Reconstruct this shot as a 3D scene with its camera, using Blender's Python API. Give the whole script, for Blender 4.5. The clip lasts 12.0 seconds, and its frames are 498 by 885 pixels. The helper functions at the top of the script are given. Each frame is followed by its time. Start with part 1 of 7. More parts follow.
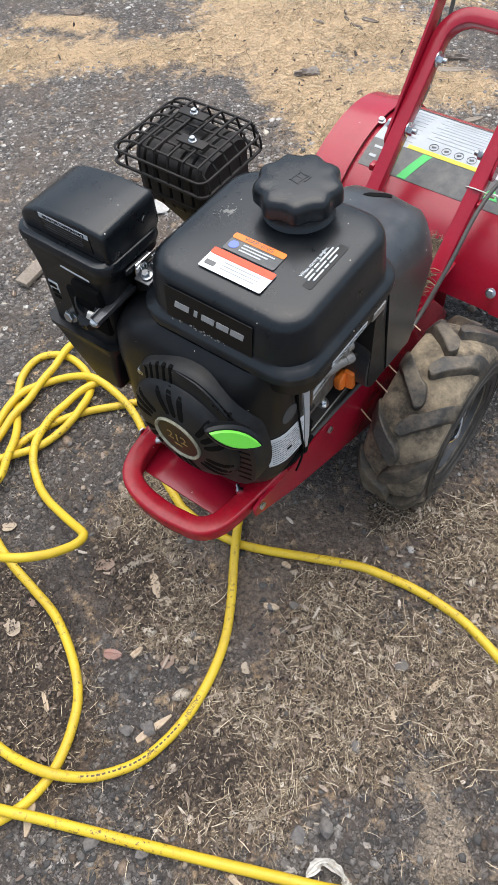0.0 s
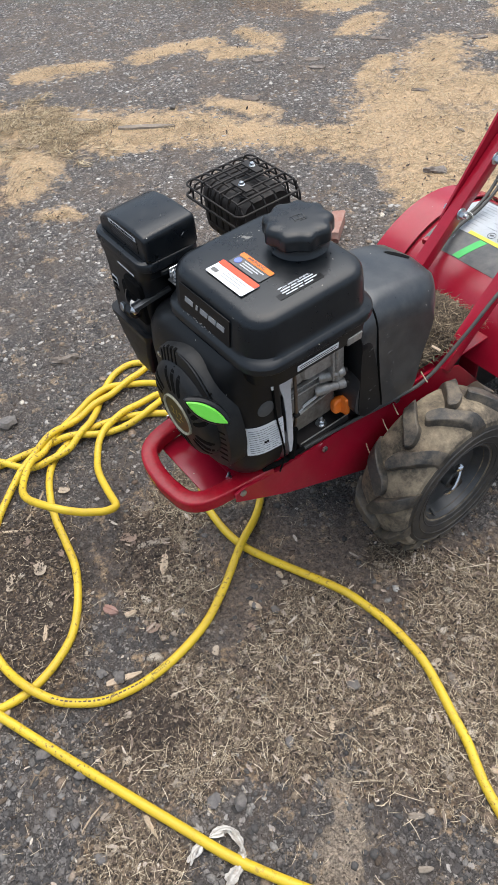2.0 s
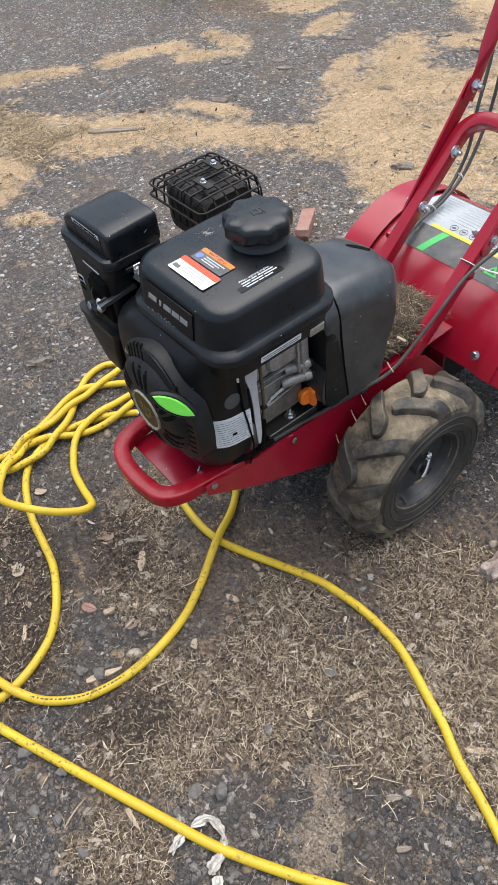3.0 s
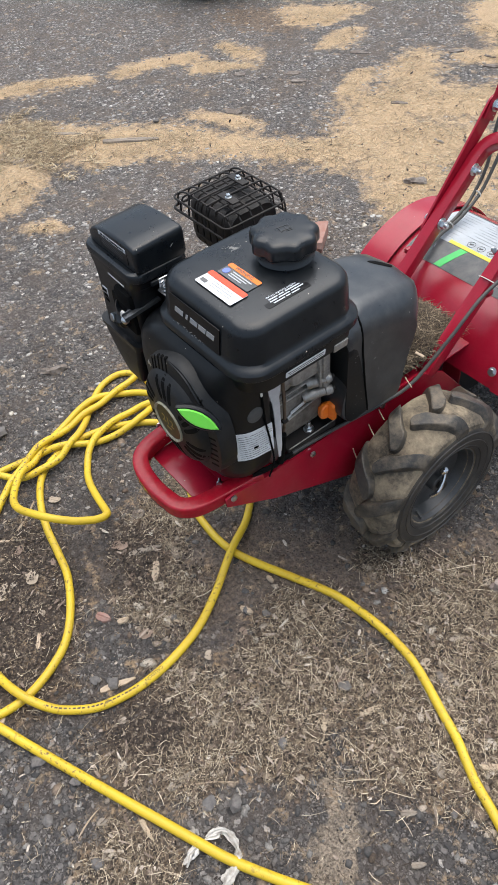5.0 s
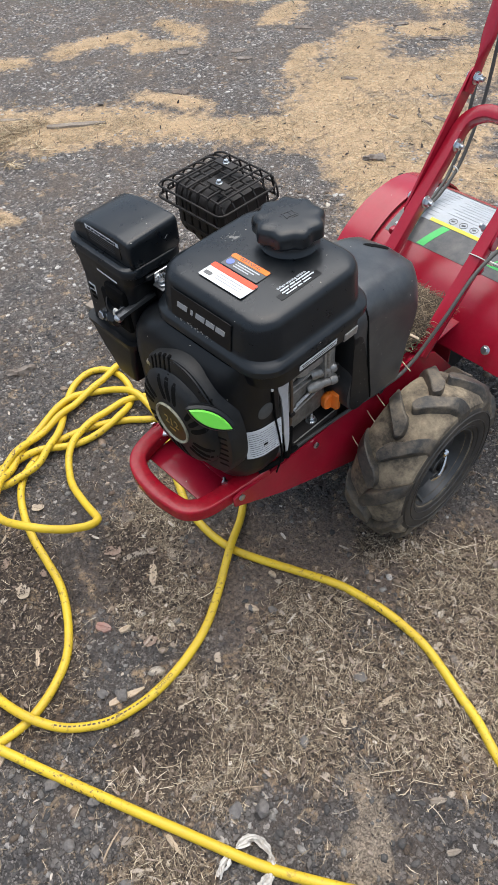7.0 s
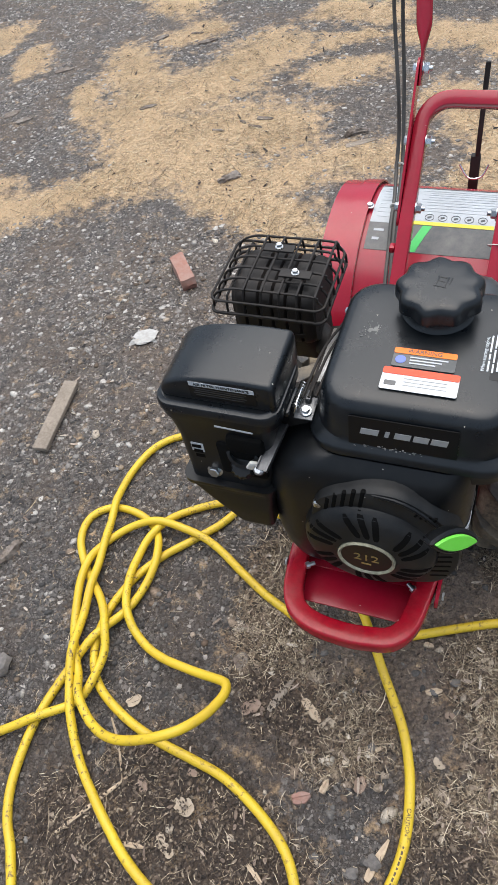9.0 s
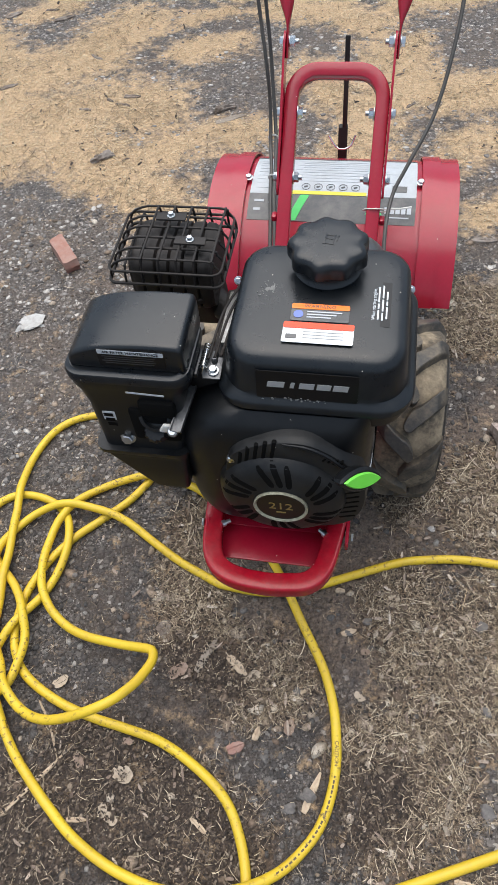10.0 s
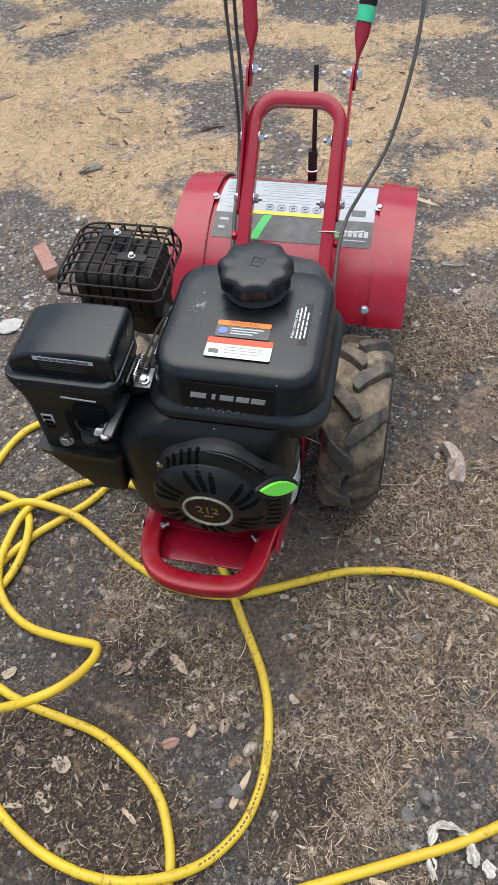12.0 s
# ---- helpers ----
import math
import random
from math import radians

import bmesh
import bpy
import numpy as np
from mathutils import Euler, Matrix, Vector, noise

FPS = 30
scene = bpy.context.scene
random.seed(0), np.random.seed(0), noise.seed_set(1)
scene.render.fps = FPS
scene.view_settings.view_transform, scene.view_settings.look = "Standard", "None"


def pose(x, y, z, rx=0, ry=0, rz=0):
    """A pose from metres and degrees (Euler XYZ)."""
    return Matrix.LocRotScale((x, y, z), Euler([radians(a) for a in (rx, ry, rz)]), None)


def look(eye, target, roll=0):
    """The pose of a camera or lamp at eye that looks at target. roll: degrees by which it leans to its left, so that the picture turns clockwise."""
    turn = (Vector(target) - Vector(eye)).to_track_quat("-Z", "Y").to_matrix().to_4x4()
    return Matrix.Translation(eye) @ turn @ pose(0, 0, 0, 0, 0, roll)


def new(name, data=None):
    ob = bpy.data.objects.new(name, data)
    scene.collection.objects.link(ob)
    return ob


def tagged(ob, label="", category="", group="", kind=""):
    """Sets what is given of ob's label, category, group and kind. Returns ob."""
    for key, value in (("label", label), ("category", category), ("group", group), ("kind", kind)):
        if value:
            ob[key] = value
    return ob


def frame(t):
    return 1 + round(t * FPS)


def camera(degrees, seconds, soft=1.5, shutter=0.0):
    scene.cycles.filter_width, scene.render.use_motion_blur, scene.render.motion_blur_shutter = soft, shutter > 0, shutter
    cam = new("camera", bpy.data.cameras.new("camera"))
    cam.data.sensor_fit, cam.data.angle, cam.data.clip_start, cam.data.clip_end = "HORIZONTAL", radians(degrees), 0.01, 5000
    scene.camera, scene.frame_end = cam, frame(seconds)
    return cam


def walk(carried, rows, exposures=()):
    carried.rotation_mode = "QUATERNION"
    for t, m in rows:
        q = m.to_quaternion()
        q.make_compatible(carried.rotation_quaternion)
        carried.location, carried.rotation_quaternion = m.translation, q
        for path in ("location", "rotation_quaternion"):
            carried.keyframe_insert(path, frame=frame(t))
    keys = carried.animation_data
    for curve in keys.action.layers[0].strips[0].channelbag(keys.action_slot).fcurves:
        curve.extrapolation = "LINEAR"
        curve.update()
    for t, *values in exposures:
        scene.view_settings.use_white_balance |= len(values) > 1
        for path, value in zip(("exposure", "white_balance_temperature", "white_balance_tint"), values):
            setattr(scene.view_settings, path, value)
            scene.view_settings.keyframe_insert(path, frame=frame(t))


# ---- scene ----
from mathutils.bvhtree import BVHTree
cam = camera(38.4, 12.0, soft=0.65)
PATH = [
    (0, (0.359, -0.707, 1.166), (-0.383, 0.107, -0.504), -7.1),
    (0.5, (0.455, -0.693, 1.182), (-0.391, 0.16, -0.417), -5.4),
    (1, (0.578, -0.684, 1.198), (-0.364, 0.105, -0.38), -4.8),
    (1.5, (0.646, -0.693, 1.209), (-0.44, 0.007, -0.318), -7.2),
    (2, (0.645, -0.699, 1.205), (-0.484, -0.015, -0.298), -7.7),
    (2.5, (0.668, -0.69, 1.203), (-0.442, 0.02, -0.301), -7.9),
    (3, (0.678, -0.693, 1.205), (-0.43, 0.026, -0.296), -8.1),
    (4.8, (0.655, -0.715, 1.216), (-0.467, 0.014, -0.27), -7.3),
    (5, (0.657, -0.715, 1.218), (-0.463, 0.015, -0.27), -7.1),
    (5.5, (0.662, -0.716, 1.219), (-0.453, 0.024, -0.268), -6.5),
    (6, (0.65, -0.716, 1.216), (-0.44, 0.045, -0.278), -5.8),
    (6.5, (0.639, -0.72, 1.21), (-0.408, 0.068, -0.301), -5.5),
    (7, (0.565, -0.756, 1.208), (-0.431, 0.06, -0.323), -6.0),
    (7.5, (0.451, -0.79, 1.224), (-0.488, 0.055, -0.327), -7.5),
    (7.7, (0.411, -0.794, 1.223), (-0.506, 0.063, -0.333), -8.2),
    (9.3, (0.017, -0.8, 1.224), (-0.479, 0.315, -0.361), -13.2),
    (9.5, (0.002, -0.824, 1.226), (-0.423, 0.302, -0.371), -12.0),
    (10, (0.056, -0.847, 1.236), (-0.245, 0.272, -0.394), -7.3),
    (10.5, (0.134, -0.866, 1.254), (-0.19, 0.23, -0.388), -5.1),
    (11, (0.174, -0.867, 1.261), (-0.206, 0.234, -0.365), -6.6),
    (11.5, (0.17, -0.864, 1.258), (-0.243, 0.248, -0.353), -8.5),
    (12, (0.159, -0.862, 1.27), (-0.156, 0.279, -0.342), -5.3),
]
walk(cam, [(t, look(eye, target, roll)) for t, eye, target, roll in PATH], [(0, 1.20), (1.0, 1.13), (7.5, 1.09), (9.5, 1.00), (12, 0.98)])

# ---- light: an overcast sky with a broad, weak sun ----
world = bpy.data.worlds.new("overcast_sky")
scene.world = world
world.use_nodes = True
wn = world.node_tree
sky = wn.nodes.new("ShaderNodeTexSky")
sky.sky_type, sky.sun_disc = "NISHITA", False
sky.sun_elevation, sky.sun_rotation = radians(76), radians(338)
sky.air_density, sky.dust_density, sky.ozone_density = 1.0, 6.0, 1.0
soften = wn.nodes.new("ShaderNodeMixRGB")
soften.inputs[0].default_value = 0.5
soften.inputs[2].default_value = (6.1, 7.5, 9.3, 1)
wn.links.new(sky.outputs[0], soften.inputs[1])
wn.links.new(soften.outputs[0], wn.nodes["Background"].inputs[0])
wn.nodes["Background"].inputs[1].default_value = 0.066
sun = new("sun", bpy.data.lights.new("sun", "SUN"))
sun.data.energy, sun.data.angle, sun.data.color = 1.9, radians(80), (1.0, 0.985, 0.965)
sun.matrix_world = look((-0.35, 0.85, 3.6), (0, 0, 0))


# ---- materials ----
def ramp(nt, fac, stops):
    r = nt.nodes.new("ShaderNodeValToRGB")
    while len(r.color_ramp.elements) < len(stops):
        r.color_ramp.elements.new(0.5)
    for e, (p, c) in zip(r.color_ramp.elements, stops):
        e.position, e.color = p, (*c, 1) if len(c) == 3 else c
    nt.links.new(fac, r.inputs[0])
    return r.outputs[0]


def noise_tex(nt, vec, scale, detail=4.0, rough=0.55):
    n = nt.nodes.new("ShaderNodeTexNoise")
    n.inputs["Scale"].default_value, n.inputs["Detail"].default_value, n.inputs["Roughness"].default_value = scale, detail, rough
    nt.links.new(vec, n.inputs["Vector"])
    return n.outputs["Fac"]


def mix(nt, fac, a, b, mode="MIX"):
    m = nt.nodes.new("ShaderNodeMixRGB")
    m.blend_type = mode
    for sock, v in zip(m.inputs, (fac, a, b)):
        if isinstance(v, (int, float)):
            sock.default_value = v
        elif isinstance(v, tuple):
            sock.default_value = (*v, 1)
        else:
            nt.links.new(v, sock)
    return m.outputs[0]


def maths(nt, op, a, b=0.0, clamp=False):
    m = nt.nodes.new("ShaderNodeMath")
    m.operation, m.use_clamp = op, clamp
    for sock, v in zip(m.inputs, (a, b)):
        if isinstance(v, (int, float)):
            sock.default_value = v
        else:
            nt.links.new(v, sock)
    return m.outputs[0]


def blank(name):
    m = bpy.data.materials.new(name)
    m.use_nodes = True
    nt = m.node_tree
    return m, nt, nt.nodes["Principled BSDF"], nt.nodes.new("ShaderNodeNewGeometry").outputs["Position"]


def bump(nt, bsdf, height, strength, distance=0.002):
    b = nt.nodes.new("ShaderNodeBump")
    b.inputs["Strength"].default_value, b.inputs["Distance"].default_value = strength, distance
    nt.links.new(height, b.inputs["Height"])
    nt.links.new(b.outputs[0], bsdf.inputs["Normal"])


def surface(name, base, vary, rough=0.5, metal=0.0, grain=900.0, relief=0.15, dust=0.0, dust_col=(0.42, 0.37, 0.3), coat=0.0, specks=0.0, fine=0.35, spec=0.5):
    """Paint, plastic, rubber or metal: base colour with a second tone, dust in clouds, pale specks and a fine grain."""
    m, nt, bsdf, pos = blank(name)
    cloud = noise_tex(nt, pos, 14.0, 6.0)
    small = noise_tex(nt, pos, 160.0, 3.0)
    tone = maths(nt, "ADD", maths(nt, "MULTIPLY", cloud, 1.0 - fine), maths(nt, "MULTIPLY", small, fine))
    col = mix(nt, ramp(nt, tone, [(0.35, (0, 0, 0)), (0.65, (1, 1, 1))]), base, vary)
    r = maths(nt, "ADD", maths(nt, "MULTIPLY", maths(nt, "SUBTRACT", small, 0.5), 0.12), rough, True)
    if dust:
        d = ramp(nt, maths(nt, "MULTIPLY", noise_tex(nt, pos, 30.0, 8.0, 0.7), maths(nt, "ADD", noise_tex(nt, pos, 7.0, 3.0), 0.5)), [(0.42, (0, 0, 0)), (0.72, (1, 1, 1))])
        d = maths(nt, "MULTIPLY", d, dust)
        col = mix(nt, d, col, dust_col)
        r = maths(nt, "ADD", r, maths(nt, "MULTIPLY", d, 0.3), True)
    if specks:
        v = nt.nodes.new("ShaderNodeTexVoronoi")
        v.inputs["Scale"].default_value = 75.0
        nt.links.new(pos, v.inputs["Vector"])
        dot = maths(nt, "LESS_THAN", v.outputs["Distance"], 0.06)
        some = maths(nt, "GREATER_THAN", noise_tex(nt, pos, 40.0, 2.0), 1.0 - specks)
        col = mix(nt, maths(nt, "MULTIPLY", dot, some), col, (0.55, 0.5, 0.42))
    nt.links.new(col, bsdf.inputs["Base Color"])
    nt.links.new(r, bsdf.inputs["Roughness"])
    bsdf.inputs["Metallic"].default_value = metal
    bsdf.inputs["Specular IOR Level"].default_value = spec
    bsdf.inputs["Coat Weight"].default_value = coat
    bsdf.inputs["Coat Roughness"].default_value = 0.25
    if relief:
        bump(nt, bsdf, noise_tex(nt, pos, grain, 2.0), relief, 0.0006)
    return m


RED = surface("red_paint", (0.34, 0.006, 0.024), (0.28, 0.005, 0.019), 0.24, 0.0, 500, 0.05, 0.02, (0.45, 0.28, 0.25), 0.2, 0.36, spec=0.4)
WORNRED = surface("scuffed_red_paint", (0.36, 0.004, 0.016), (0.25, 0.004, 0.013), 0.22, 0.0, 300, 0.25, 0.09, (0.60, 0.18, 0.17), 0.0, 0.47, fine=0.6, spec=0.35)
BLACK = surface("black_plastic", (0.0038, 0.0044, 0.0054), (0.0052, 0.0060, 0.0073), 0.35, 0.0, 1500, 0.02, 0.28, (0.018, 0.0185, 0.0185), 0.0, 0.42, spec=0.30)
SATIN = surface("satin_black_plastic", (0.0034, 0.0048, 0.0066), (0.0052, 0.0070, 0.0092), 0.28, 0.0, 1200, 0.0, 0.35, (0.022, 0.0235, 0.024), 0.0, 0.42, spec=0.46)
GREY = surface("dark_grey_plastic", (0.013, 0.0150, 0.0185), (0.022, 0.0250, 0.0290), 0.30, 0.0, 1400, 0.06, 0.15, (0.22, 0.215, 0.2), 0.0, 0.44, spec=0.8)
BROWNSTEEL = surface("brown_steel_pipe", (0.17, 0.12, 0.085), (0.10, 0.075, 0.055), 0.45, 0.6, 300, 0.1, 0.2)
WORNBLACK = surface("dusty_black_plastic", (0.0062, 0.0067, 0.0075), (0.0098, 0.0104, 0.0113), 0.40, 0.0, 900, 0.03, 0.6, (0.032, 0.0315, 0.0305), 0.0, 0.46, spec=0.28)
PLUG = surface("grey_plug_plastic", (0.055, 0.056, 0.056), (0.075, 0.075, 0.074), 0.6, 0.0, 900, 0.2, 0.1)
STEELGREY = surface("dull_dark_steel", (0.16, 0.165, 0.17), (0.10, 0.10, 0.105), 0.4, 0.8, 300, 0.1)
PRINT = surface("white_print", (0.62, 0.65, 0.68), (0.5, 0.53, 0.56), 0.5, 0.0, 300, 0.0)
# near-black: puts the shade of slots and recesses into colour; also wires, print
DEEP = surface("recess_shade_wire_print_black", (0.002, 0.002, 0.002), (0.004, 0.004, 0.004), 0.8, 0.0, 800, 0.1, spec=0.1)
GLOSSBLACK = surface("glossy_black_plate", (0.0035, 0.0035, 0.004), (0.005, 0.005, 0.006), 0.3, 0.0, 900, 0.03, spec=0.3)
HEATBLACK = surface("heat_black_steel", (0.010, 0.009, 0.0085), (0.020, 0.016, 0.014), 0.6, 0.0, 700, 0.3, 0.12, (0.09, 0.065, 0.05), spec=0.35)
RUBBER = surface("muddy_tyre_rubber", (0.030, 0.026, 0.021), (0.165, 0.130, 0.090), 0.90, 0.0, 220, 1.0, 1.0, (0.33, 0.265, 0.180), fine=0.40)
SIDEWALL = surface("dark_sidewall_rubber", (0.017, 0.0160, 0.0152), (0.034, 0.031, 0.028), 0.55, 0.0, 260, 0.4, 0.4, (0.13, 0.107, 0.078), fine=0.5)
LUGRUB = surface("worn_lug_rubber", (0.019, 0.0185, 0.018), (0.048, 0.042, 0.035), 0.55, 0.0, 160, 1.0, 0.8, (0.21, 0.168, 0.118), fine=0.75)
RIMBLK = surface("black_rim_paint", (0.026, 0.0265, 0.0275), (0.042, 0.042, 0.042), 0.40, 0.0, 500, 0.1, 0.35, (0.13, 0.125, 0.115))
ZINC = surface("zinc_plated_steel", (0.62, 0.64, 0.65), (0.50, 0.52, 0.54), 0.28, 1.0, 300, 0.05, 0.12, (0.3, 0.27, 0.22))
SILVERPT = surface("silver_sheet", (0.66, 0.67, 0.69), (0.52, 0.53, 0.55), 0.35, 0.35, 300, 0.05, 0.05, (0.2, 0.17, 0.13))
SCUFF = surface("dried_dust", (0.22, 0.218, 0.208), (0.14, 0.139, 0.133), 0.9, 0.0, 300, 0.1, fine=0.7, spec=0.2)
CHROME = surface("bright_steel", (0.75, 0.76, 0.78), (0.62, 0.63, 0.65), 0.2, 1.0, 300, 0.03)
ALU = surface("cast_aluminium", (0.56, 0.545, 0.52), (0.34, 0.325, 0.305), 0.36, 0.6, 300, 0.5, 0.6, (0.115, 0.095, 0.072), fine=0.45)
# ALU's darker copy: oil dirt plus the shade low on the crankcase, in colour
GRIMYSHADEDALU = surface("oily_shaded_cast_aluminium", (0.27, 0.255, 0.232), (0.150, 0.138, 0.122), 0.42, 0.5, 300, 0.5, 0.8, (0.070, 0.056, 0.042), fine=0.45)
WHITE = surface("white_label", (0.52, 0.545, 0.57), (0.44, 0.465, 0.49), 0.5, 0.0, 300, 0.02, 0.25, (0.36, 0.35, 0.33))
LABELWHITE = surface("bright_white_label", (0.70, 0.715, 0.725), (0.62, 0.635, 0.645), 0.5, 0.0, 300, 0.02, 0.15, (0.45, 0.44, 0.42))
DECAL = surface("grey_white_decal", (0.47, 0.50, 0.525), (0.40, 0.425, 0.45), 0.42, 0.0, 300, 0.02, 0.3, (0.32, 0.31, 0.29))
FAINT = surface("faint_grey_print", (0.40, 0.425, 0.45), (0.35, 0.37, 0.39), 0.42, 0.0, 300, 0.0)
PACKED = surface("packed_soil_and_grass", (0.026, 0.018, 0.013), (0.070, 0.050, 0.034), 0.95, 0.0, 160, 1.0, 0.4, (0.13, 0.098, 0.066), fine=0.7)
ORANGE = surface("orange_label", (0.86, 0.20, 0.025), (0.8, 0.18, 0.02), 0.45, 0.0, 300, 0.02)
REDLAB = surface("red_label", (0.80, 0.07, 0.02), (0.75, 0.06, 0.02), 0.45, 0.0, 300, 0.02)
YELLAB = surface("yellow_label", (0.75, 0.62, 0.04), (0.7, 0.57, 0.04), 0.45, 0.0, 300, 0.02)
GREENLAB = surface("green_label", (0.06, 0.55, 0.12), (0.05, 0.5, 0.1), 0.45, 0.0, 300, 0.02)
GREYLAB = surface("charcoal_label", (0.060, 0.064, 0.066), (0.075, 0.078, 0.08), 0.45, 0.0, 300, 0.02, 0.25, (0.4, 0.36, 0.32))
BLUELAB = surface("blue_print", (0.15, 0.2, 0.55), (0.13, 0.18, 0.5), 0.45, 0.0, 300, 0.0)
LEAFGREEN = surface("lime_green_plastic", (0.15, 0.64, 0.06), (0.14, 0.58, 0.05), 0.4, 0.0, 600, 0.05, 0.05)
MINT = surface("green_grip_band", (0.05, 0.60, 0.32), (0.05, 0.54, 0.28), 0.5, 0.0, 600, 0.1)
ORANGEPL = surface("orange_plastic", (0.85, 0.19, 0.012), (0.75, 0.16, 0.012), 0.45, 0.0, 600, 0.08, 0.1)
CREAM = surface("cream_print", (0.42, 0.40, 0.29), (0.22, 0.21, 0.15), 0.45, 0.1, 300, 0.02, 0.3, (0.08, 0.075, 0.06), fine=0.7)
GOLD = surface("dull_gold_print", (0.42, 0.33, 0.13), (0.3, 0.24, 0.1), 0.4, 0.6, 300, 0.02)
SILVER = surface("silver_print", (0.42, 0.43, 0.44), (0.32, 0.33, 0.34), 0.42, 0.3, 300, 0.02, 0.15)
CABLE = surface("black_cable_sheath", (0.034, 0.033, 0.031), (0.055, 0.052, 0.047), 0.5, 0.0, 500, 0.1, 0.3, (0.15, 0.13, 0.1))
TIE = surface("white_nylon_tie", (0.7, 0.69, 0.64), (0.62, 0.6, 0.55), 0.5, 0.0, 300, 0.05)
TUBWHITE = surface("white_plastic_tub", (0.70, 0.72, 0.73), (0.6, 0.62, 0.63), 0.45, 0.0, 300, 0.05, 0.2)
BRICK = surface("red_brick", (0.30, 0.145, 0.11), (0.24, 0.12, 0.095), 0.85, 0.0, 250, 0.6, 0.5, (0.4, 0.33, 0.28))
PAPER = surface("dirty_white_paper", (0.46, 0.455, 0.44), (0.33, 0.32, 0.30), 0.8, 0.0, 200, 0.4, 0.5, (0.22, 0.19, 0.16), fine=0.6)
BARK = surface("weathered_bark", (0.17, 0.135, 0.11), (0.065, 0.048, 0.037), 0.9, 0.0, 110, 1.0, 0.6, (0.38, 0.345, 0.31), fine=0.75)
PALEBARK = surface("bleached_bark", (0.44, 0.36, 0.315), (0.17, 0.128, 0.105), 0.9, 0.0, 110, 1.0, 0.5, (0.55, 0.48, 0.43), fine=0.75)
GREYWOOD = surface("grey_weathered_wood", (0.27, 0.225, 0.18), (0.17, 0.138, 0.108), 0.85, 0.0, 200, 0.6, 0.2, fine=0.6)
PALEWOOD = surface("pale_split_wood", (0.52, 0.41, 0.29), (0.38, 0.28, 0.19), 0.8, 0.0, 200, 0.5, 0.2, fine=0.6)
STONE = surface("grey_road_stone", (0.16, 0.145, 0.135), (0.075, 0.069, 0.066), 0.8, 0.0, 200, 0.6, 0.4, (0.20, 0.17, 0.14), fine=0.6)
ROPE = surface("frayed_white_fibre", (0.62, 0.595, 0.555), (0.36, 0.325, 0.28), 0.9, 0.0, 200, 0.6, 0.5, (0.2, 0.16, 0.12), fine=0.6)


def hose_material():
    m, nt, bsdf, pos = blank("yellow_hose_rubber")
    col = mix(nt, ramp(nt, noise_tex(nt, pos, 9.0, 4.0), [(0.4, (0, 0, 0)), (0.7, (1, 1, 1))]), (0.62, 0.43, 0.020), (0.54, 0.36, 0.018))
    scuff = ramp(nt, noise_tex(nt, pos, 120.0, 5.0, 0.7), [(0.56, (0, 0, 0)), (0.63, (1, 1, 1))])
    where = ramp(nt, noise_tex(nt, pos, 5.0, 3.0), [(0.42, (0, 0, 0)), (0.58, (1, 1, 1))])
    col = mix(nt, maths(nt, "MULTIPLY", scuff, where), col, (0.10, 0.06, 0.02))
    grime = ramp(nt, noise_tex(nt, pos, 45.0, 6.0, 0.7), [(0.5, (0, 0, 0)), (0.8, (1, 1, 1))])
    col = mix(nt, maths(nt, "MULTIPLY", grime, 0.35), col, (0.30, 0.21, 0.07))
    nt.links.new(col, bsdf.inputs["Base Color"])
    bsdf.inputs["Roughness"].default_value = 0.48
    bump(nt, bsdf, noise_tex(nt, pos, 400.0, 2.0), 0.15, 0.0006)
    return m


def litter_material(name, stops, rough=0.9):
    """Small loose pieces: every piece takes its own tone."""
    m, nt, bsdf, pos = blank(name)
    rnd = nt.nodes["Geometry"].outputs["Random Per Island"]
    col = ramp(nt, rnd, stops)
    col = mix(nt, ramp(nt, noise_tex(nt, pos, 350.0, 3.0), [(0.3, (0.55, 0.55, 0.55)), (0.7, (1, 1, 1))]), (0, 0, 0), col)
    nt.links.new(col, bsdf.inputs["Base Color"])
    bsdf.inputs["Roughness"].default_value = rough
    return m


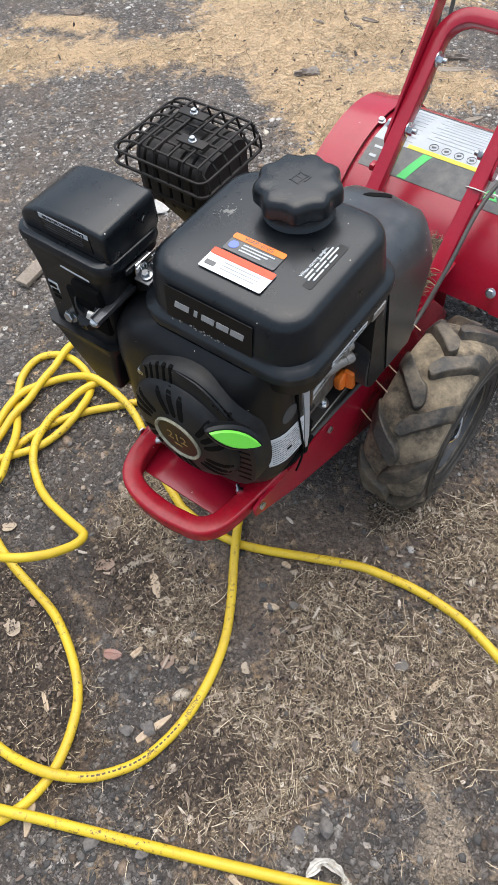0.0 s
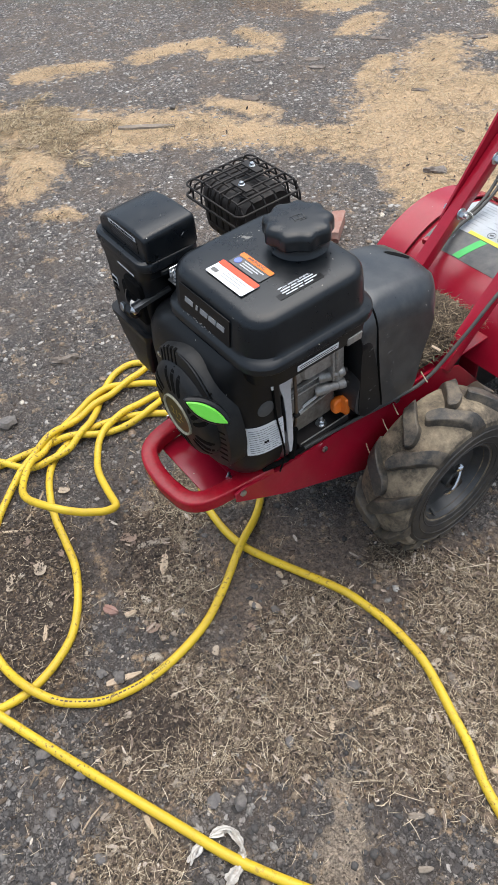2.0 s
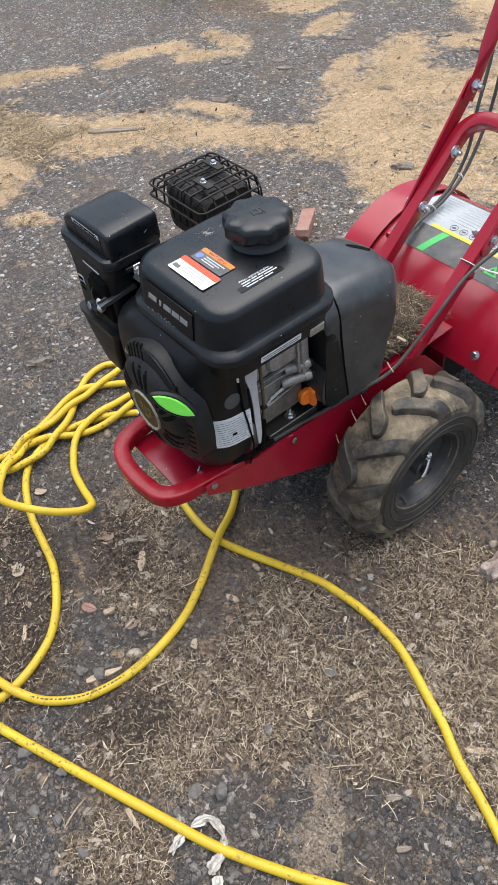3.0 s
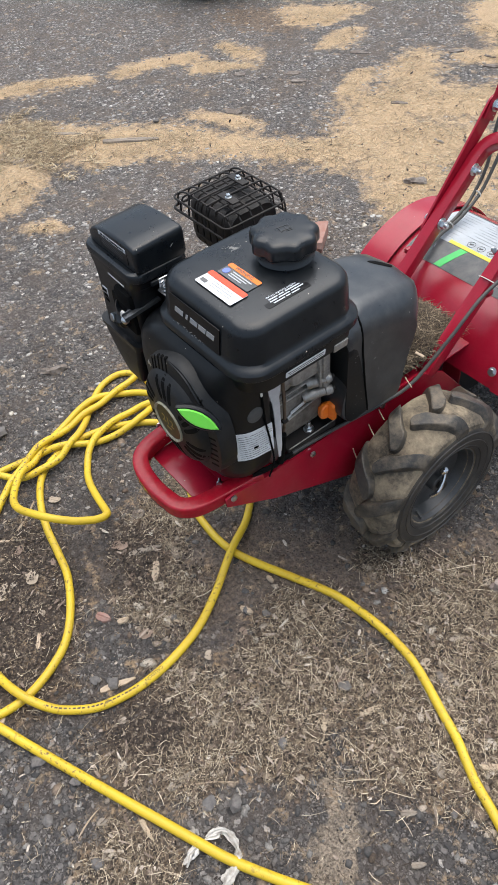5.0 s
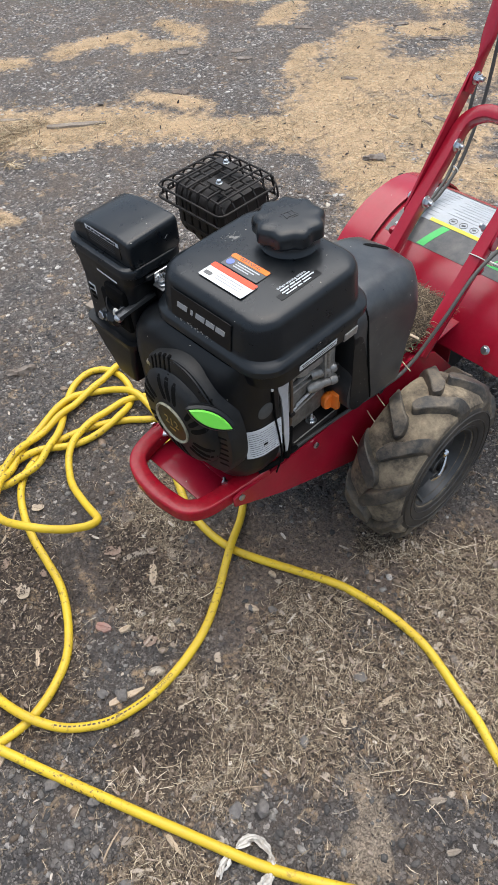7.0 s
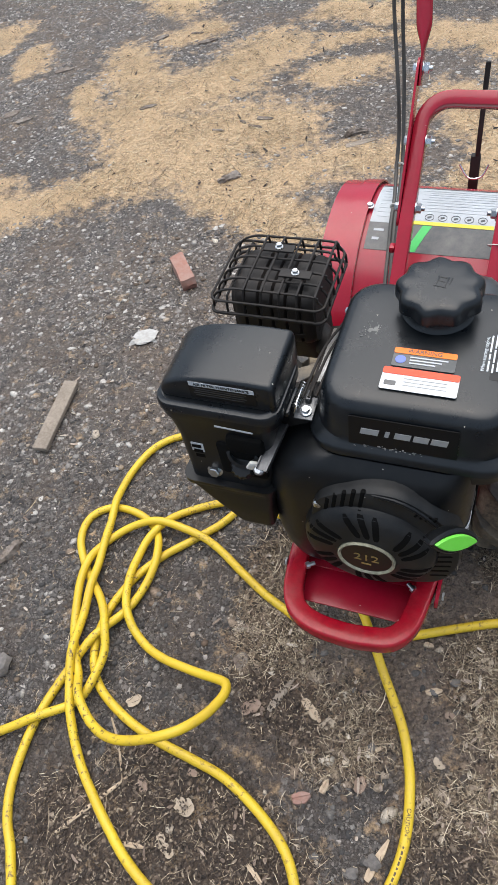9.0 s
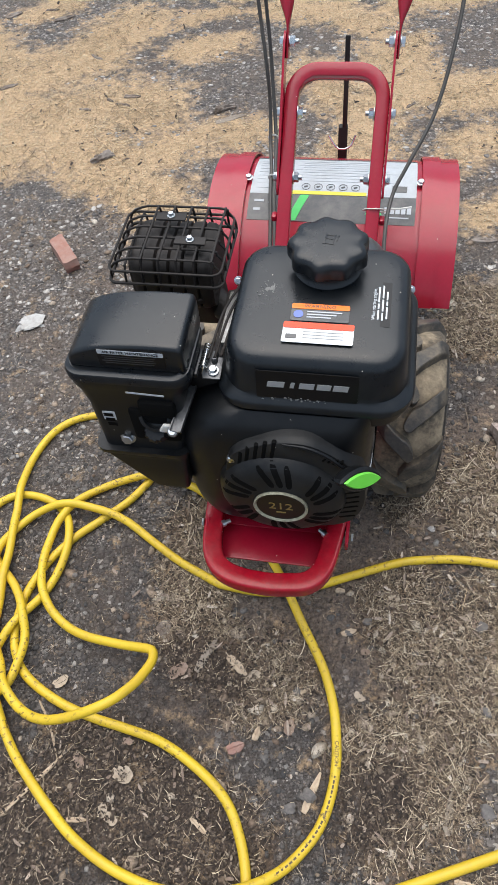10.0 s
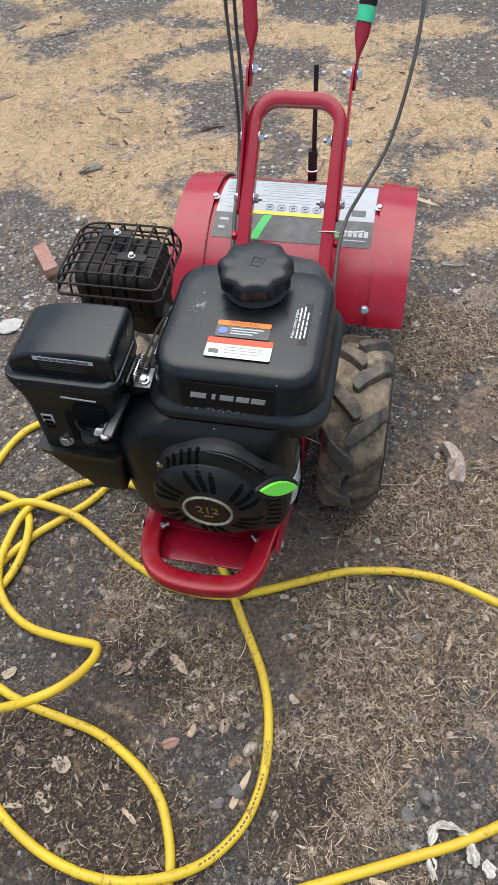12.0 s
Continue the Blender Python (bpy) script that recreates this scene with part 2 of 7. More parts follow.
def ground_material():
    m, nt, bsdf, pos = blank("gritty_asphalt_with_litter")

    def attr(name):
        a = nt.nodes.new("ShaderNodeAttribute")
        a.attribute_name = name
        return a.outputs["Fac"]

    warp = nt.nodes.new("ShaderNodeTexNoise")
    warp.inputs["Scale"].default_value, warp.inputs["Detail"].default_value = 150.0, 2.0
    nt.links.new(pos, warp.inputs["Vector"])
    bent = nt.nodes.new("ShaderNodeVectorMath")
    bent.operation = "MULTIPLY_ADD"
    nt.links.new(warp.outputs["Color"], bent.inputs[0])
    bent.inputs[1].default_value = (0.006, 0.006, 0.006)
    nt.links.new(pos, bent.inputs[2])

    def cells(scale, lo, hi, keep, gap=0.07):
        """Broken stones bedded side by side: a share of the cells, each with its own tone, parted by dark joints."""
        v, e = nt.nodes.new("ShaderNodeTexVoronoi"), nt.nodes.new("ShaderNodeTexVoronoi")
        e.feature = "DISTANCE_TO_EDGE"
        for node in (v, e):
            node.inputs["Scale"].default_value = scale
            nt.links.new(bent.outputs[0], node.inputs["Vector"])
        sep = nt.nodes.new("ShaderNodeSeparateColor")
        nt.links.new(v.outputs["Color"], sep.inputs[0])
        shade = ramp(nt, sep.outputs[0], [(0.0, lo), (1.0, hi)])
        inside = ramp(nt, e.outputs["Distance"], [(gap, (0, 0, 0)), (gap * 2.4, (1, 1, 1))])
        some = maths(nt, "GREATER_THAN", sep.outputs[1], keep)
        return shade, maths(nt, "MULTIPLY", inside, some)

    worn = ramp(nt, maths(nt, "ADD", attr("worn"), maths(nt, "MULTIPLY", maths(nt, "SUBTRACT", noise_tex(nt, pos, 3.0, 5.0), 0.5), 1.2)), [(0.2, (0, 0, 0)), (0.8, (1, 1, 1))])
    tar = mix(nt, noise_tex(nt, pos, 5.0, 6.0), (0.016, 0.0145, 0.014), (0.052, 0.046, 0.042))
    tar = mix(nt, maths(nt, "MULTIPLY", worn, 0.7), tar, (0.145, 0.126, 0.107))
    tar = mix(nt, ramp(nt, noise_tex(nt, pos, 260.0, 3.0, 0.75), [(0.42, (0, 0, 0)), (0.66, (1, 1, 1))]), tar, (0.150, 0.140, 0.130))
    tar = mix(nt, ramp(nt, noise_tex(nt, pos, 420.0, 2.0, 0.7), [(0.34, (0.9, 0.9, 0.9)), (0.46, (0, 0, 0))]), tar, (0.012, 0.011, 0.011))
    s1, f1 = cells(215.0, (0.035, 0.032, 0.030), (0.36, 0.335, 0.31), 0.30)
    s2, f2 = cells(88.0, (0.040, 0.038, 0.038), (0.24, 0.225, 0.21), 0.50)
    col = mix(nt, maths(nt, "MULTIPLY", f1, 0.8), tar, s1)
    col = mix(nt, maths(nt, "MULTIPLY", f2, 0.85), col, s2)
    s6, f6 = cells(58.0, (0.040, 0.039, 0.041), (0.130, 0.123, 0.120), 0.74, 0.10)
    col = mix(nt, maths(nt, "MULTIPLY", f6, 0.85), col, s6)
    s3, f3 = cells(100.0, (0.28, 0.265, 0.245), (0.66, 0.63, 0.58), 0.935)
    col = mix(nt, f3, col, s3)
    s4, f4 = cells(120.0, (0.24, 0.225, 0.21), (0.60, 0.575, 0.535), 0.80)
    col = mix(nt, maths(nt, "MULTIPLY", f4, maths(nt, "ADD", maths(nt, "MULTIPLY", worn, 0.75), 0.12)), col, s4)
    film = ramp(nt, noise_tex(nt, pos, 7.0, 7.0, 0.65), [(0.42, (0, 0, 0)), (0.62, (1, 1, 1))])
    col = mix(nt, maths(nt, "MULTIPLY", film, maths(nt, "ADD", maths(nt, "MULTIPLY", worn, 0.30), 0.45)), col, mix(nt, worn, mix(nt, noise_tex(nt, pos, 300.0, 3.0, 0.7), (0.040, 0.029, 0.022), (0.165, 0.122, 0.090)), mix(nt, noise_tex(nt, pos, 300.0, 3.0, 0.7), (0.085, 0.066, 0.052), (0.21, 0.165, 0.128))))
    sand = ramp(nt, maths(nt, "ADD", attr("sand"), maths(nt, "MULTIPLY", maths(nt, "SUBTRACT", noise_tex(nt, pos, 28.0, 6.0, 0.7), 0.5), 1.5)), [(0.34, (0, 0, 0)), (0.56, (1, 1, 1))])
    col = mix(nt, maths(nt, "MULTIPLY", sand, 0.9), col, mix(nt, ramp(nt, noise_tex(nt, pos, 240.0, 4.0, 0.75), [(0.36, (0, 0, 0)), (0.62, (1, 1, 1))]), (0.095, 0.074, 0.055), (0.47, 0.39, 0.295)))
    fine = noise_tex(nt, pos, 130.0, 6.0, 0.7)
    mid = noise_tex(nt, pos, 22.0, 5.0, 0.65)
    # trodden soil and bark crumbs
    soil = mix(nt, ramp(nt, fine, [(0.38, (0, 0, 0)), (0.66, (1, 1, 1))]), (0.034, 0.023, 0.016), (0.340, 0.245, 0.163))
    soil = mix(nt, maths(nt, "MULTIPLY", ramp(nt, mid, [(0.45, (0, 0, 0)), (0.65, (1, 1, 1))]), 0.7), soil, (0.135, 0.093, 0.064))
    dark_soil = ramp(nt, maths(nt, "ADD", attr("bark"), maths(nt, "MULTIPLY", maths(nt, "SUBTRACT", mid, 0.5), 1.2)), [(0.25, (0, 0, 0)), (0.6, (1, 1, 1))])
    col = mix(nt, maths(nt, "MULTIPLY", dark_soil, 0.55), col, mix(nt, ramp(nt, fine, [(0.35, (0, 0, 0)), (0.68, (1, 1, 1))]), (0.028, 0.021, 0.017), (0.135, 0.104, 0.082)))
    earth = ramp(nt, maths(nt, "ADD", attr("earth"), maths(nt, "MULTIPLY", maths(nt, "SUBTRACT", mid, 0.5), 1.4)), [(0.22, (0, 0, 0)), (0.62, (1, 1, 1))])
    col = mix(nt, maths(nt, "MULTIPLY", earth, 0.78), col, mix(nt, ramp(nt, fine, [(0.32, (0, 0, 0)), (0.68, (1, 1, 1))]), (0.062, 0.047, 0.037), (0.290, 0.222, 0.170)))
    soil = mix(nt, maths(nt, "MULTIPLY", dark_soil, 0.9), soil, mix(nt, fine, (0.020, 0.014, 0.011), (0.085, 0.060, 0.043)))
    s5, f5 = cells(210.0, (0.10, 0.075, 0.055), (0.42, 0.345, 0.26), 0.78)
    soil = mix(nt, maths(nt, "MULTIPLY", f5, 0.8), soil, s5)
    lit = maths(nt, "ADD", attr("litter"), maths(nt, "MULTIPLY", maths(nt, "SUBTRACT", mid, 0.5), 1.6))
    lit = maths(nt, "ADD", lit, maths(nt, "MULTIPLY", maths(nt, "SUBTRACT", fine, 0.5), 1.0))
    litf = ramp(nt, lit, [(0.38, (0, 0, 0)), (0.62, (1, 1, 1))])
    col = mix(nt, maths(nt, "MULTIPLY", litf, 0.92), col, soil)
    # sawdust
    dust = mix(nt, ramp(nt, fine, [(0.3, (0, 0, 0)), (0.7, (1, 1, 1))]), (0.42, 0.290, 0.163), (0.80, 0.600, 0.370))
    dust = mix(nt, ramp(nt, noise_tex(nt, pos, 9.0, 4.0), [(0.35, (0, 0, 0)), (0.7, (1, 1, 1))]), dust, (0.66, 0.475, 0.275))
    saw = maths(nt, "ADD", attr("sawdust"), maths(nt, "MULTIPLY", maths(nt, "SUBTRACT", mid, 0.5), 1.9))
    saw = maths(nt, "ADD", saw, maths(nt, "MULTIPLY", maths(nt, "SUBTRACT", fine, 0.5), 0.9))
    sawf = ramp(nt, saw, [(0.14, (0, 0, 0)), (0.66, (1, 1, 1))])
    col = mix(nt, maths(nt, "MULTIPLY", sawf, 0.93), col, dust)
    col = mix(nt, 1.0, col, (1.0, 0.957, 0.940), "MULTIPLY")
    nt.links.new(col, bsdf.inputs["Base Color"])
    bsdf.inputs["Roughness"].default_value = 0.78
    h = maths(nt, "ADD", maths(nt, "MULTIPLY", f1, 0.5), maths(nt, "MULTIPLY", f2, 0.9))
    h = maths(nt, "ADD", h, maths(nt, "MULTIPLY", fine, 1.4))
    h = maths(nt, "ADD", h, maths(nt, "MULTIPLY", f6, 1.3))
    bump(nt, bsdf, h, 1.0, 0.006)
    return m


INKBROWN = surface("dark_brown_print", (0.05, 0.032, 0.012), (0.10, 0.065, 0.02), 0.6, 0.0, 300, 0.0, fine=0.7)
HOSE = hose_material()
GROUND = ground_material()
STRAW = litter_material("dry_straw", [(0.0, (0.060, 0.042, 0.029)), (0.45, (0.165, 0.120, 0.080)), (0.72, (0.32, 0.245, 0.162)), (1.0, (0.74, 0.61, 0.435))])
DRIFTSTRAW = litter_material("straw_in_sawdust", [(0.0, (0.10, 0.068, 0.042)), (0.4, (0.30, 0.215, 0.125)), (0.75, (0.50, 0.375, 0.225)), (1.0, (0.74, 0.61, 0.41))])
LEAFDRY = surface("dry_brown_leaf", (0.27, 0.19, 0.145), (0.19, 0.125, 0.09), 0.75, 0.0, 300, 0.4, 0.2, fine=0.6)
PALELEAF = surface("bleached_dry_leaf", (0.42, 0.345, 0.26), (0.30, 0.235, 0.17), 0.8, 0.0, 300, 0.4, 0.2, fine=0.6)
SHAVING = litter_material("sawdust_shavings", [(0.0, (0.32, 0.215, 0.12)), (0.4, (0.55, 0.405, 0.24)), (0.8, (0.68, 0.52, 0.33)), (1.0, (0.82, 0.70, 0.50))])
CRUMB = litter_material("bark_crumbs", [(0.0, (0.022, 0.016, 0.012)), (0.5, (0.060, 0.043, 0.033)), (0.85, (0.135, 0.100, 0.073)), (1.0, (0.34, 0.275, 0.205))])
PEBBLE = litter_material("road_pebbles", [(0.0, (0.050, 0.047, 0.046)), (0.5, (0.098, 0.090, 0.084)), (0.85, (0.175, 0.160, 0.146)), (0.97, (0.27, 0.25, 0.225)), (1.0, (0.55, 0.52, 0.48))])
FARGRIT = litter_material("far_grit", [(0.0, (0.10, 0.092, 0.085)), (0.3, (0.20, 0.182, 0.168)), (0.7, (0.36, 0.335, 0.305)), (1.0, (0.64, 0.60, 0.55))])
WOODBIT = litter_material("wood_bits", [(0.0, (0.07, 0.05, 0.036)), (0.5, (0.16, 0.118, 0.084)), (0.85, (0.32, 0.25, 0.18)), (1.0, (0.60, 0.51, 0.41))])
FLAKE = litter_material("thin_flakes", [(0.0, (0.13, 0.088, 0.062)), (0.5, (0.27, 0.20, 0.145)), (0.85, (0.43, 0.35, 0.27)), (1.0, (0.66, 0.59, 0.49))])
PALESTRAW = litter_material("pale_straw", [(0.0, (0.22, 0.165, 0.11)), (0.5, (0.45, 0.36, 0.25)), (1.0, (0.76, 0.65, 0.49))])
STRAWLIGHT = litter_material("thin_straw", [(0.0, (0.16, 0.118, 0.078)), (0.5, (0.40, 0.315, 0.215)), (1.0, (0.80, 0.68, 0.50))])
SHARD = litter_material("wood_shards", [(0.0, (0.10, 0.070, 0.052)), (0.45, (0.24, 0.178, 0.138)), (0.8, (0.42, 0.335, 0.265)), (1.0, (0.66, 0.575, 0.475))])
DEADGRASS = litter_material("dead_grass", [(0.0, (0.030, 0.021, 0.014)), (0.55, (0.115, 0.083, 0.053)), (0.85, (0.24, 0.18, 0.115)), (1.0, (0.44, 0.35, 0.235))])


# ---- tools for building ----
BASE_OF = {}


def thing(name, at, label, category, **more):
    ob = new(name)
    ob.empty_display_size = 0.05
    ob.location = at
    BASE_OF[ob] = Vector(at)
    return tagged(ob, label, category, **more)


def put_mesh(name, bm, mat, smooth=35):
    """A mesh object with its origin in the middle of the form."""
    pts = [v.co for v in bm.verts]
    lo = Vector([min(p[i] for p in pts) for i in range(3)])
    hi = Vector([max(p[i] for p in pts) for i in range(3)])
    mid = (lo + hi) / 2
    bmesh.ops.translate(bm, verts=bm.verts, vec=-mid)
    bmesh.ops.recalc_face_normals(bm, faces=bm.faces)
    me = bpy.data.meshes.new(name)
    for e in bm.edges:
        e.smooth = not (len(e.link_faces) == 2 and e.calc_face_angle(0) > radians(smooth))
    for f in bm.faces:
        f.smooth = True
    bm.to_mesh(me)
    bm.free()
    me.materials.append(mat)
    ob = new(name, me)
    ob.location = mid
    BASE_OF[ob] = mid
    return ob


def part(name, bm, mat, parent, label="", smooth=35):
    ob = put_mesh(name, bm, mat, smooth)
    ob.parent = parent
    ob.matrix_parent_inverse = Matrix.Translation(-BASE_OF[parent])
    return tagged(ob, label)


def single(name, bm, mat, label, category, **more):
    return tagged(put_mesh(name, bm, mat), label, category, **more)


def rounded_rect(cx, cy, hx, hy, r, n=6):
    r = max(1e-4, min(r, hx - 1e-4, hy - 1e-4))
    pts = []
    for k, (sx, sy) in enumerate(((1, 1), (-1, 1), (-1, -1), (1, -1))):
        for i in range(n + 1):
            a = math.pi / 2 * (k + i / n)
            pts.append((cx + sx * (hx - r) + r * math.cos(a), cy + sy * (hy - r) + r * math.sin(a)))
    return pts


def corner_rect(x0, x1, y0, y1, front, back, n=8):
    """A rectangle whose two corners at y0 and two at y1 are rounded by different radii."""
    pts = []
    for cx, cy, r, a0 in ((x1 - back, y1 - back, back, 0), (x0 + back, y1 - back, back, 90), (x0 + front, y0 + front, front, 180), (x1 - front, y0 + front, front, 270)):
        for i in range(n + 1):
            a = radians(a0 + 90 * i / n)
            pts.append((cx + r * math.cos(a), cy + r * math.sin(a)))
    return pts


def bridge(bm, loops, closed=True, caps=(True, True)):
    rings = [[bm.verts.new(p) for p in loop] for loop in loops]
    n = len(rings[0])
    for a, b in zip(rings, rings[1:]):
        for i in range(n if closed else n - 1):
            j = (i + 1) % n
            bm.faces.new((a[i], a[j], b[j], b[i]))
    if caps[0]:
        bm.faces.new(rings[0][::-1])
    if caps[1]:
        bm.faces.new(rings[-1])
    return rings


def loft(sections, n=6, axis="z"):
    """sections: (height, cx, cy, hx, hy, r), rounded rectangles lofted along the axis."""
    bm = bmesh.new()
    loops = []
    for h, cx, cy, hx, hy, r in sections:
        pts = rounded_rect(cx, cy, hx, hy, r, n)
        loops.append([(x, y, h) if axis == "z" else (x, h, y) if axis == "y" else (h, x, y) for x, y in pts])
    bridge(bm, loops)
    return bm


def rbox(size, at=(0, 0, 0), bevel=0.002, turn=(0, 0, 0), seg=2, bm=None):
    b = bmesh.new()
    bmesh.ops.create_cube(b, size=1)
    bmesh.ops.scale(b, vec=size, verts=b.verts)
    if bevel:
        bmesh.ops.bevel(b, geom=list(b.edges), offset=min(bevel, min(size) * 0.45), segments=seg, profile=0.5, affect="EDGES")
    b.transform(pose(*at, *turn))
    return b if bm is None else join(bm, b)


def join(bm, other):
    me = bpy.data.meshes.new("scratch")
    other.to_mesh(me)
    other.free()
    bm.from_mesh(me)
    bpy.data.meshes.remove(me)
    return bm


def smooth_path(points, step=0.01, closed=False):
    """A curve through the points, sampled at even steps."""
    p = [Vector(q) for q in points]
    ext = [p[-1], *p, p[0], p[1]] if closed else [2 * p[0] - p[1], *p, 2 * p[-1] - p[-2]]
    out = []
    for a, b, c, d in zip(ext, ext[1:], ext[2:], ext[3:]):
        k = max(1, int((c - b).length / step + 0.5))
        for i in range(k):
            t = i / k
            out.append(0.5 * (2 * b + (c - a) * t + (2 * a - 5 * b + 4 * c - d) * t * t + (3 * b - a - 3 * c + d) * t ** 3))
    if not closed:
        out.append(p[-1])
    return out


def sweep(path, profile, closed=False, up=(0, 0, 1), bm=None, scales=None):
    """A profile of (side, up) pairs carried along a path."""
    bm = bm or bmesh.new()
    loops, side = [], None
    n = len(path)
    for i, p in enumerate(path):
        a = path[(i - 1) % n] if closed or i else path[0]
        b = path[(i + 1) % n] if closed or i < n - 1 else path[-1]
        d = (Vector(b) - Vector(a)).normalized()
        s = d.cross(Vector(up))
        if s.length < 0.05:
            s = side - d * side.dot(d) if side else d.orthogonal()
        s.normalize()
        if side and s.dot(side) < 0:
            s = -s
        side = s
        u = s.cross(d)
        k = scales[i] if scales else 1.0
        loops.append([Vector(p) + s * x * k + u * y * k for x, y in profile])
    if closed:
        loops.append(loops[0])
        bridge(bm, loops, caps=(False, False))
        bmesh.ops.remove_doubles(bm, verts=bm.verts, dist=1e-6)
    else:
        bridge(bm, loops)
    return bm


def disc_profile(r, n=10):
    return [(r * math.cos(2 * math.pi * i / n), r * math.sin(2 * math.pi * i / n)) for i in range(n)]


def rod(points, r, n=10, step=0.01, bm=None, up=(0.05, 0.02, 1)):
    return sweep(smooth_path(points, step) if len(points) > 2 else [Vector(q) for q in points], disc_profile(r, n), up=up, bm=bm)


def revolve(profile, at, axis, n=32, lobes=0, depth=0.0, bm=None, caps=(True, True)):
    """profile: (radius, height) pairs turned round the axis through at."""
    bm = bm or bmesh.new()
    q = Vector(axis).to_track_quat("Z", "Y").to_matrix().to_4x4()
    m = Matrix.Translation(at) @ q
    loops = []
    for r, h in profile:
        loop = []
        for i in range(n):
            a = 2 * math.pi * i / n
            k = r + (depth * math.cos(lobes * a) if lobes and r > 0.6 * max(p[0] for p in profile) else 0)
            loop.append(m @ Vector((k * math.cos(a), k * math.sin(a), h)))
        loops.append(loop)
    bridge(bm, loops, caps=caps)
    return bm


def hexbolt(at, axis, r=0.007, head=0.005, washer=True, stud=0.0, bm=None):
    bm = bm or bmesh.new()
    if washer:
        revolve([(r * 1.35, 0), (r * 1.35, 0.0014), (r * 1.2, 0.0018)], at, axis, 20, bm=bm)
    revolve([(r, 0.0018), (r, 0.0018 + head * 0.85), (r * 0.86, 0.0018 + head)], at, axis, 6, bm=bm)
    if stud:
        revolve([(r * 0.5, 0.0018), (r * 0.5, 0.0018 + head + stud * 0.9), (r * 0.42, 0.0018 + head + stud)], at, axis, 12, bm=bm)
    return bm


def writing(text, size, m, mat, parent, name="lettering", label=""):
    cu = bpy.data.curves.new("text", "FONT")
    cu.body, cu.size, cu.align_x, cu.align_y, cu.extrude = text, size, "CENTER", "CENTER", 0.0002
    tmp = bpy.data.objects.new("text", cu)
    me = bpy.data.meshes.new_from_object(tmp)
    bpy.data.objects.remove(tmp)
    bm = bmesh.new()
    bm.from_mesh(me)
    bpy.data.meshes.remove(me)
    bm.transform(m)
    return part(name, bm, mat, parent, label)


def facing(at, right, up):
    """A frame at a point with x along right and y along up."""
    r = Vector(right).normalized()
    u = Vector(up)
    u = (u - r * u.dot(r)).normalized()
    n = r.cross(u)
    return Matrix.Translation(at) @ Matrix((r, u, n)).transposed().to_4x4()


def plate(w, h, m, thick=0.0006, r=0.002, at=(0, 0)):
    bm = bmesh.new()
    pts = rounded_rect(at[0], at[1], w / 2, h / 2, r, 3)
    bridge(bm, [[(x, y, z) for x, y in pts] for z in (0, thick)])
    bm.transform(m)
    return bm


# ---- ground: one sheet, with sawdust drifts and trodden litter ----
# lines of sawdust drifts: half width, then points
DRIFTS_BEHIND = [
    (0.13, (-1.25, 1.36), (-1.05, 1.53), (-0.95, 1.72), (-0.87, 1.84)),
    (0.14, (-1.15, 1.20), (-0.95, 1.27), (-0.75, 1.30)),
    (0.10, (-1.10, 1.06), (-0.95, 1.06), (-0.84, 0.99), (-0.73, 0.89), (-0.60, 0.80), (-0.50, 0.76)),
    (0.07, (-0.72, 0.97), (-0.60, 1.05), (-0.48, 1.15), (-0.38, 1.15)),
    (0.05, (-0.69, 1.86), (-0.55, 1.91)), (0.06, (-0.67, 1.63), (-0.47, 1.66)), (0.06, (-1.33, 1.90), (-1.20, 2.00)), (0.07, (-0.76, 2.14), (-0.50, 2.10)),
    (0.08, (-0.38, 1.93), (-0.12, 1.94), (0.00, 1.85)), (0.09, (-0.20, 1.50), (-0.12, 1.32), (0.00, 1.27)),
    (0.10, (0.05, 1.65), (0.11, 1.50), (0.02, 1.27), (-0.02, 1.10)), (0.09, (0.20, 1.42), (0.34, 1.42), (0.46, 1.34)),
]
DRIFTS_FAR = [
    (0.07, (0.28, 1.12), (0.43, 1.18)), (0.06, (0.35, 0.83), (0.47, 0.87)), (0.08, (0.10, 1.96), (0.30, 2.02)),
    (0.11, (-2.30, 0.05), (-2.10, 0.24), (-1.94, 0.34), (-1.79, 0.46), (-1.65, 0.60)),
    (0.085, (-1.65, 0.60), (-1.47, 0.74), (-1.29, 0.83), (-1.12, 0.98)),
    (0.10, (-1.12, 1.00), (-1.15, 1.24), (-1.26, 1.47), (-1.47, 1.76)),
    (0.07, (-1.95, 0.03), (-1.80, 0.10), (-1.68, -0.04)), (0.04, (-1.44, 1.35), (-1.54, 1.51)), (0.05, (-1.88, 1.63), (-1.90, 1.79)),
    (0.09, (-0.94, 1.14), (-0.80, 1.03)), (0.09, (-1.06, 1.45), (-0.99, 1.58)), (0.08, (-1.42, 2.17), (-1.64, 2.45)), (0.03, (-1.46, -0.05), (-1.44, 0.00)),
]
DRIFTS_EDGE = [
    (0.05, (-2.56, 0.37), (-2.50, 0.50), (-2.43, 0.64)), (0.06, (-2.36, 0.85), (-2.34, 0.99), (-2.25, 1.11)), (0.045, (-2.13, 1.09), (-1.98, 1.26)),
    (0.06, (-2.24, 1.33), (-2.06, 1.35)), (0.05, (-2.24, 1.72), (-2.12, 1.84)), (0.09, (-2.29, 1.85), (-2.18, 1.94)), (0.04, (-1.72, 0.79), (-1.55, 0.88)),
]
SAWDUST = DRIFTS_BEHIND + DRIFTS_FAR + DRIFTS_EDGE
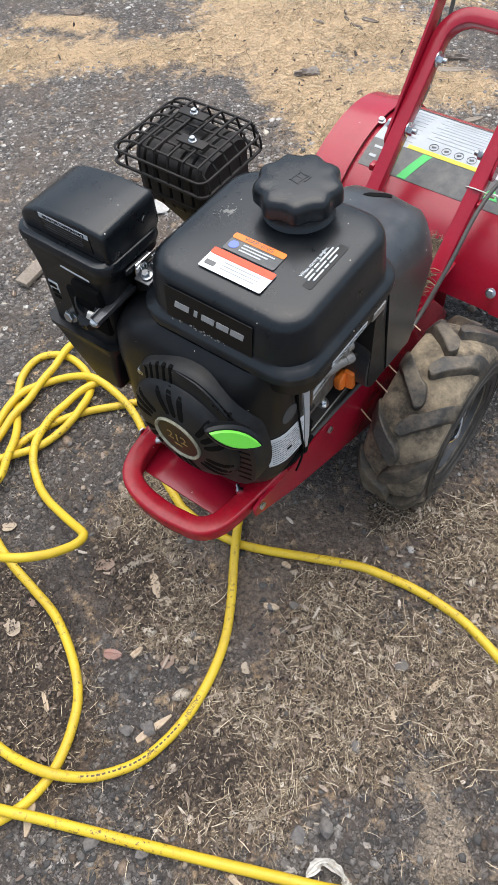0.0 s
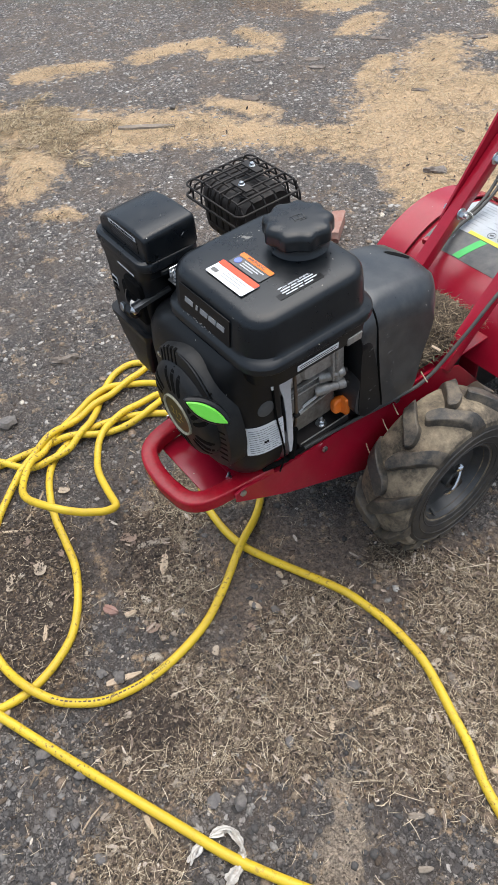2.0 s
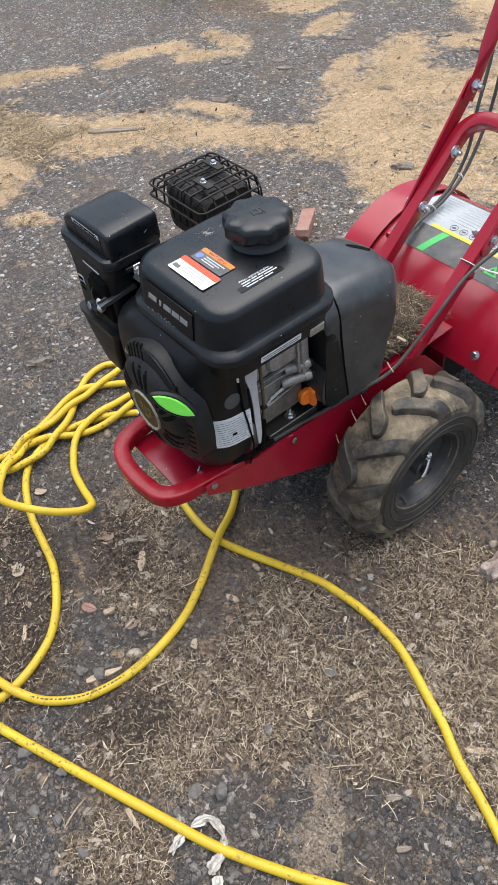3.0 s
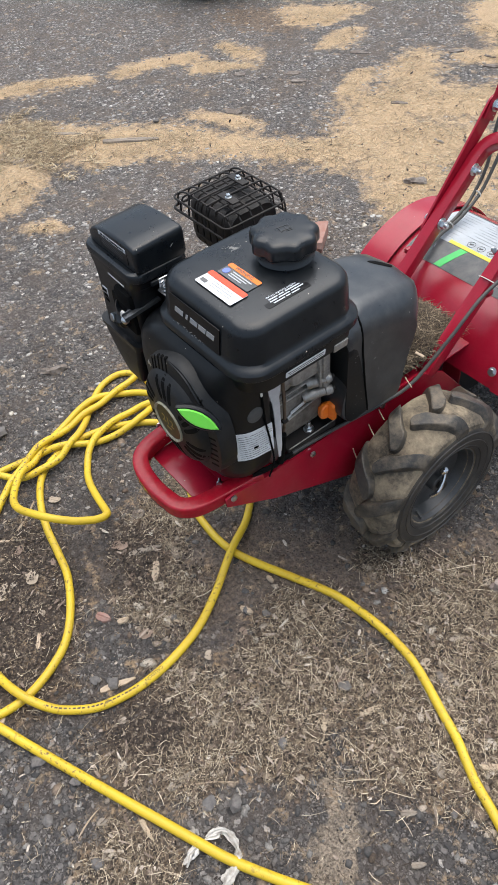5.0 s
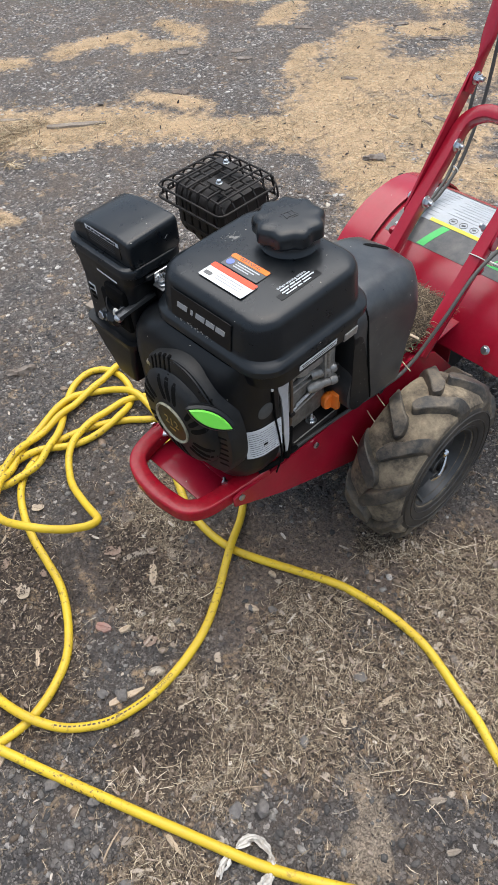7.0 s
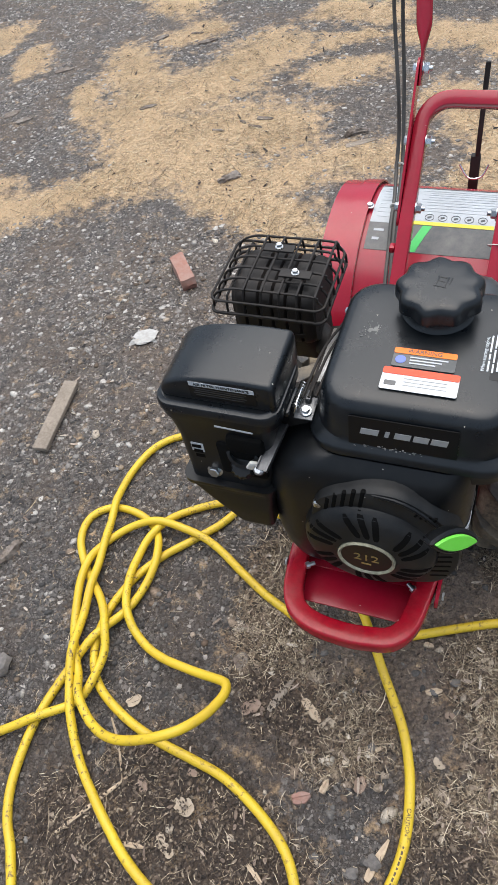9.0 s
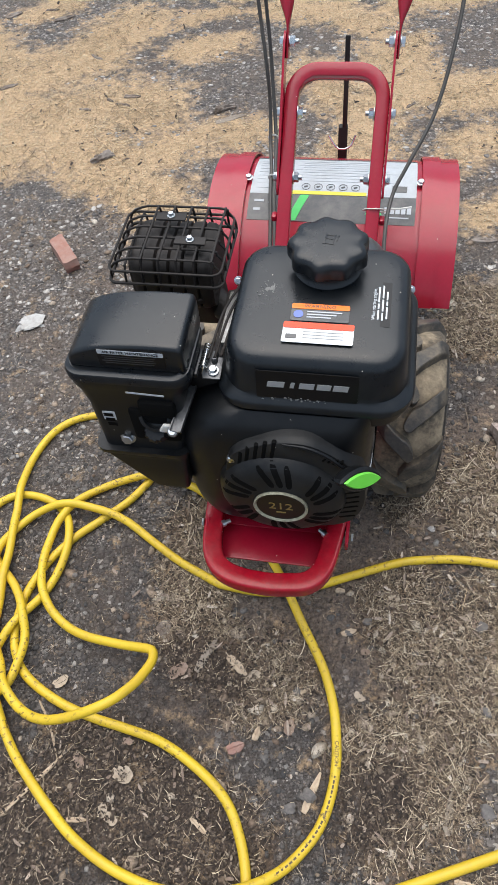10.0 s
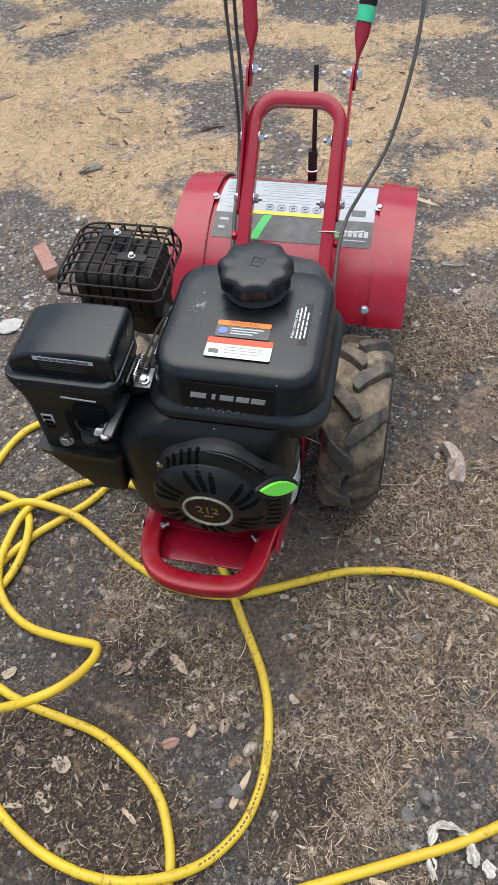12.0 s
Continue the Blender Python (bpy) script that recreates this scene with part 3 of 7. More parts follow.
LITTER = [
    (0.12, (-2.50, 1.60), (-2.25, 1.66)), (0.12, (-2.12, 0.20), (-1.98, 0.22)),
    (0.07, (-0.20, -0.44), (-0.10, -0.50), (-0.05, -0.48)), (0.06, (-0.24, -0.20), (-0.23, -0.35)),
    (0.085, (0.19, -0.33), (0.22, -0.42), (0.36, -0.30), (0.45, -0.20)), (0.08, (0.30, -0.48), (0.20, -0.54), (0.14, -0.60)), (0.08, (0.42, -0.36), (0.50, -0.26)),
    (0.07, (0.14, -0.68), (0.24, -0.62)), (0.05, (0.27, -0.80), (0.32, -0.76)), (0.09, (-0.35, -0.68), (-0.20, -0.72), (-0.12, -0.76)),
    (0.03, (0.14, -0.13), (0.22, -0.08)), (0.06, (0.28, -0.04), (0.38, -0.06), (0.50, 0.05)), (0.07, (0.28, 0.47), (0.38, 0.42)),
    (0.06, (0.62, -0.20), (0.60, -0.05)), (0.07, (-0.47, -0.72), (-0.40, -0.80)), (0.08, (-1.62, -0.28), (-1.75, 0.00)), (0.07, (0.27, 0.36), (0.38, 0.44)), (0.09, (0.40, -0.14), (0.60, -0.22)), (0.06, (0.30, -0.12), (0.42, -0.06)), (0.06, (0.50, 0.25), (0.62, 0.50)),
]


BARKSOIL = [(0.10, (-0.35, -0.68), (-0.20, -0.72), (-0.12, -0.76)), (0.09, (-0.50, -0.70), (-0.40, -0.82)), (0.05, (-0.20, -0.48), (-0.14, -0.50)), (0.05, (0.06, -0.70), (0.14, -0.64)), (0.10, (-0.30, -0.86), (-0.15, -0.90)), (0.07, (-0.24, -0.64), (-0.22, -0.52))]
EARTH = [(0.10, (-0.02, -0.30), (0.16, -0.18)), (0.08, (0.20, -0.10), (0.32, 0.06), (0.42, 0.16)), (0.10, (-0.14, -0.42), (0.08, -0.38)), (0.06, (0.12, -0.30), (0.16, -0.44))]
SAND = [(0.022, (0.405, -0.462), (0.445, -0.490), (0.470, -0.510)), (0.026, (0.475, -0.515), (0.497, -0.560)), (0.035, (0.40, 0.20), (0.44, 0.32)), (0.03, (0.36, 0.52), (0.42, 0.60))]
WORN = [(0.7, (-3.4, 0.4), (-2.2, 1.2), (-1.4, 2.4)), (0.5, (-1.2, 0.35), (-0.7, 0.6), (-0.4, 1.2), (0.3, 1.8)), (0.25, (-0.75, 0.2), (-0.5, 0.3)), (0.2, (0.5, 0.6), (0.4, 1.1)), (0.07, (0.24, -0.72), (0.30, -0.66))]


def line_mask(x, y, lines):
    best = np.zeros_like(x)
    for w, *pts in lines:
        for (ax, ay), (bx, by) in zip(pts, pts[1:]):
            dx, dy = bx - ax, by - ay
            t = np.clip(((x - ax) * dx + (y - ay) * dy) / (dx * dx + dy * dy), 0, 1)
            d = np.hypot(x - ax - t * dx, y - ay - t * dy) / w
            best = np.maximum(best, np.clip(1.0 - 0.5 * d, 0, 1))
    return best


def wave(x, y, seed, scale):
    """Cheap smooth noise: a sum of turned sines."""
    rng = np.random.RandomState(seed)
    out = np.zeros_like(x)
    for k in range(14):
        a, f, p = rng.uniform(0, 6.28), scale * rng.uniform(0.5, 2.6), rng.uniform(0, 6.28)
        out += np.sin((x * math.cos(a) + y * math.sin(a)) * f + p) / (1 + 0.25 * k)
    return out / 4.0


def drifts(x, y):
    """How thick the sawdust lies, with ragged, wind-blown edges."""
    u = x + 0.045 * wave(x, y, 61, 7.0) + 0.022 * wave(x, y, 62, 24.0)
    v = y + 0.045 * wave(x, y, 63, 7.0) + 0.022 * wave(x, y, 64, 24.0)
    return line_mask(u, v, SAWDUST)


def ground_height(x, y):
    s = np.clip(drifts(x, y) - 0.4, 0, 1)
    fade = np.clip(2.5 - np.hypot(x, y) / 4.0, 0, 1)
    return fade * (0.0030 * wave(x, y, 3, 9.0) + 0.0016 * wave(x, y, 4, 45.0) - 0.004) + 0.012 * s


def ground_lines(dense, mid, lo, hi):
    a, b, fine = dense
    c, d, step = mid
    out = list(np.arange(c, a, step)) + list(np.arange(a, b, fine)) + list(np.arange(b, d, step))
    far, left, right = 0.15, [], []
    while out[0] - sum(left) > lo:
        left.append(far)
        far *= 1.45
    far = 0.15
    while out[-1] + sum(right) < hi:
        right.append(far)
        far *= 1.45
    left, right = np.cumsum(left), np.cumsum(right)
    return np.concatenate([(out[0] - left)[::-1], out, out[-1] + right])


def build_ground():
    xs = ground_lines((-1.1, 0.75, 0.012), (-4.2, 1.4, 0.035), -300, 300)
    ys = ground_lines((-1.0, 0.85, 0.012), (-1.4, 3.2, 0.035), -300, 300)
    X, Y = np.meshgrid(xs, ys, indexing="ij")
    x, y = X.ravel(), Y.ravel()
    z = ground_height(x, y)
    nx, ny = len(xs), len(ys)
    i = np.arange(nx * ny).reshape(nx, ny)
    quads = np.stack([i[:-1, :-1], i[1:, :-1], i[1:, 1:], i[:-1, 1:]], -1).reshape(-1, 4)
    me = bpy.data.meshes.new("ground")
    me.from_pydata(np.stack([x, y, z], 1).tolist(), [], quads.tolist())
    for name, lines, seed in (("sawdust", SAWDUST, 11), ("litter", LITTER, 12), ("worn", WORN, 13), ("bark", BARKSOIL, 14), ("sand", SAND, 15), ("earth", EARTH, 16)):
        v = drifts(x, y) if lines is SAWDUST else line_mask(x + 0.016 * wave(x, y, 66, 26.0), y + 0.016 * wave(x, y, 67, 26.0), lines) if lines is SAND else line_mask(x, y, lines)
        v = np.where(v > 0, v + 0.20 * wave(x, y, seed, 14.0), v).astype(np.float32)
        a = me.attributes.new(name, "FLOAT", "POINT")
        a.data.foreach_set("value", v)
    me.polygons.foreach_set("use_smooth", np.ones(len(quads), bool))
    me.materials.append(GROUND)
    return tagged(new("ground", me), "worn grey asphalt yard strewn with grit, sawdust and dry litter", "ground", kind="structure")


build_ground()


def gz(x, y):
    return float(ground_height(np.array([x]), np.array([y]))[0])


# ---- the tiller ----
CX = -0.036  # middle of the chassis
tiller = thing("rear_tine_tiller", (CX, 0, 0), "red walk-behind rear-tine tiller with black petrol engine, standing on asphalt", "tiller")


def side_sheet(outline, x, thick):
    """A sheet cut to an outline of (y, z), standing at x."""
    bm = bmesh.new()
    bridge(bm, [[(x + s * thick / 2, y, z) for y, z in outline] for s in (-1, 1)])
    bmesh.ops.bevel(bm, geom=list(bm.edges), offset=0.0012, segments=1, affect="EDGES")
    return bm


# chassis: two side sheets, a deck, a front sheet and the bumper bar
deck = part("frame_deck", rbox((0.195, 0.565, 0.005), (CX - 0.013, -0.0675, 0.291), 0.001), RED, tiller, "red painted steel engine deck")
SIDE = [(-0.378, 0.322), (-0.378, 0.302), (-0.28, 0.243), (-0.13, 0.172), (-0.05, 0.135), (0.10, 0.12), (0.20, 0.13), (0.20, 0.19), (0.13, 0.275), (0.06, 0.312), (-0.30, 0.313), (-0.36, 0.325)]
part("front_plate", rbox((0.156, 0.060, 0.004), (-0.056, -0.374, 0.2905), 0.001), RED, deck, "red steel plate inside the bumper")
for x in (0.052, -0.150):
    part("side_sheet", side_sheet(SIDE, x, 0.005), RED, tiller, "folded red steel side sheet")
part("back_sheet", rbox((0.19, 0.004, 0.10), (-0.048, 0.20, 0.185), 0.001), RED, tiller)
lip = [(-0.145, -0.30, 0.314), (-0.1425, -0.36, 0.311), (-0.137, -0.404, 0.308), (-0.123, -0.428, 0.306), (-0.095, -0.4405, 0.305), (-0.055, -0.4445, 0.305),
       (-0.026, -0.4425, 0.305), (0.004, -0.436, 0.306), (0.0225, -0.414, 0.308), (0.032, -0.37, 0.311), (0.041, -0.30, 0.314)]
bumper = part("bumper", sweep(smooth_path(lip, 0.008), rounded_rect(0, 0, 0.0138, 0.0125, 0.0042, 3)), WORNRED, tiller, "rounded red front bumper bar with scuffed paint")
for at, ax in (((0.056, -0.366, 0.321), (1, 0, 0)), ((-0.154, -0.366, 0.321), (-1, 0, 0)), ((0.056, -0.20, 0.298), (1, 0, 0)), ((0.056, -0.035, 0.300), (1, 0, 0))):
    part("screw", hexbolt(at, ax, 0.006, 0.003, False), ZINC, tiller, "zinc hex screw")
for x in (0.012, -0.118):
    part("engine_bolt", revolve([(0.003, 0), (0.003, 0.008), (0.005, 0.008), (0.005, 0.013)], (x, -0.360, 0.322), (0.8 if x > 0 else -0.8, -0.6, 0.1), 12), ZINC, tiller, "zinc stud and nut")

# engine: crankcase with open side, finned cylinder, blower housing
crank = part("crankcase", loft([(0.2935, -0.04, -0.205, 0.070, 0.062, 0.02), (0.315, -0.04, -0.205, 0.070, 0.062, 0.02), (0.33, -0.045, -0.215, 0.070, 0.060, 0.02), (0.56, -0.045, -0.215, 0.07, 0.065, 0.02)]), ALU, tiller, "cast aluminium crankcase")
part("side_cover", loft([(0.016, -0.214, 0.4060, 0.050, 0.046, 0.014), (0.040, -0.214, 0.4060, 0.049, 0.045, 0.014), (0.045, -0.214, 0.4060, 0.046, 0.042, 0.013), (0.048, -0.214, 0.4060, 0.040, 0.036, 0.012)], axis="x"), GRIMYSHADEDALU, crank, "cast aluminium side cover with stains and shade in its colour")
part("cylinder_barrel", revolve([(0.034, -0.050), (0.036, -0.047), (0.036, -0.012), (0.0345, -0.010), (0.0345, 0.006), (0.0370, 0.008), (0.0370, 0.034), (0.034, 0.037)], (0.016, -0.222, 0.485), (0, 1, 0.02), 40), ALU, crank, "smooth round cylinder casting")
for z in (0.458, 0.446):
    part("gasket_edge", rbox((0.006, 0.098, 0.0030), (0.047, -0.214, z), 0.001), ALU, crank)
part("cylinder_head", loft([(0.020, -0.198, 0.503, 0.040, 0.030, 0.012), (0.054, -0.198, 0.503, 0.040, 0.030, 0.012), (0.058, -0.198, 0.503, 0.037, 0.027, 0.011)], axis="x"), ALU, crank)
part("head_flange", loft([(0.020, -0.172, 0.490, 0.0085, 0.052, 0.008), (0.060, -0.172, 0.490, 0.0085, 0.052, 0.008), (0.064, -0.172, 0.490, 0.006, 0.049, 0.006)], axis="x"), ALU, crank, "rounded cast flange")
part("flange_rib", loft([(0.020, -0.184, 0.492, 0.0022, 0.046, 0.002), (0.0625, -0.184, 0.492, 0.0022, 0.046, 0.002)], axis="x"), ALU, crank)
for y, z, length in ((-0.200, 0.452, 0.038), (-0.208, 0.429, 0.046)):
    part("breather_boss", revolve([(0.0085, 0), (0.0092, 0.003), (0.0092, length * 0.45), (0.0078, length * 0.5), (0.0078, length * 0.8), (0.0088, length * 0.82), (0.0088, length), (0.007, length + 0.003)], (0.046, y, z), (0.42, 0.90, 0.12), 18), ALU, crank, "bright cast boss")
    part("boss_screw", revolve([(0.004, 0), (0.004, 0.004), (0.0025, 0.005)], Vector((0.046, y, z)) + Vector((0.42, 0.90, 0.12)).normalized() * (length + 0.003), (0.42, 0.90, 0.12), 10), HEATBLACK, crank)
part("seam_ridge", rbox((0.004, 0.080, 0.0030), (0.0505, -0.219, 0.4100), 0.001, (9, 0, 0)), ALU, crank)
part("embossed_mark", rbox((0.003, 0.030, 0.0055), (0.0510, -0.222, 0.4200), 0.001, (12, 0, 0)), SILVERPT, crank)
part("embossed_mark", rbox((0.003, 0.022, 0.0020), (0.0510, -0.246, 0.4095), 0.0008, (28, 0, 0)), SILVERPT, crank)
part("tank_stay", rbox((0.018, 0.026, 0.020), (0.060, -0.262, 0.533), 0.003, (0, 0, 6)), ALU, crank, "grey metal tank stay")
part("tank_stay", rbox((0.018, 0.020, 0.016), (0.058, -0.232, 0.541), 0.003), ALU, crank, "grey metal tank stay")
part("stay_bolt", hexbolt((0.069, -0.255, 0.530), (1, 0, 0), 0.0042, 0.003), HEATBLACK, crank)
part("breather_pipe", rod([(0.062, -0.2575, 0.526), (0.0625, -0.2570, 0.47), (0.061, -0.2575, 0.42), (0.058, -0.262, 0.385)], 0.0028, 10), BROWNSTEEL, crank, "thin brown steel pipe")
part("pipe_clip", rbox((0.008, 0.010, 0.006), (0.0625, -0.258, 0.425), 0.0015), HEATBLACK, crank)
part("foot_plate", rbox((0.050, 0.105, 0.043), (0.0265, -0.1940, 0.3155), 0.002), HEATBLACK, crank, "dark engine foot")
part("foot_edge", rbox((0.002, 0.100, 0.0018), (0.0512, -0.1940, 0.3370), 0.0006), ALU, crank, "bright edge line along the engine foot")
part("mount_bolt", hexbolt((0.038, -0.190, 0.3365), (0, 0, 1), 0.0070, 0.007, True, 0.008), ZINC, crank, "zinc mounting nut on its stud")
part("heat_shield", side_sheet([(-0.299, 0.540), (-0.292, 0.545), (-0.262, 0.545), (-0.262, 0.532), (-0.267, 0.515), (-0.271, 0.49), (-0.271, 0.45), (-0.271, 0.41), (-0.272, 0.385), (-0.275, 0.362), (-0.280, 0.362), (-0.281, 0.385), (-0.282, 0.41), (-0.282, 0.45), (-0.283, 0.485), (-0.289, 0.508), (-0.299, 0.525)], 0.0690, 0.002), SILVERPT, crank, "curved bright metal strip")
part("strip_rivet", revolve([(0.002, 0), (0.002, 0.0012), (0.001, 0.002)], (0.070, -0.284, 0.525), (1, 0, 0), 10), HEATBLACK, crank)
part("lead_boot", rod([(0.064, -0.264, 0.40), (0.062, -0.266, 0.370), (0.060, -0.270, 0.335)], 0.0055, 8), DEEP, crank)
part("stop_wire", rod([(0.0755, -0.306, 0.545), (0.0765, -0.304, 0.47), (0.0765, -0.298, 0.42), (0.074, -0.293, 0.37), (0.068, -0.300, 0.330)], 0.0015, 8), DEEP, crank, "thin black wire")
part("wire_sleeve", rod([(0.0755, -0.3062, 0.535), (0.0757, -0.3060, 0.520)], 0.0020, 8), TIE, crank, "pale wire sleeve")
part("wire_bundle", rod([(0.046, -0.318, 0.329), (0.054, -0.295, 0.331), (0.054, -0.265, 0.329), (0.052, -0.240, 0.326)], 0.0045, 8), DEEP, crank)
part("wire_bundle", rod([(0.048, -0.312, 0.336), (0.057, -0.300, 0.338), (0.055, -0.275, 0.327)], 0.0040, 8), DEEP, crank)
dip = part("dipstick_cap", loft([(0.046, -0.168, 0.379, 0.009, 0.010, 0.006), (0.052, -0.168, 0.379, 0.013, 0.015, 0.011), (0.058, -0.168, 0.379, 0.013, 0.015, 0.011), (0.060, -0.168, 0.379, 0.011, 0.013, 0.009)], axis="x"), ORANGEPL, tiller, "orange plastic oil filler cap")
part("cap_grip", loft([(0.056, -0.161, 0.379, 0.0055, 0.0175, 0.003), (0.068, -0.161, 0.379, 0.0048, 0.0165, 0.003), (0.070, -0.161, 0.379, 0.0036, 0.0150, 0.003)], axis="x"), ORANGEPL, dip)

shroud_bm = bmesh.new()
bridge(shroud_bm, [[(x, y, z) for x, y in corner_rect(x0, x1, y0, -0.290, fr, 0.006, 10)] for z, x0, x1, y0, fr in (
    (0.318, -0.110, 0.020, -0.338, 0.030), (0.324, -0.130, 0.036, -0.350, 0.038), (0.336, -0.146, 0.050, -0.360, 0.044), (0.352, -0.158, 0.061, -0.367, 0.048), (0.375, -0.166, 0.0685, -0.371, 0.050), (0.41, -0.171, 0.0730, -0.372, 0.050), (0.50, -0.172, 0.0745, -0.372, 0.050),
    (0.535, -0.166, 0.0745, -0.371, 0.050), (0.556, -0.152, 0.075, -0.368, 0.048), (0.570, -0.130, 0.076, -0.362, 0.044), (0.580, -0.108, 0.078, -0.352, 0.036))])
shroud = part("blower_housing", shroud_bm, BLACK, tiller, "matt black blower housing round the engine")


def side_wrap(y0, y1, z0, z1, lift, drop=0.0, thick=0.0006):
    """A thin sheet on the housing from its front corner on to its flat side, between two lines across."""
    bm = bmesh.new()
    loops = []
    n = 12
    for i in range(n + 1):
        y = y0 + (y1 - y0) * i / n
        back = y > -0.322
        a = 0.0 if back else -math.asin(min(1.0, (-0.322 - y) / 0.050))
        dz = -drop * (y - Y_LABEL) / 0.068
        loops.append([(0.0241 + (0.050 + q) * math.cos(a), y - (q * math.sin(-a)), z + dz) for q, z in ((lift, z0), (lift + thick, z0), (lift + thick, z1), (lift, z1))])
    bridge(bm, loops)
    return bm


Y_LABEL = -0.352
lab_plate = part("rating_label", side_wrap(Y_LABEL, -0.2915, 0.407, 0.465, 0.0006, 0.010), LABELWHITE, shroud, "white paper rating label with fine print")
labrng = random.Random(31)
for k in range(11):
    y = Y_LABEL + 0.004
    while y < -0.298:
        w = labrng.uniform(0.006, 0.020)
        part("print_line", side_wrap(y, min(y + w, -0.294), 0.4118 + 0.0046 * k, 0.4124 + 0.0046 * k, 0.0014, 0.010, 0.0003), GREYLAB, lab_plate)
        y += w + labrng.uniform(0.0012, 0.004)
part("warning_block", side_wrap(-0.328, -0.320, 0.4285, 0.4325, 0.0018, 0.010, 0.0003), DEEP, lab_plate)
part("plug", revolve([(0.0135, -0.004), (0.0135, 0.0012), (0.011, 0.002)], (0.0735, -0.3190, 0.4900), (1, -0.06, 0.0), 28), PLUG, shroud, "round grey plastic plug")

# recoil starter
RC = Vector((-0.033, -0.354, 0.453))
EAR = [(-0.1040, 0.4050), (-0.1080, 0.4400), (-0.1070, 0.4800), (-0.0990, 0.5220), (-0.0860, 0.5410), (-0.0630, 0.5550), (-0.0340, 0.5655), (-0.0080, 0.5670), (0.0130, 0.5600), (0.0360, 0.5430), (0.0555, 0.5210), (0.0690, 0.4920), (0.0730, 0.4550), (0.0670, 0.4180), (0.0480, 0.3880), (0.0100, 0.3720), (-0.0400, 0.3700), (-0.0840, 0.3820)]
ear_bm = bmesh.new()
ear_path = smooth_path([(x, 0, z) for x, z in EAR], 0.012, True)
bridge(ear_bm, [[(-0.02 + (p.x + 0.02) * k, y, 0.468 + (p.z - 0.468) * k) for p in ear_path] for y, k in ((-0.355, 1.0), (-0.372, 0.995), (-0.379, 0.985), (-0.3822, 0.97), (-0.383, 0.94))])
ear = part("starter_shoulder", ear_bm, WORNBLACK, tiller, "moulded black starter housing")
DOME = [(0.084, 0), (0.0835, 0.016), (0.0815, 0.026), (0.078, 0.034), (0.0730, 0.0395), (0.066, 0.0430), (0.055, 0.0455), (0.042, 0.047), (0.036, 0.0485), (0.035, 0.047), (0.0, 0.047)]
starter = part("recoil_starter", revolve(DOME, RC, (0, -1, 0), 64), WORNBLACK, tiller, "round black recoil starter cover with vent slots")


def dome_height(r):
    for (ra, ha), (rb, hb) in zip(DOME, DOME[1:]):
        if rb <= r <= ra:
            return hb + (ha - hb) * (r - rb) / max(1e-6, ra - rb)
    return 0.047


def vent_slot_shade(angle, r0, r1, width):
    """A near-black inlay on the domed cover that colours in a slot's shade, rounded at both ends."""
    bm = bmesh.new()
    loops = []
    for i in range(9):
        f = i / 8
        r = r0 + (r1 - r0) * f
        w = width / 2 * max(0.35, min(1.0, 0.45 + 4 * f, 0.45 + 4 * (1 - f)))
        a = angle + 0.16 * (f - 0.5)
        out, side = Vector((math.cos(a), 0, math.sin(a))), Vector((-math.sin(a), 0, math.cos(a)))
        h = dome_height(r)
        loops.append([RC + out * r + side * k * w + Vector((0, -h - d, 0)) for k, d in ((-1, -0.004), (1, -0.004), (1, 0.0004), (-1, 0.0004))])
    bridge(bm, loops)
    return bm


# near-black inlays and strips give the slots their shade by colour, not depth
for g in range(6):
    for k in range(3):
        part("vent_slot_shade", vent_slot_shade(radians(33 + 60 * g + 13.5 * (k - 1)), 0.0425, 0.0790 - 0.003 * abs(k - 1), 0.0080), DEEP, starter)
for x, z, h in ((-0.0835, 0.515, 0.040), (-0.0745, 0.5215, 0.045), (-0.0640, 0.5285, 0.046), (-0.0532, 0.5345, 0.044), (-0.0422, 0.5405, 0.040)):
    part("shoulder_slot_shade", rbox((0.0058, 0.006, h), (x, -0.3806, z + 0.004), 0.0020, (0, 8, 0)), DEEP, ear)
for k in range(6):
    part("side_slot_shade", rbox((0.028 - 0.002 * abs(k - 2.5), 0.006, 0.0050), (0.050 + 0.0006 * k, -0.3806, 0.4110 + 0.0118 * k), 0.002, (0, -24, 0)), DEEP, ear)
part("ring", revolve([(0.0310, 0.046), (0.0348, 0.046), (0.0348, 0.0505), (0.0336, 0.0515), (0.0318, 0.0505), (0.0306, 0.0485)], RC, (0, -1, 0), 40, caps=(False, False)), CREAM, starter, "cream printed ring round the badge")
part("badge", revolve([(0.0305, 0.046), (0.0305, 0.0492), (0.0, 0.0494)], RC, (0, -1, 0), 40), GLOSSBLACK, starter, "glossy black badge disc")
writing("212", 0.021, facing(RC + Vector((0, -0.0500, 0.002)), (1, 0, 0), (0, 0, 1)), GOLD, starter)
part("badge_print", plate(0.012, 0.003, facing(RC + Vector((0, -0.0498, -0.012)), (1, 0, 0), (0, 0, 1)), 0.0004, 0.0005), GOLD, starter)
for p in ((-0.0945, -0.377, 0.517),):
    part("shroud_screw", revolve([(0.006, 0), (0.006, 0.004), (0.0045, 0.006)], p, (0, -1, 0), 14), ZINC, ear, "zinc pan-head screw")

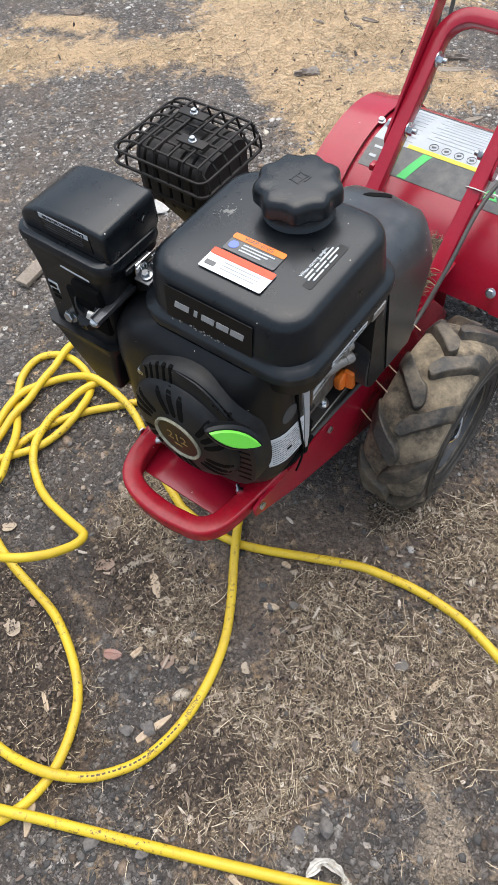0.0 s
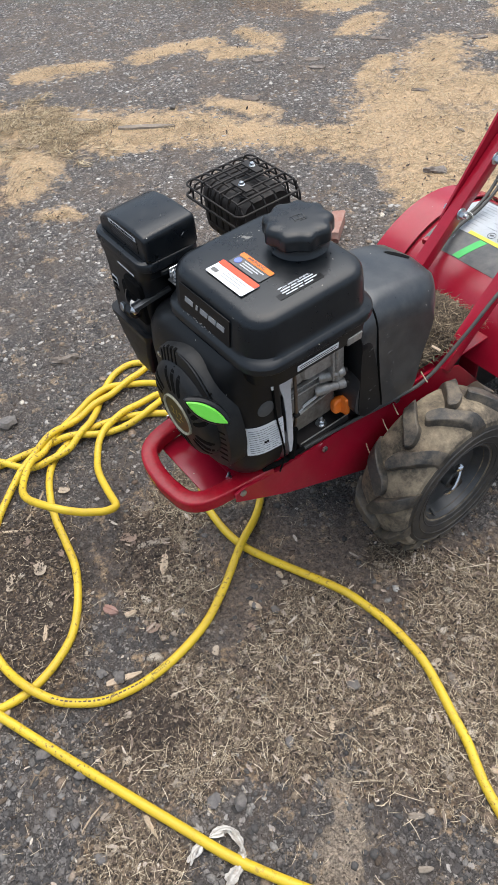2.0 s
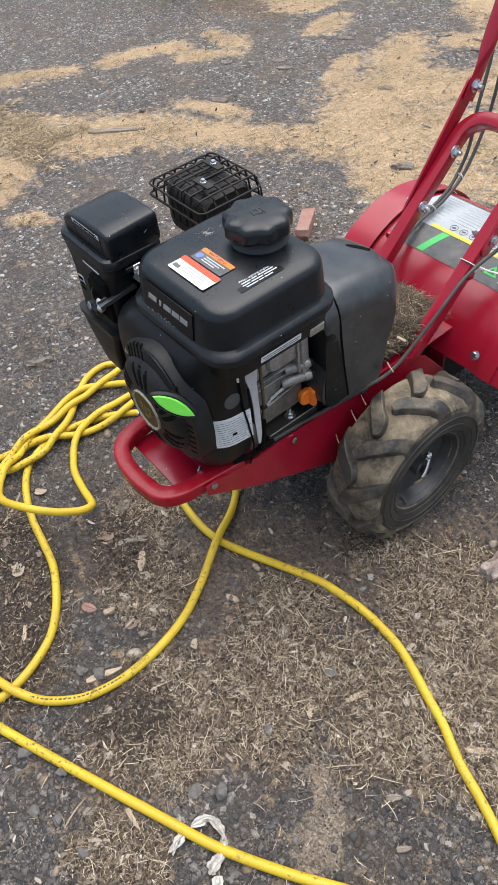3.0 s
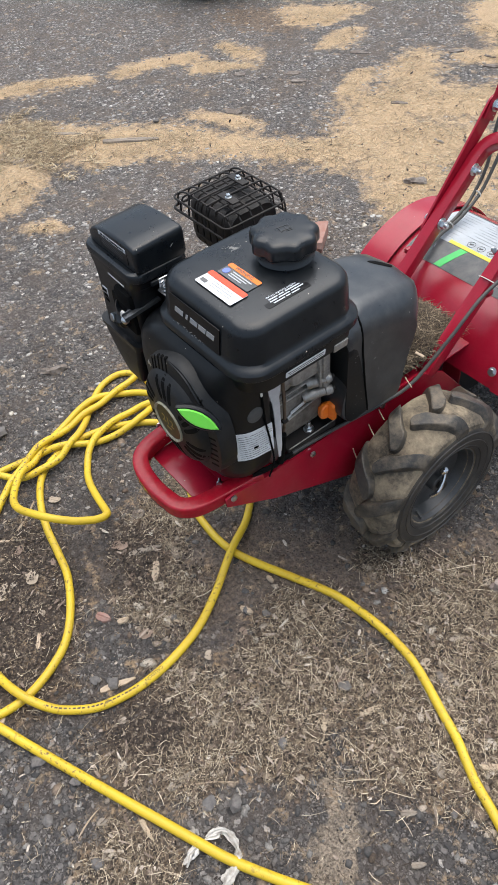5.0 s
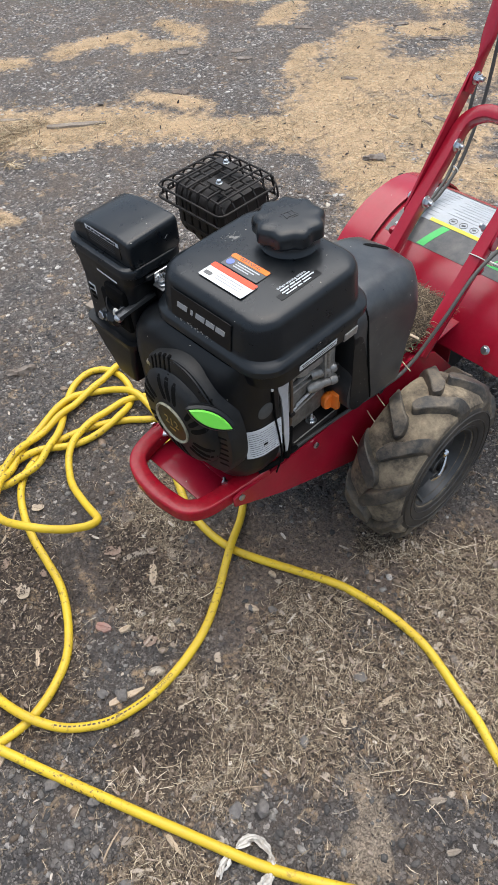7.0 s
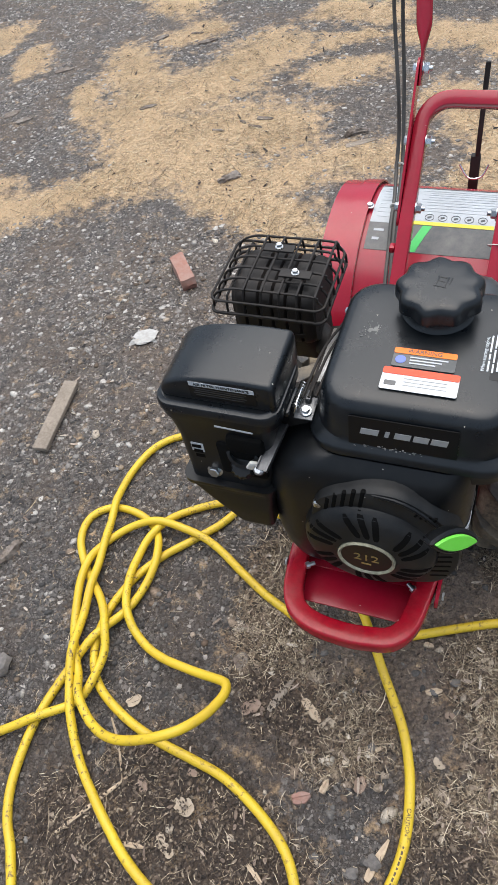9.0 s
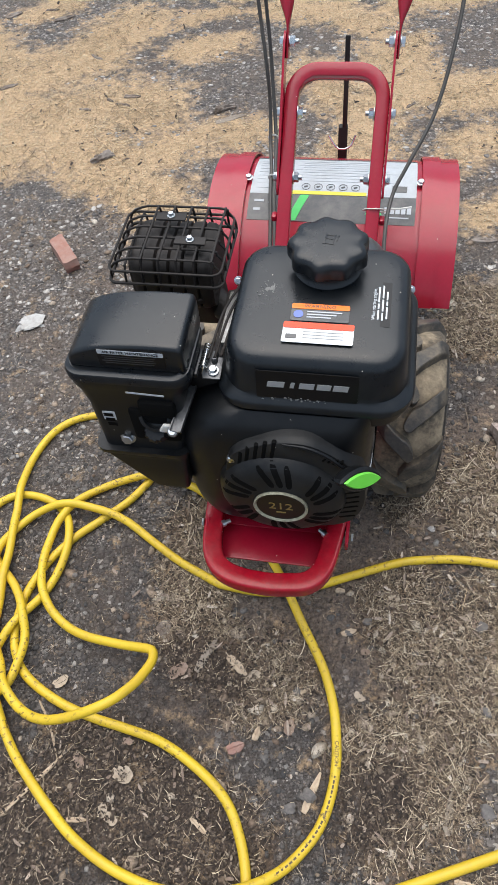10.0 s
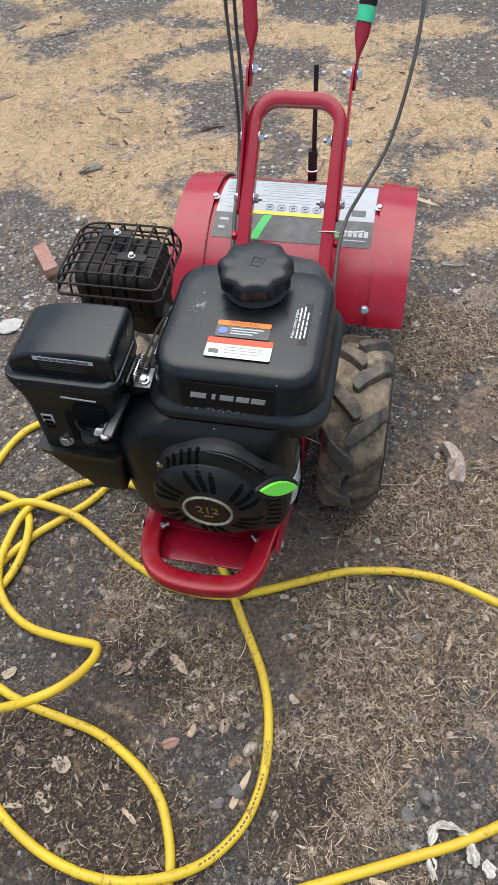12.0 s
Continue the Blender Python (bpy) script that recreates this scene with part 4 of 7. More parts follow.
# pull handle
leaf = bmesh.new()
lf = facing((0.0640, -0.4040, 0.5350), (0.66, 0.55, -0.52), (0.0, 0.60, 0.80))
ends = [(0.031 * math.cos(math.pi * i / 12), 0.0098 * (1 - math.cos(math.pi * i / 12) ** 2) ** 0.92) for i in range(13)]
rim = ends + [(x, -y) for x, y in ends[-2:0:-1]]
bridge(leaf, [[(x, y, -0.004) for x, y in rim], [(x, y, 0.0015) for x, y in rim], [(x * 0.93, y * 0.85, 0.0035) for x, y in rim]])
leaf.transform(lf)
grip = bmesh.new()
bridge(grip, [[(x * 0.80, y * 1.05, -0.020) for x, y in rim], [(x * 1.10, y * 1.30 + (0.0015 if y > 0 else -0.0006), -0.012) for x, y in rim], [(x * 1.14, y * 1.36 + (0.0022 if y > 0 else -0.0008), -0.002) for x, y in rim], [(x * 1.08, y * 1.22, 0.0006) for x, y in rim]])
grip.transform(lf)
pull = part("pull_handle", grip, BLACK, tiller, "black starter grip with a lime green insert")
# dark strips colour in the shade of the hollows beside the grip
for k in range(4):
    part("grip_recess_shade", rbox((0.0030, 0.004, 0.012), (0.020 + 0.006 * k, -0.3820, 0.540 - 0.0025 * k), 0.001, (0, 30, 0)), DEEP, ear)
part("housing_ridge", rod([(-0.030, -0.3815, 0.5600), (-0.006, -0.3825, 0.5590), (0.016, -0.3835, 0.5500), (0.034, -0.3840, 0.5340), (0.052, -0.3830, 0.5120)], 0.0026, 8), BLACK, ear)
part("green_insert", leaf, LEAFGREEN, pull, "lime green leaf-shaped plastic insert")

# fuel tank
TX, TY = 0.000, -0.246
tank = part("fuel_tank", loft([(0.570, TX, TY, 0.085, 0.080, 0.03), (0.582, TX, TY, 0.102, 0.096, 0.035), (0.584, TX, TY, 0.1125, 0.1065, 0.042), (0.5865, TX, TY, 0.1145, 0.1085, 0.043), (0.5950, TX, TY, 0.1145, 0.1085, 0.043), (0.5985, TX, TY, 0.1125, 0.1066, 0.043), (0.6010, TX, TY, 0.1085, 0.1036, 0.043), (0.6045, TX, TY, 0.1055, 0.1010, 0.043),
    (0.612, TX, TY, 0.1040, 0.1002, 0.040), (0.632, TX, TY + 0.0010, 0.1022, 0.0985, 0.038), (0.6460, TX, TY + 0.002, 0.1005, 0.0968, 0.037), (0.6510, TX, TY + 0.0025, 0.0990, 0.0950, 0.036), (0.6550, TX, TY + 0.003, 0.0960, 0.0920, 0.034), (0.6578, TX, TY + 0.003, 0.0915, 0.0880, 0.032), (0.6592, TX, TY + 0.003, 0.0865, 0.0830, 0.030), (0.6602, TX, TY + 0.003, 0.0760, 0.0730, 0.026), (0.6612, TX, TY + 0.003, 0.050, 0.050, 0.022), (0.6618, TX, TY + 0.003, 0.030, 0.030, 0.02)], 8), SATIN, tiller, "satin black fuel tank with rounded shoulders")
part("filler_neck", revolve([(0.046, -0.010), (0.0415, -0.0035), (0.0375, 0.0015), (0.0345, 0.006), (0.0345, 0.020)], (0.003, -0.193, 0.662), (0, 0, 1), 36), SATIN, tank)
cap = part("fuel_cap", revolve([(0.034, 0.006), (0.036, 0.004), (0.0430, 0.005), (0.0455, 0.008), (0.0455, 0.019), (0.0440, 0.0245), (0.040, 0.0280), (0.034, 0.0292), (0.022, 0.0297), (0.001, 0.0298)], (0.003, -0.193, 0.6725), (0, 0, 1), 90, 9, 0.0023), SATIN, tank, "ribbed black screw-on fuel cap")
CZ = 0.7022
for dx, dy, w, h in ((-0.004, 0.0, 0.002, 0.016), (0.006, 0.0, 0.002, 0.016), (0.001, 0.0075, 0.010, 0.002), (0.001, -0.0075, 0.012, 0.002), (0.001, 0.001, 0.010, 0.002), (0.010, 0.002, 0.0018, 0.010)):
    part("pump_mark", rbox((w, h, 0.0014), (0.003 + dx, -0.193 + dy, CZ), 0.0004, (0, 0, -12)), SATIN, cap)
part("brand_plate", plate(0.113, 0.040, facing((-0.0055, -0.3455, 0.6240), (1, 0, 0), (0, 0.12, 1)), 0.0012, 0.001), GLOSSBLACK, tank, "glossy black badge plate")
bm_ = facing((-0.0060, -0.3466, 0.6255), (1, 0, 0), (0, 0.12, 1))


def mark(points):
    b = bmesh.new()
    bridge(b, [[(x, y, z) for x, y in points] for z in (0, 0.0006)])
    b.transform(bm_)
    return b


for x0, w in ((-0.034, 0.019), (-0.0155, 0.0045), (0.0005, 0.0165), (0.0195, 0.0155), (0.038, 0.0165)):
    hw = w / 2
    part("brand_mark", mark([(x0 - hw + 0.0010, 0.0040), (x0 - hw - 0.0006, -0.0040), (x0 + hw - 0.0006, -0.0040), (x0 + hw + 0.0010, 0.0040)]), SILVER, tank, "silver brand lettering as plain bars")
SZ = 0.6622


def sticker(name, x0, x1, y0, y1, mat, lift=0.0, parent=None, label="", r=0.002):
    m = facing(((x0 + x1) / 2, (y0 + y1) / 2, SZ + lift), (1, 0, 0), (0, 1, 0))
    return part(name, plate(x1 - x0, y1 - y0, m, 0.0005, r), mat, parent or tank, label)


wl = sticker("warning_label", -0.037, 0.041, -0.3165, -0.2865, LABELWHITE, 0, None, "white and red safety label with pictograms")
sticker("red_band", -0.037, 0.041, -0.2955, -0.2865, REDLAB, 0.0007, wl)
for k in range(3):
    sticker("print_line", -0.014, 0.030, -0.3005 - 0.0045 * k, -0.2996 - 0.0045 * k, SILVER, 0.0007, wl, r=0.0003)
sticker("pictogram", -0.033, -0.021, -0.311, -0.305, GREYLAB, 0.0007, wl, r=0.001)
ol = sticker("caution_label", -0.031, 0.034, -0.2835, -0.2575, GREYLAB, 0, None, "orange and charcoal warning label")
sticker("orange_band", -0.031, 0.034, -0.2655, -0.2575, ORANGE, 0.0007, ol)
writing("WARNING", 0.0075, facing((0.001, -0.2615, SZ + 0.0013), (1, 0, 0), (0, 1, 0)), GREYLAB, ol)
sticker("blue_spot", -0.028, -0.017, -0.2795, -0.2685, BLUELAB, 0.0007, ol, r=0.005)
for k in range(3):
    sticker("print_line", -0.013, 0.026 - 0.006 * k, -0.2705 - 0.0042 * k, -0.2688 - 0.0042 * k, WHITE, 0.0007, ol, r=0.0003)
il = sticker("instruction_label", 0.056, 0.079, -0.284, -0.213, GLOSSBLACK, -0.0022, None, "black label with small white print")
writing("When starting engine,", 0.0056, facing((0.0602, -0.249, SZ - 0.0014), (0, 1, 0), (-1, 0, 0)), PRINT, il)
for k, words in enumerate(((0.10, 0.36, 0.52, 0.93), (0.08, 0.30, 0.62, 0.97), (0.12, 0.44, 0.58, 0.82))):
    x = 0.0652 + 0.0046 * k
    for a, b in zip(words, words[1:]):
        sticker("print_line", x - 0.0009, x + 0.0009, -0.281 + 0.065 * a + 0.0012, -0.281 + 0.065 * b - 0.0012, PRINT, -0.0015, il, r=0.0003)
part("tank_skirt", loft([(0.556, TX + 0.002, TY, 0.1040, 0.096, 0.036), (0.586, TX + 0.002, TY, 0.1080, 0.101, 0.040)], 6), BLACK, tank)
tl = part("tank_label", plate(0.070, 0.0100, facing((0.1088, -0.252, 0.5690), (0, 1, 0), (0.13, 0, 1)), 0.0008, 0.0006), LABELWHITE, tank, "narrow white print label under the tank rim")
for k in range(2):
    part("print_line", plate(0.064 - 0.004 * k, 0.0010, facing((0.1096, -0.252, 0.5690), (0, 1, 0), (0.13, 0, 1)), 0.0004, 0.0003, (0, 0.0018 - 0.0036 * k)), GREYLAB, tl)
part("tank_clip", rbox((0.003, 0.026, 0.014), (0.1065, -0.186, 0.560), 0.001, (0, 8, 0)), ALU, tank, "grey metal tank bracket")
flake = random.Random(8)


def flecks(name, count, cx, cy, sx, sy, size, label):
    """A cluster of thin ragged flakes of dried dust on the tank top."""
    bm = bmesh.new()
    for k in range(count):
        x, y, r0 = cx + flake.gauss(0, sx), cy + flake.gauss(0, sy), flake.uniform(*size)
        ring_ = [2 * math.pi * i / 9 for i in range(9)]
        jag = [flake.uniform(0.5, 1.35) for _ in ring_]
        bridge(bm, [[(x + r0 * j * math.cos(t), y + r0 * j * math.sin(t), h) for t, j in zip(ring_, jag)] for h in (SZ - 0.004, SZ - 0.0012 + 0.000003 * k)])
    tagged(part(name, bm, SCUFF, tank, label), label, kind="stuff")


flecks("dust_patch", 7, -0.056, -0.234, 0.0045, 0.0022, (0.0028, 0.0052), "pale patch of dried dust")
flecks("dust_patch", 70, -0.055, -0.235, 0.0085, 0.0055, (0.0003, 0.0009), "pale dust flecks")
flecks("dust_patch", 14, -0.01, -0.26, 0.034, 0.030, (0.0004, 0.0011), "pale dust flecks")
chips = bmesh.new()
for k in range(34):
    x, z, r0 = flake.uniform(-0.056, 0.018), 0.6030 + flake.gauss(0, 0.0018), flake.uniform(0.0004, 0.0012)
    bridge(chips, [[(x + r0 * 1.4 * math.cos(t), y, z + r0 * math.sin(t)) for t in [2 * math.pi * i / 7 for i in range(7)]] for y in (-0.342, -0.3492 - 0.00002 * k)])
tagged(part("worn_specks", chips, SCUFF, tank), "pale chips under the badge plate", kind="stuff")

# belt cover behind the tank
COVER = [(-0.150, 0.366), (-0.152, 0.45), (-0.150, 0.548), (-0.140, 0.562), (-0.115, 0.567), (-0.03, 0.553), (0.018, 0.540), (0.038, 0.521), (0.037, 0.48), (0.020, 0.40), (0.010, 0.362), (0.000, 0.350), (-0.016, 0.350)]
FRONTGUARD = [(-0.150, 0.366), (-0.152, 0.45), (-0.150, 0.545), (-0.139, 0.545), (-0.131, 0.535), (-0.1235, 0.50), (-0.1135, 0.42), (-0.1060, 0.375), (-0.1055, 0.361)]


def cover(outline, x0, x1, back=0.042, shoulder=0.045):
    """A moulded box drawn along x from a side outline: flat ends, domed shoulders, rounded back corners."""
    bm = bmesh.new()
    cy, cz = sum(p[0] for p in outline) / len(outline), sum(p[1] for p in outline) / len(outline)
    prof = smooth_path([(0, y, z) for y, z in outline], 0.010, True)
    mid, half = (x0 + x1) / 2, (x1 - x0) / 2
    reach = min(0.062, half)
    side = [(half - shoulder * (1 - math.sin(radians(a))), 0.0) for a in (8, 20, 32, 44, 55, 65, 74, 82, 90)] + [(half, 0.004), (half, 0.02), (half, 0.05)]
    loops = []
    for d, k in [(-d, k) for d, k in side[::-1]] + [(0.0, 0.0)] + side:
        u = max(0.0, abs(d) - half + shoulder)
        drop = shoulder - math.sqrt(max(0.0, shoulder ** 2 - u ** 2))
        pull = back * max(0.0, (min(abs(d), half - 0.0012) - half + reach) / reach) ** 1.8
        loop = []
        for p in prof:
            y = p.y - pull * min(1.0, max(0.0, (p.y + 0.11) / 0.13))
            z = p.z - drop * min(1.0, max(0.0, (p.z - 0.42) / 0.13))
            loop.append((mid + d, cy + (y - cy) * (1 - k / 0.09), cz + (z - cz) * (1 - k / 0.12)))
        loops.append(loop)
    bridge(bm, loops)
    bmesh.ops.recalc_face_normals(bm, faces=bm.faces)
    return bm


cover_bm = cover(COVER, -0.088, 0.086)
cover_top = BVHTree.FromBMesh(cover_bm)
belt = part("belt_cover", cover_bm, GREY, tiller, "dark grey plastic belt cover with dust and scratches")
part("front_guard", cover(FRONTGUARD, -0.0890, 0.0872, 0.0), BLACK, tiller, "black plastic guard before the belt cover")
# thin patch on the cover, coloured near-black as the shade inside a slot
slot_bm = bmesh.new()
lens = [(-0.0215, 0.0005), (-0.018, 0.0032), (-0.012, 0.0046), (-0.002, 0.0048), (0.010, 0.0046), (0.018, 0.0044), (0.0195, 0.0030), (0.0180, -0.0022), (0.0165, -0.0036), (0.004, -0.0040), (-0.008, -0.0034), (-0.016, -0.0018)]
rings = []
for shrink, lift in ((1.0, 0.0003), (0.96, 0.0007), (0.5, 0.0007), (0.1, 0.0007)):
    ring = []
    for u, v in lens:
        x, y = -0.0065 + shrink * (u * 0.745 - v * 1.0), 0.0065 + shrink * (u * 0.667 + v * 1.12)
        hit = cover_top.ray_cast(Vector((x, y, 0.8)), Vector((0, 0, -1)))[0]
        ring.append((x, y, hit.z + lift))
    rings.append(ring)
bridge(slot_bm, rings, caps=(False, True))
part("cover_slot_shade", slot_bm, DEEP, belt, "finger slot with its shade as a dark patch")
seam = [(0.0868, -0.1045, 0.3605), (0.0872, -0.1060, 0.375), (0.0872, -0.1125, 0.42), (0.0872, -0.1190, 0.48)]
for x in (0.0845, 0.079, 0.070, 0.060, 0.050):
    y = -0.1215 + 0.10 * (0.0845 - x)
    seam.append((x, y, cover_top.ray_cast(Vector((x, y, 0.8)), Vector((0, 0, -1)))[0].z + 0.0006))
part("cover_seam", rod(seam, 0.0017, 6), DEEP, belt)
part("inner_guard", rbox((0.120, 0.110, 0.250), (-0.012, -0.0980, 0.4190), 0.006), BLACK, tiller, "black plastic inner guard")
scratch = random.Random(77)
marks = bmesh.new()
for k in range(40):
    y, z, a, l = scratch.uniform(-0.142, -0.030), scratch.uniform(0.37, 0.505), scratch.uniform(0.0, 3.14), scratch.uniform(0.0010, 0.0034) * (1 if k % 6 else 2.2)
    at = -0.120 + 0.10 * (0.5 - z)
    x = 0.0873 if y < at else 0.0861
    if abs(y - at) > 0.007 and y < -0.085 + 0.25 * (z - 0.33):
        dy, dz, w = l * math.cos(a), l * math.sin(a), scratch.uniform(0.0003, 0.0006)
        bridge(marks, [[(x + d, y - dy / 2, z - dz / 2), (x + d, y - w * math.sin(a), z + w * math.cos(a)), (x + d, y + dy / 2, z + dz / 2), (x + d, y + w * math.sin(a), z - w * math.cos(a))] for d in (-0.0004, 0.0002)])
tagged(part("scratches", marks, SCUFF, belt), "short pale scratches on the plastic", kind="stuff")

# air filter
AX, AY = -0.213, -0.309
air = part("air_filter_base", loft([(0.484, -0.214, -0.325, 0.055, 0.040, 0.014), (0.50, -0.213, -0.322, 0.054, 0.040, 0.014), (0.575, -0.212, -0.316, 0.060, 0.042, 0.016), (0.600, AX, -0.312, 0.067, 0.045, 0.018), (0.606, AX, AY - 0.001, 0.0725, 0.0475, 0.02), (0.616, AX, AY - 0.001, 0.0725, 0.0475, 0.02), (0.618, AX, AY, 0.069, 0.045, 0.02)], 6), BLACK, tiller, "black air filter housing")
def filter_lid():
    """The cover of the air filter: upright front and right side, its top falling away in a curve to the other side."""
    bm = bmesh.new()
    loops = []
    for x, top, y0, y1, r in ((-0.2800, 0.6375, -0.332, -0.274, 0.003), (-0.2795, 0.6420, -0.341, -0.267, 0.004), (-0.2775, 0.6475, -0.3450, -0.2635, 0.005), (-0.2730, 0.6530, -0.3467, -0.2618, 0.006), (-0.2660, 0.6585, -0.3473, -0.2611, 0.006), (-0.2550, 0.6640, -0.3475, -0.2610, 0.006), (-0.2400, 0.6685, -0.3475, -0.2610, 0.006), (-0.2200, 0.6720, -0.3475, -0.2610, 0.006),
            (-0.1950, 0.6742, -0.3475, -0.2610, 0.006), (-0.1700, 0.6748, -0.3475, -0.2610, 0.006), (-0.1480, 0.6742, -0.3475, -0.2610, 0.006), (-0.1445, 0.6732, -0.3473, -0.2611, 0.006), (-0.1424, 0.6708, -0.3464, -0.2618, 0.006), (-0.1412, 0.6672, -0.3445, -0.2638, 0.006), (-0.1407, 0.6620, -0.340, -0.268, 0.005)):
        low = 0.630
        pts = corner_rect(low, top, y0, y1, r, r, 5)
        loops.append([(x, y, z + (0.055 * (y + 0.347) - 0.003) * (z - low) / 0.045) for z, y in pts])
    bridge(bm, loops)
    return bm


acov = part("air_filter_cover", filter_lid(), SATIN, air, "satin black air filter cover with a sloping shoulder", 40)
part("cover_rim", loft([(0.616, AX, AY, 0.0735, 0.0485, 0.021), (0.618, AX, AY, 0.0755, 0.0505, 0.022), (0.6275, AX, AY, 0.0755, 0.0505, 0.022), (0.630, AX, AY, 0.0740, 0.0490, 0.021), (0.6312, AX, AY, 0.0705, 0.0455, 0.020), (0.6325, AX, AY, 0.0690, 0.0440, 0.018)], 8), SATIN, acov, "double lip of the filter cover")
part("cover_latch", rbox((0.006, 0.040, 0.008), (-0.1370, -0.312, 0.611), 0.002), SATIN, acov)
for x, y in ((-0.150, -0.285), (-0.170, -0.300)):
    part("cover_fleck", rbox((0.0015, 0.006, 0.0012), (x + 0.009 if x > -0.16 else x, y, 0.6532 if x > -0.16 else 0.6735), 0.0004, (40, 0, 0)), SCUFF, acov)
fl = part("filter_label", plate(0.078, 0.026, facing((-0.2005, -0.3473, 0.6515), (1, 0, 0), (0, 0.02, 1)), 0.0008, 0.001), GLOSSBLACK, air, "black label with white heading")
fm = facing((-0.2005, -0.3480, 0.6515), (1, 0, 0), (0, 0.02, 1))
part("heading_band", plate(0.076, 0.0062, fm, 0.0005, 0.0004, (0, 0.0092)), WHITE, fl)
writing("AIR FILTER MAINTENANCE", 0.0054, facing((-0.2005, -0.3486, 0.6607), (1, 0, 0), (0, 0.02, 1)), DEEP, fl)
for k in range(4):
    part("print_line", plate(0.062 - 0.005 * (k % 2), 0.0011, fm, 0.0005, 0.0003, (-0.003, 0.0025 - 0.0034 * k)), GREY, fl)
cup = part("filter_cup", loft([(0.422, -0.1835, -0.348, 0.018, 0.020, 0.005), (0.4245, -0.1840, -0.348, 0.0225, 0.0245, 0.006), (0.429, -0.1850, -0.347, 0.0245, 0.0265, 0.006), (0.462, -0.1985, -0.338, 0.0395, 0.0350, 0.007), (0.484, -0.2085, -0.330, 0.0515, 0.0405, 0.008), (0.4895, -0.211, -0.328, 0.0550, 0.0420, 0.009), (0.491, -0.2145, -0.327, 0.0620, 0.0440, 0.016), (0.498, -0.2145, -0.327, 0.0620, 0.0440, 0.016)], 6), BLACK, air, "tapered black lower filter cup")
# near-black boxes proud of the housing; their colour stands in for recess shade
part("choke_recess_shade", rbox((0.060, 0.012, 0.060), (-0.190, -0.3565, 0.545), 0.006), DEEP, air)
part("intake_cavity_shade", rbox((0.046, 0.016, 0.028), (-0.182, -0.356, 0.578), 0.006), DEEP, air)
part("intake_throat", revolve([(0.019, 0), (0.021, 0.004), (0.021, 0.010), (0.016, 0.012), (0.015, 0.004)], (-0.186, -0.352, 0.560), (0, -0.8, 0.6), 24), SATIN, air)
part("choke_knob", revolve([(0.014, 0), (0.015, 0.003), (0.015, 0.012), (0.012, 0.016)], (-0.188, -0.358, 0.532), (0, -0.6, 0.8), 24, 12, 0.0008), BLACK, air)
part("filter_nut", hexbolt((-0.230, -0.360, 0.516), (0, -1, 0.2), 0.0075, 0.006), ZINC, air, "zinc hex nut")
part("fuel_tab", rbox((0.014, 0.005, 0.016), (-0.171, -0.370, 0.556), 0.002, (10, 25, 20)), TIE, air, "pale plastic tab")
lever_bm = bmesh.new()
sweep([Vector((-0.149, -0.318, 0.577)), Vector((-0.153, -0.346, 0.571)), Vector((-0.158, -0.378, 0.563))], [(-0.0072, -0.004), (0.0072, -0.004), (0.0072, 0.0022), (0.0058, 0.0022), (0.0058, -0.0012), (-0.0058, -0.0012), (-0.0058, 0.0022), (-0.0072, 0.0022)], up=(0.05, 0.2, 1), bm=lever_bm)
lever = part("choke_lever", lever_bm, STEELGREY, air, "folded dull steel choke lever")
part("lever_pivot", revolve([(0.0065, 0), (0.0065, 0.006), (0.0045, 0.008)], (-0.163, -0.372, 0.552), (0, -0.5, 0.85), 14), ZINC, lever, "bright pivot nut")
part("level_mark", plate(0.046, 0.0026, facing((-0.191, -0.3602, 0.606), (1, 0, -0.04), (0, 0, 1)), 0.0006, 0.001), WHITE, air, "white printed line")
sl = part("spec_label", plate(0.016, 0.030, facing((-0.2455, -0.3588, 0.5500), (1, 0, 0), (-0.10, 0, 1)), 0.0006, 0.0008), WHITE, air, "small white print label")
for k in range(3):
    part("print_block", plate(0.012, 0.006, facing((-0.2463 + 0.0009 * k, -0.3595, 0.559 - 0.009 * k), (1, 0, 0), (-0.10, 0, 1)), 0.0005, 0.0005), DEEP, sl)

# carburettor and throttle linkage
carb = part("carburettor", rbox((0.045, 0.05, 0.07), (-0.135, -0.285, 0.555), 0.008), HEATBLACK, tiller, "cast carburettor body")
part("throttle_bracket", rbox((0.022, 0.030, 0.0025), (-0.120, -0.312, 0.604), 0.001, (10, 0, 0)), STEELGREY, carb, "bent zinc bracket")
part("bracket_wing", rbox((0.0025, 0.026, 0.018), (-0.1295, -0.310, 0.612), 0.001, (0, 12, 0)), CHROME, carb, "bent zinc bracket wing")
part("bracket_bolt", hexbolt((-0.118, -0.318, 0.606), (0, -0.2, 1), 0.005, 0.005), ZINC, carb, "zinc hex bolt")
part("cooling_fin", rbox((0.030, 0.090, 0.003), (-0.108, -0.222, 0.600), 0.001, (0, -10, 0)), ALU, carb)
part("throttle_arm", rbox((0.007, 0.014, 0.011), (-0.119, -0.300, 0.609), 0.002), STEELGREY, carb)
spring = [(-0.131 + 0.0042 * math.cos(i * 0.6), -0.316 + 0.0004 * i, 0.608 + 0.0042 * math.sin(i * 0.6)) for i in range(90)]
part("governor_spring", rod(spring, 0.0009, 6, 0.003, up=(0, 1, 0.02)), ZINC, carb, "thin coil spring")
for k in range(3):
    part("link_rod", rod([(-0.126 + 0.008 * k, -0.305, 0.612 + 0.003 * k), (-0.120 + 0.008 * k, -0.235, 0.618), (-0.112 + 0.008 * k, -0.165, 0.600)], 0.0018, 8), HEATBLACK, carb)
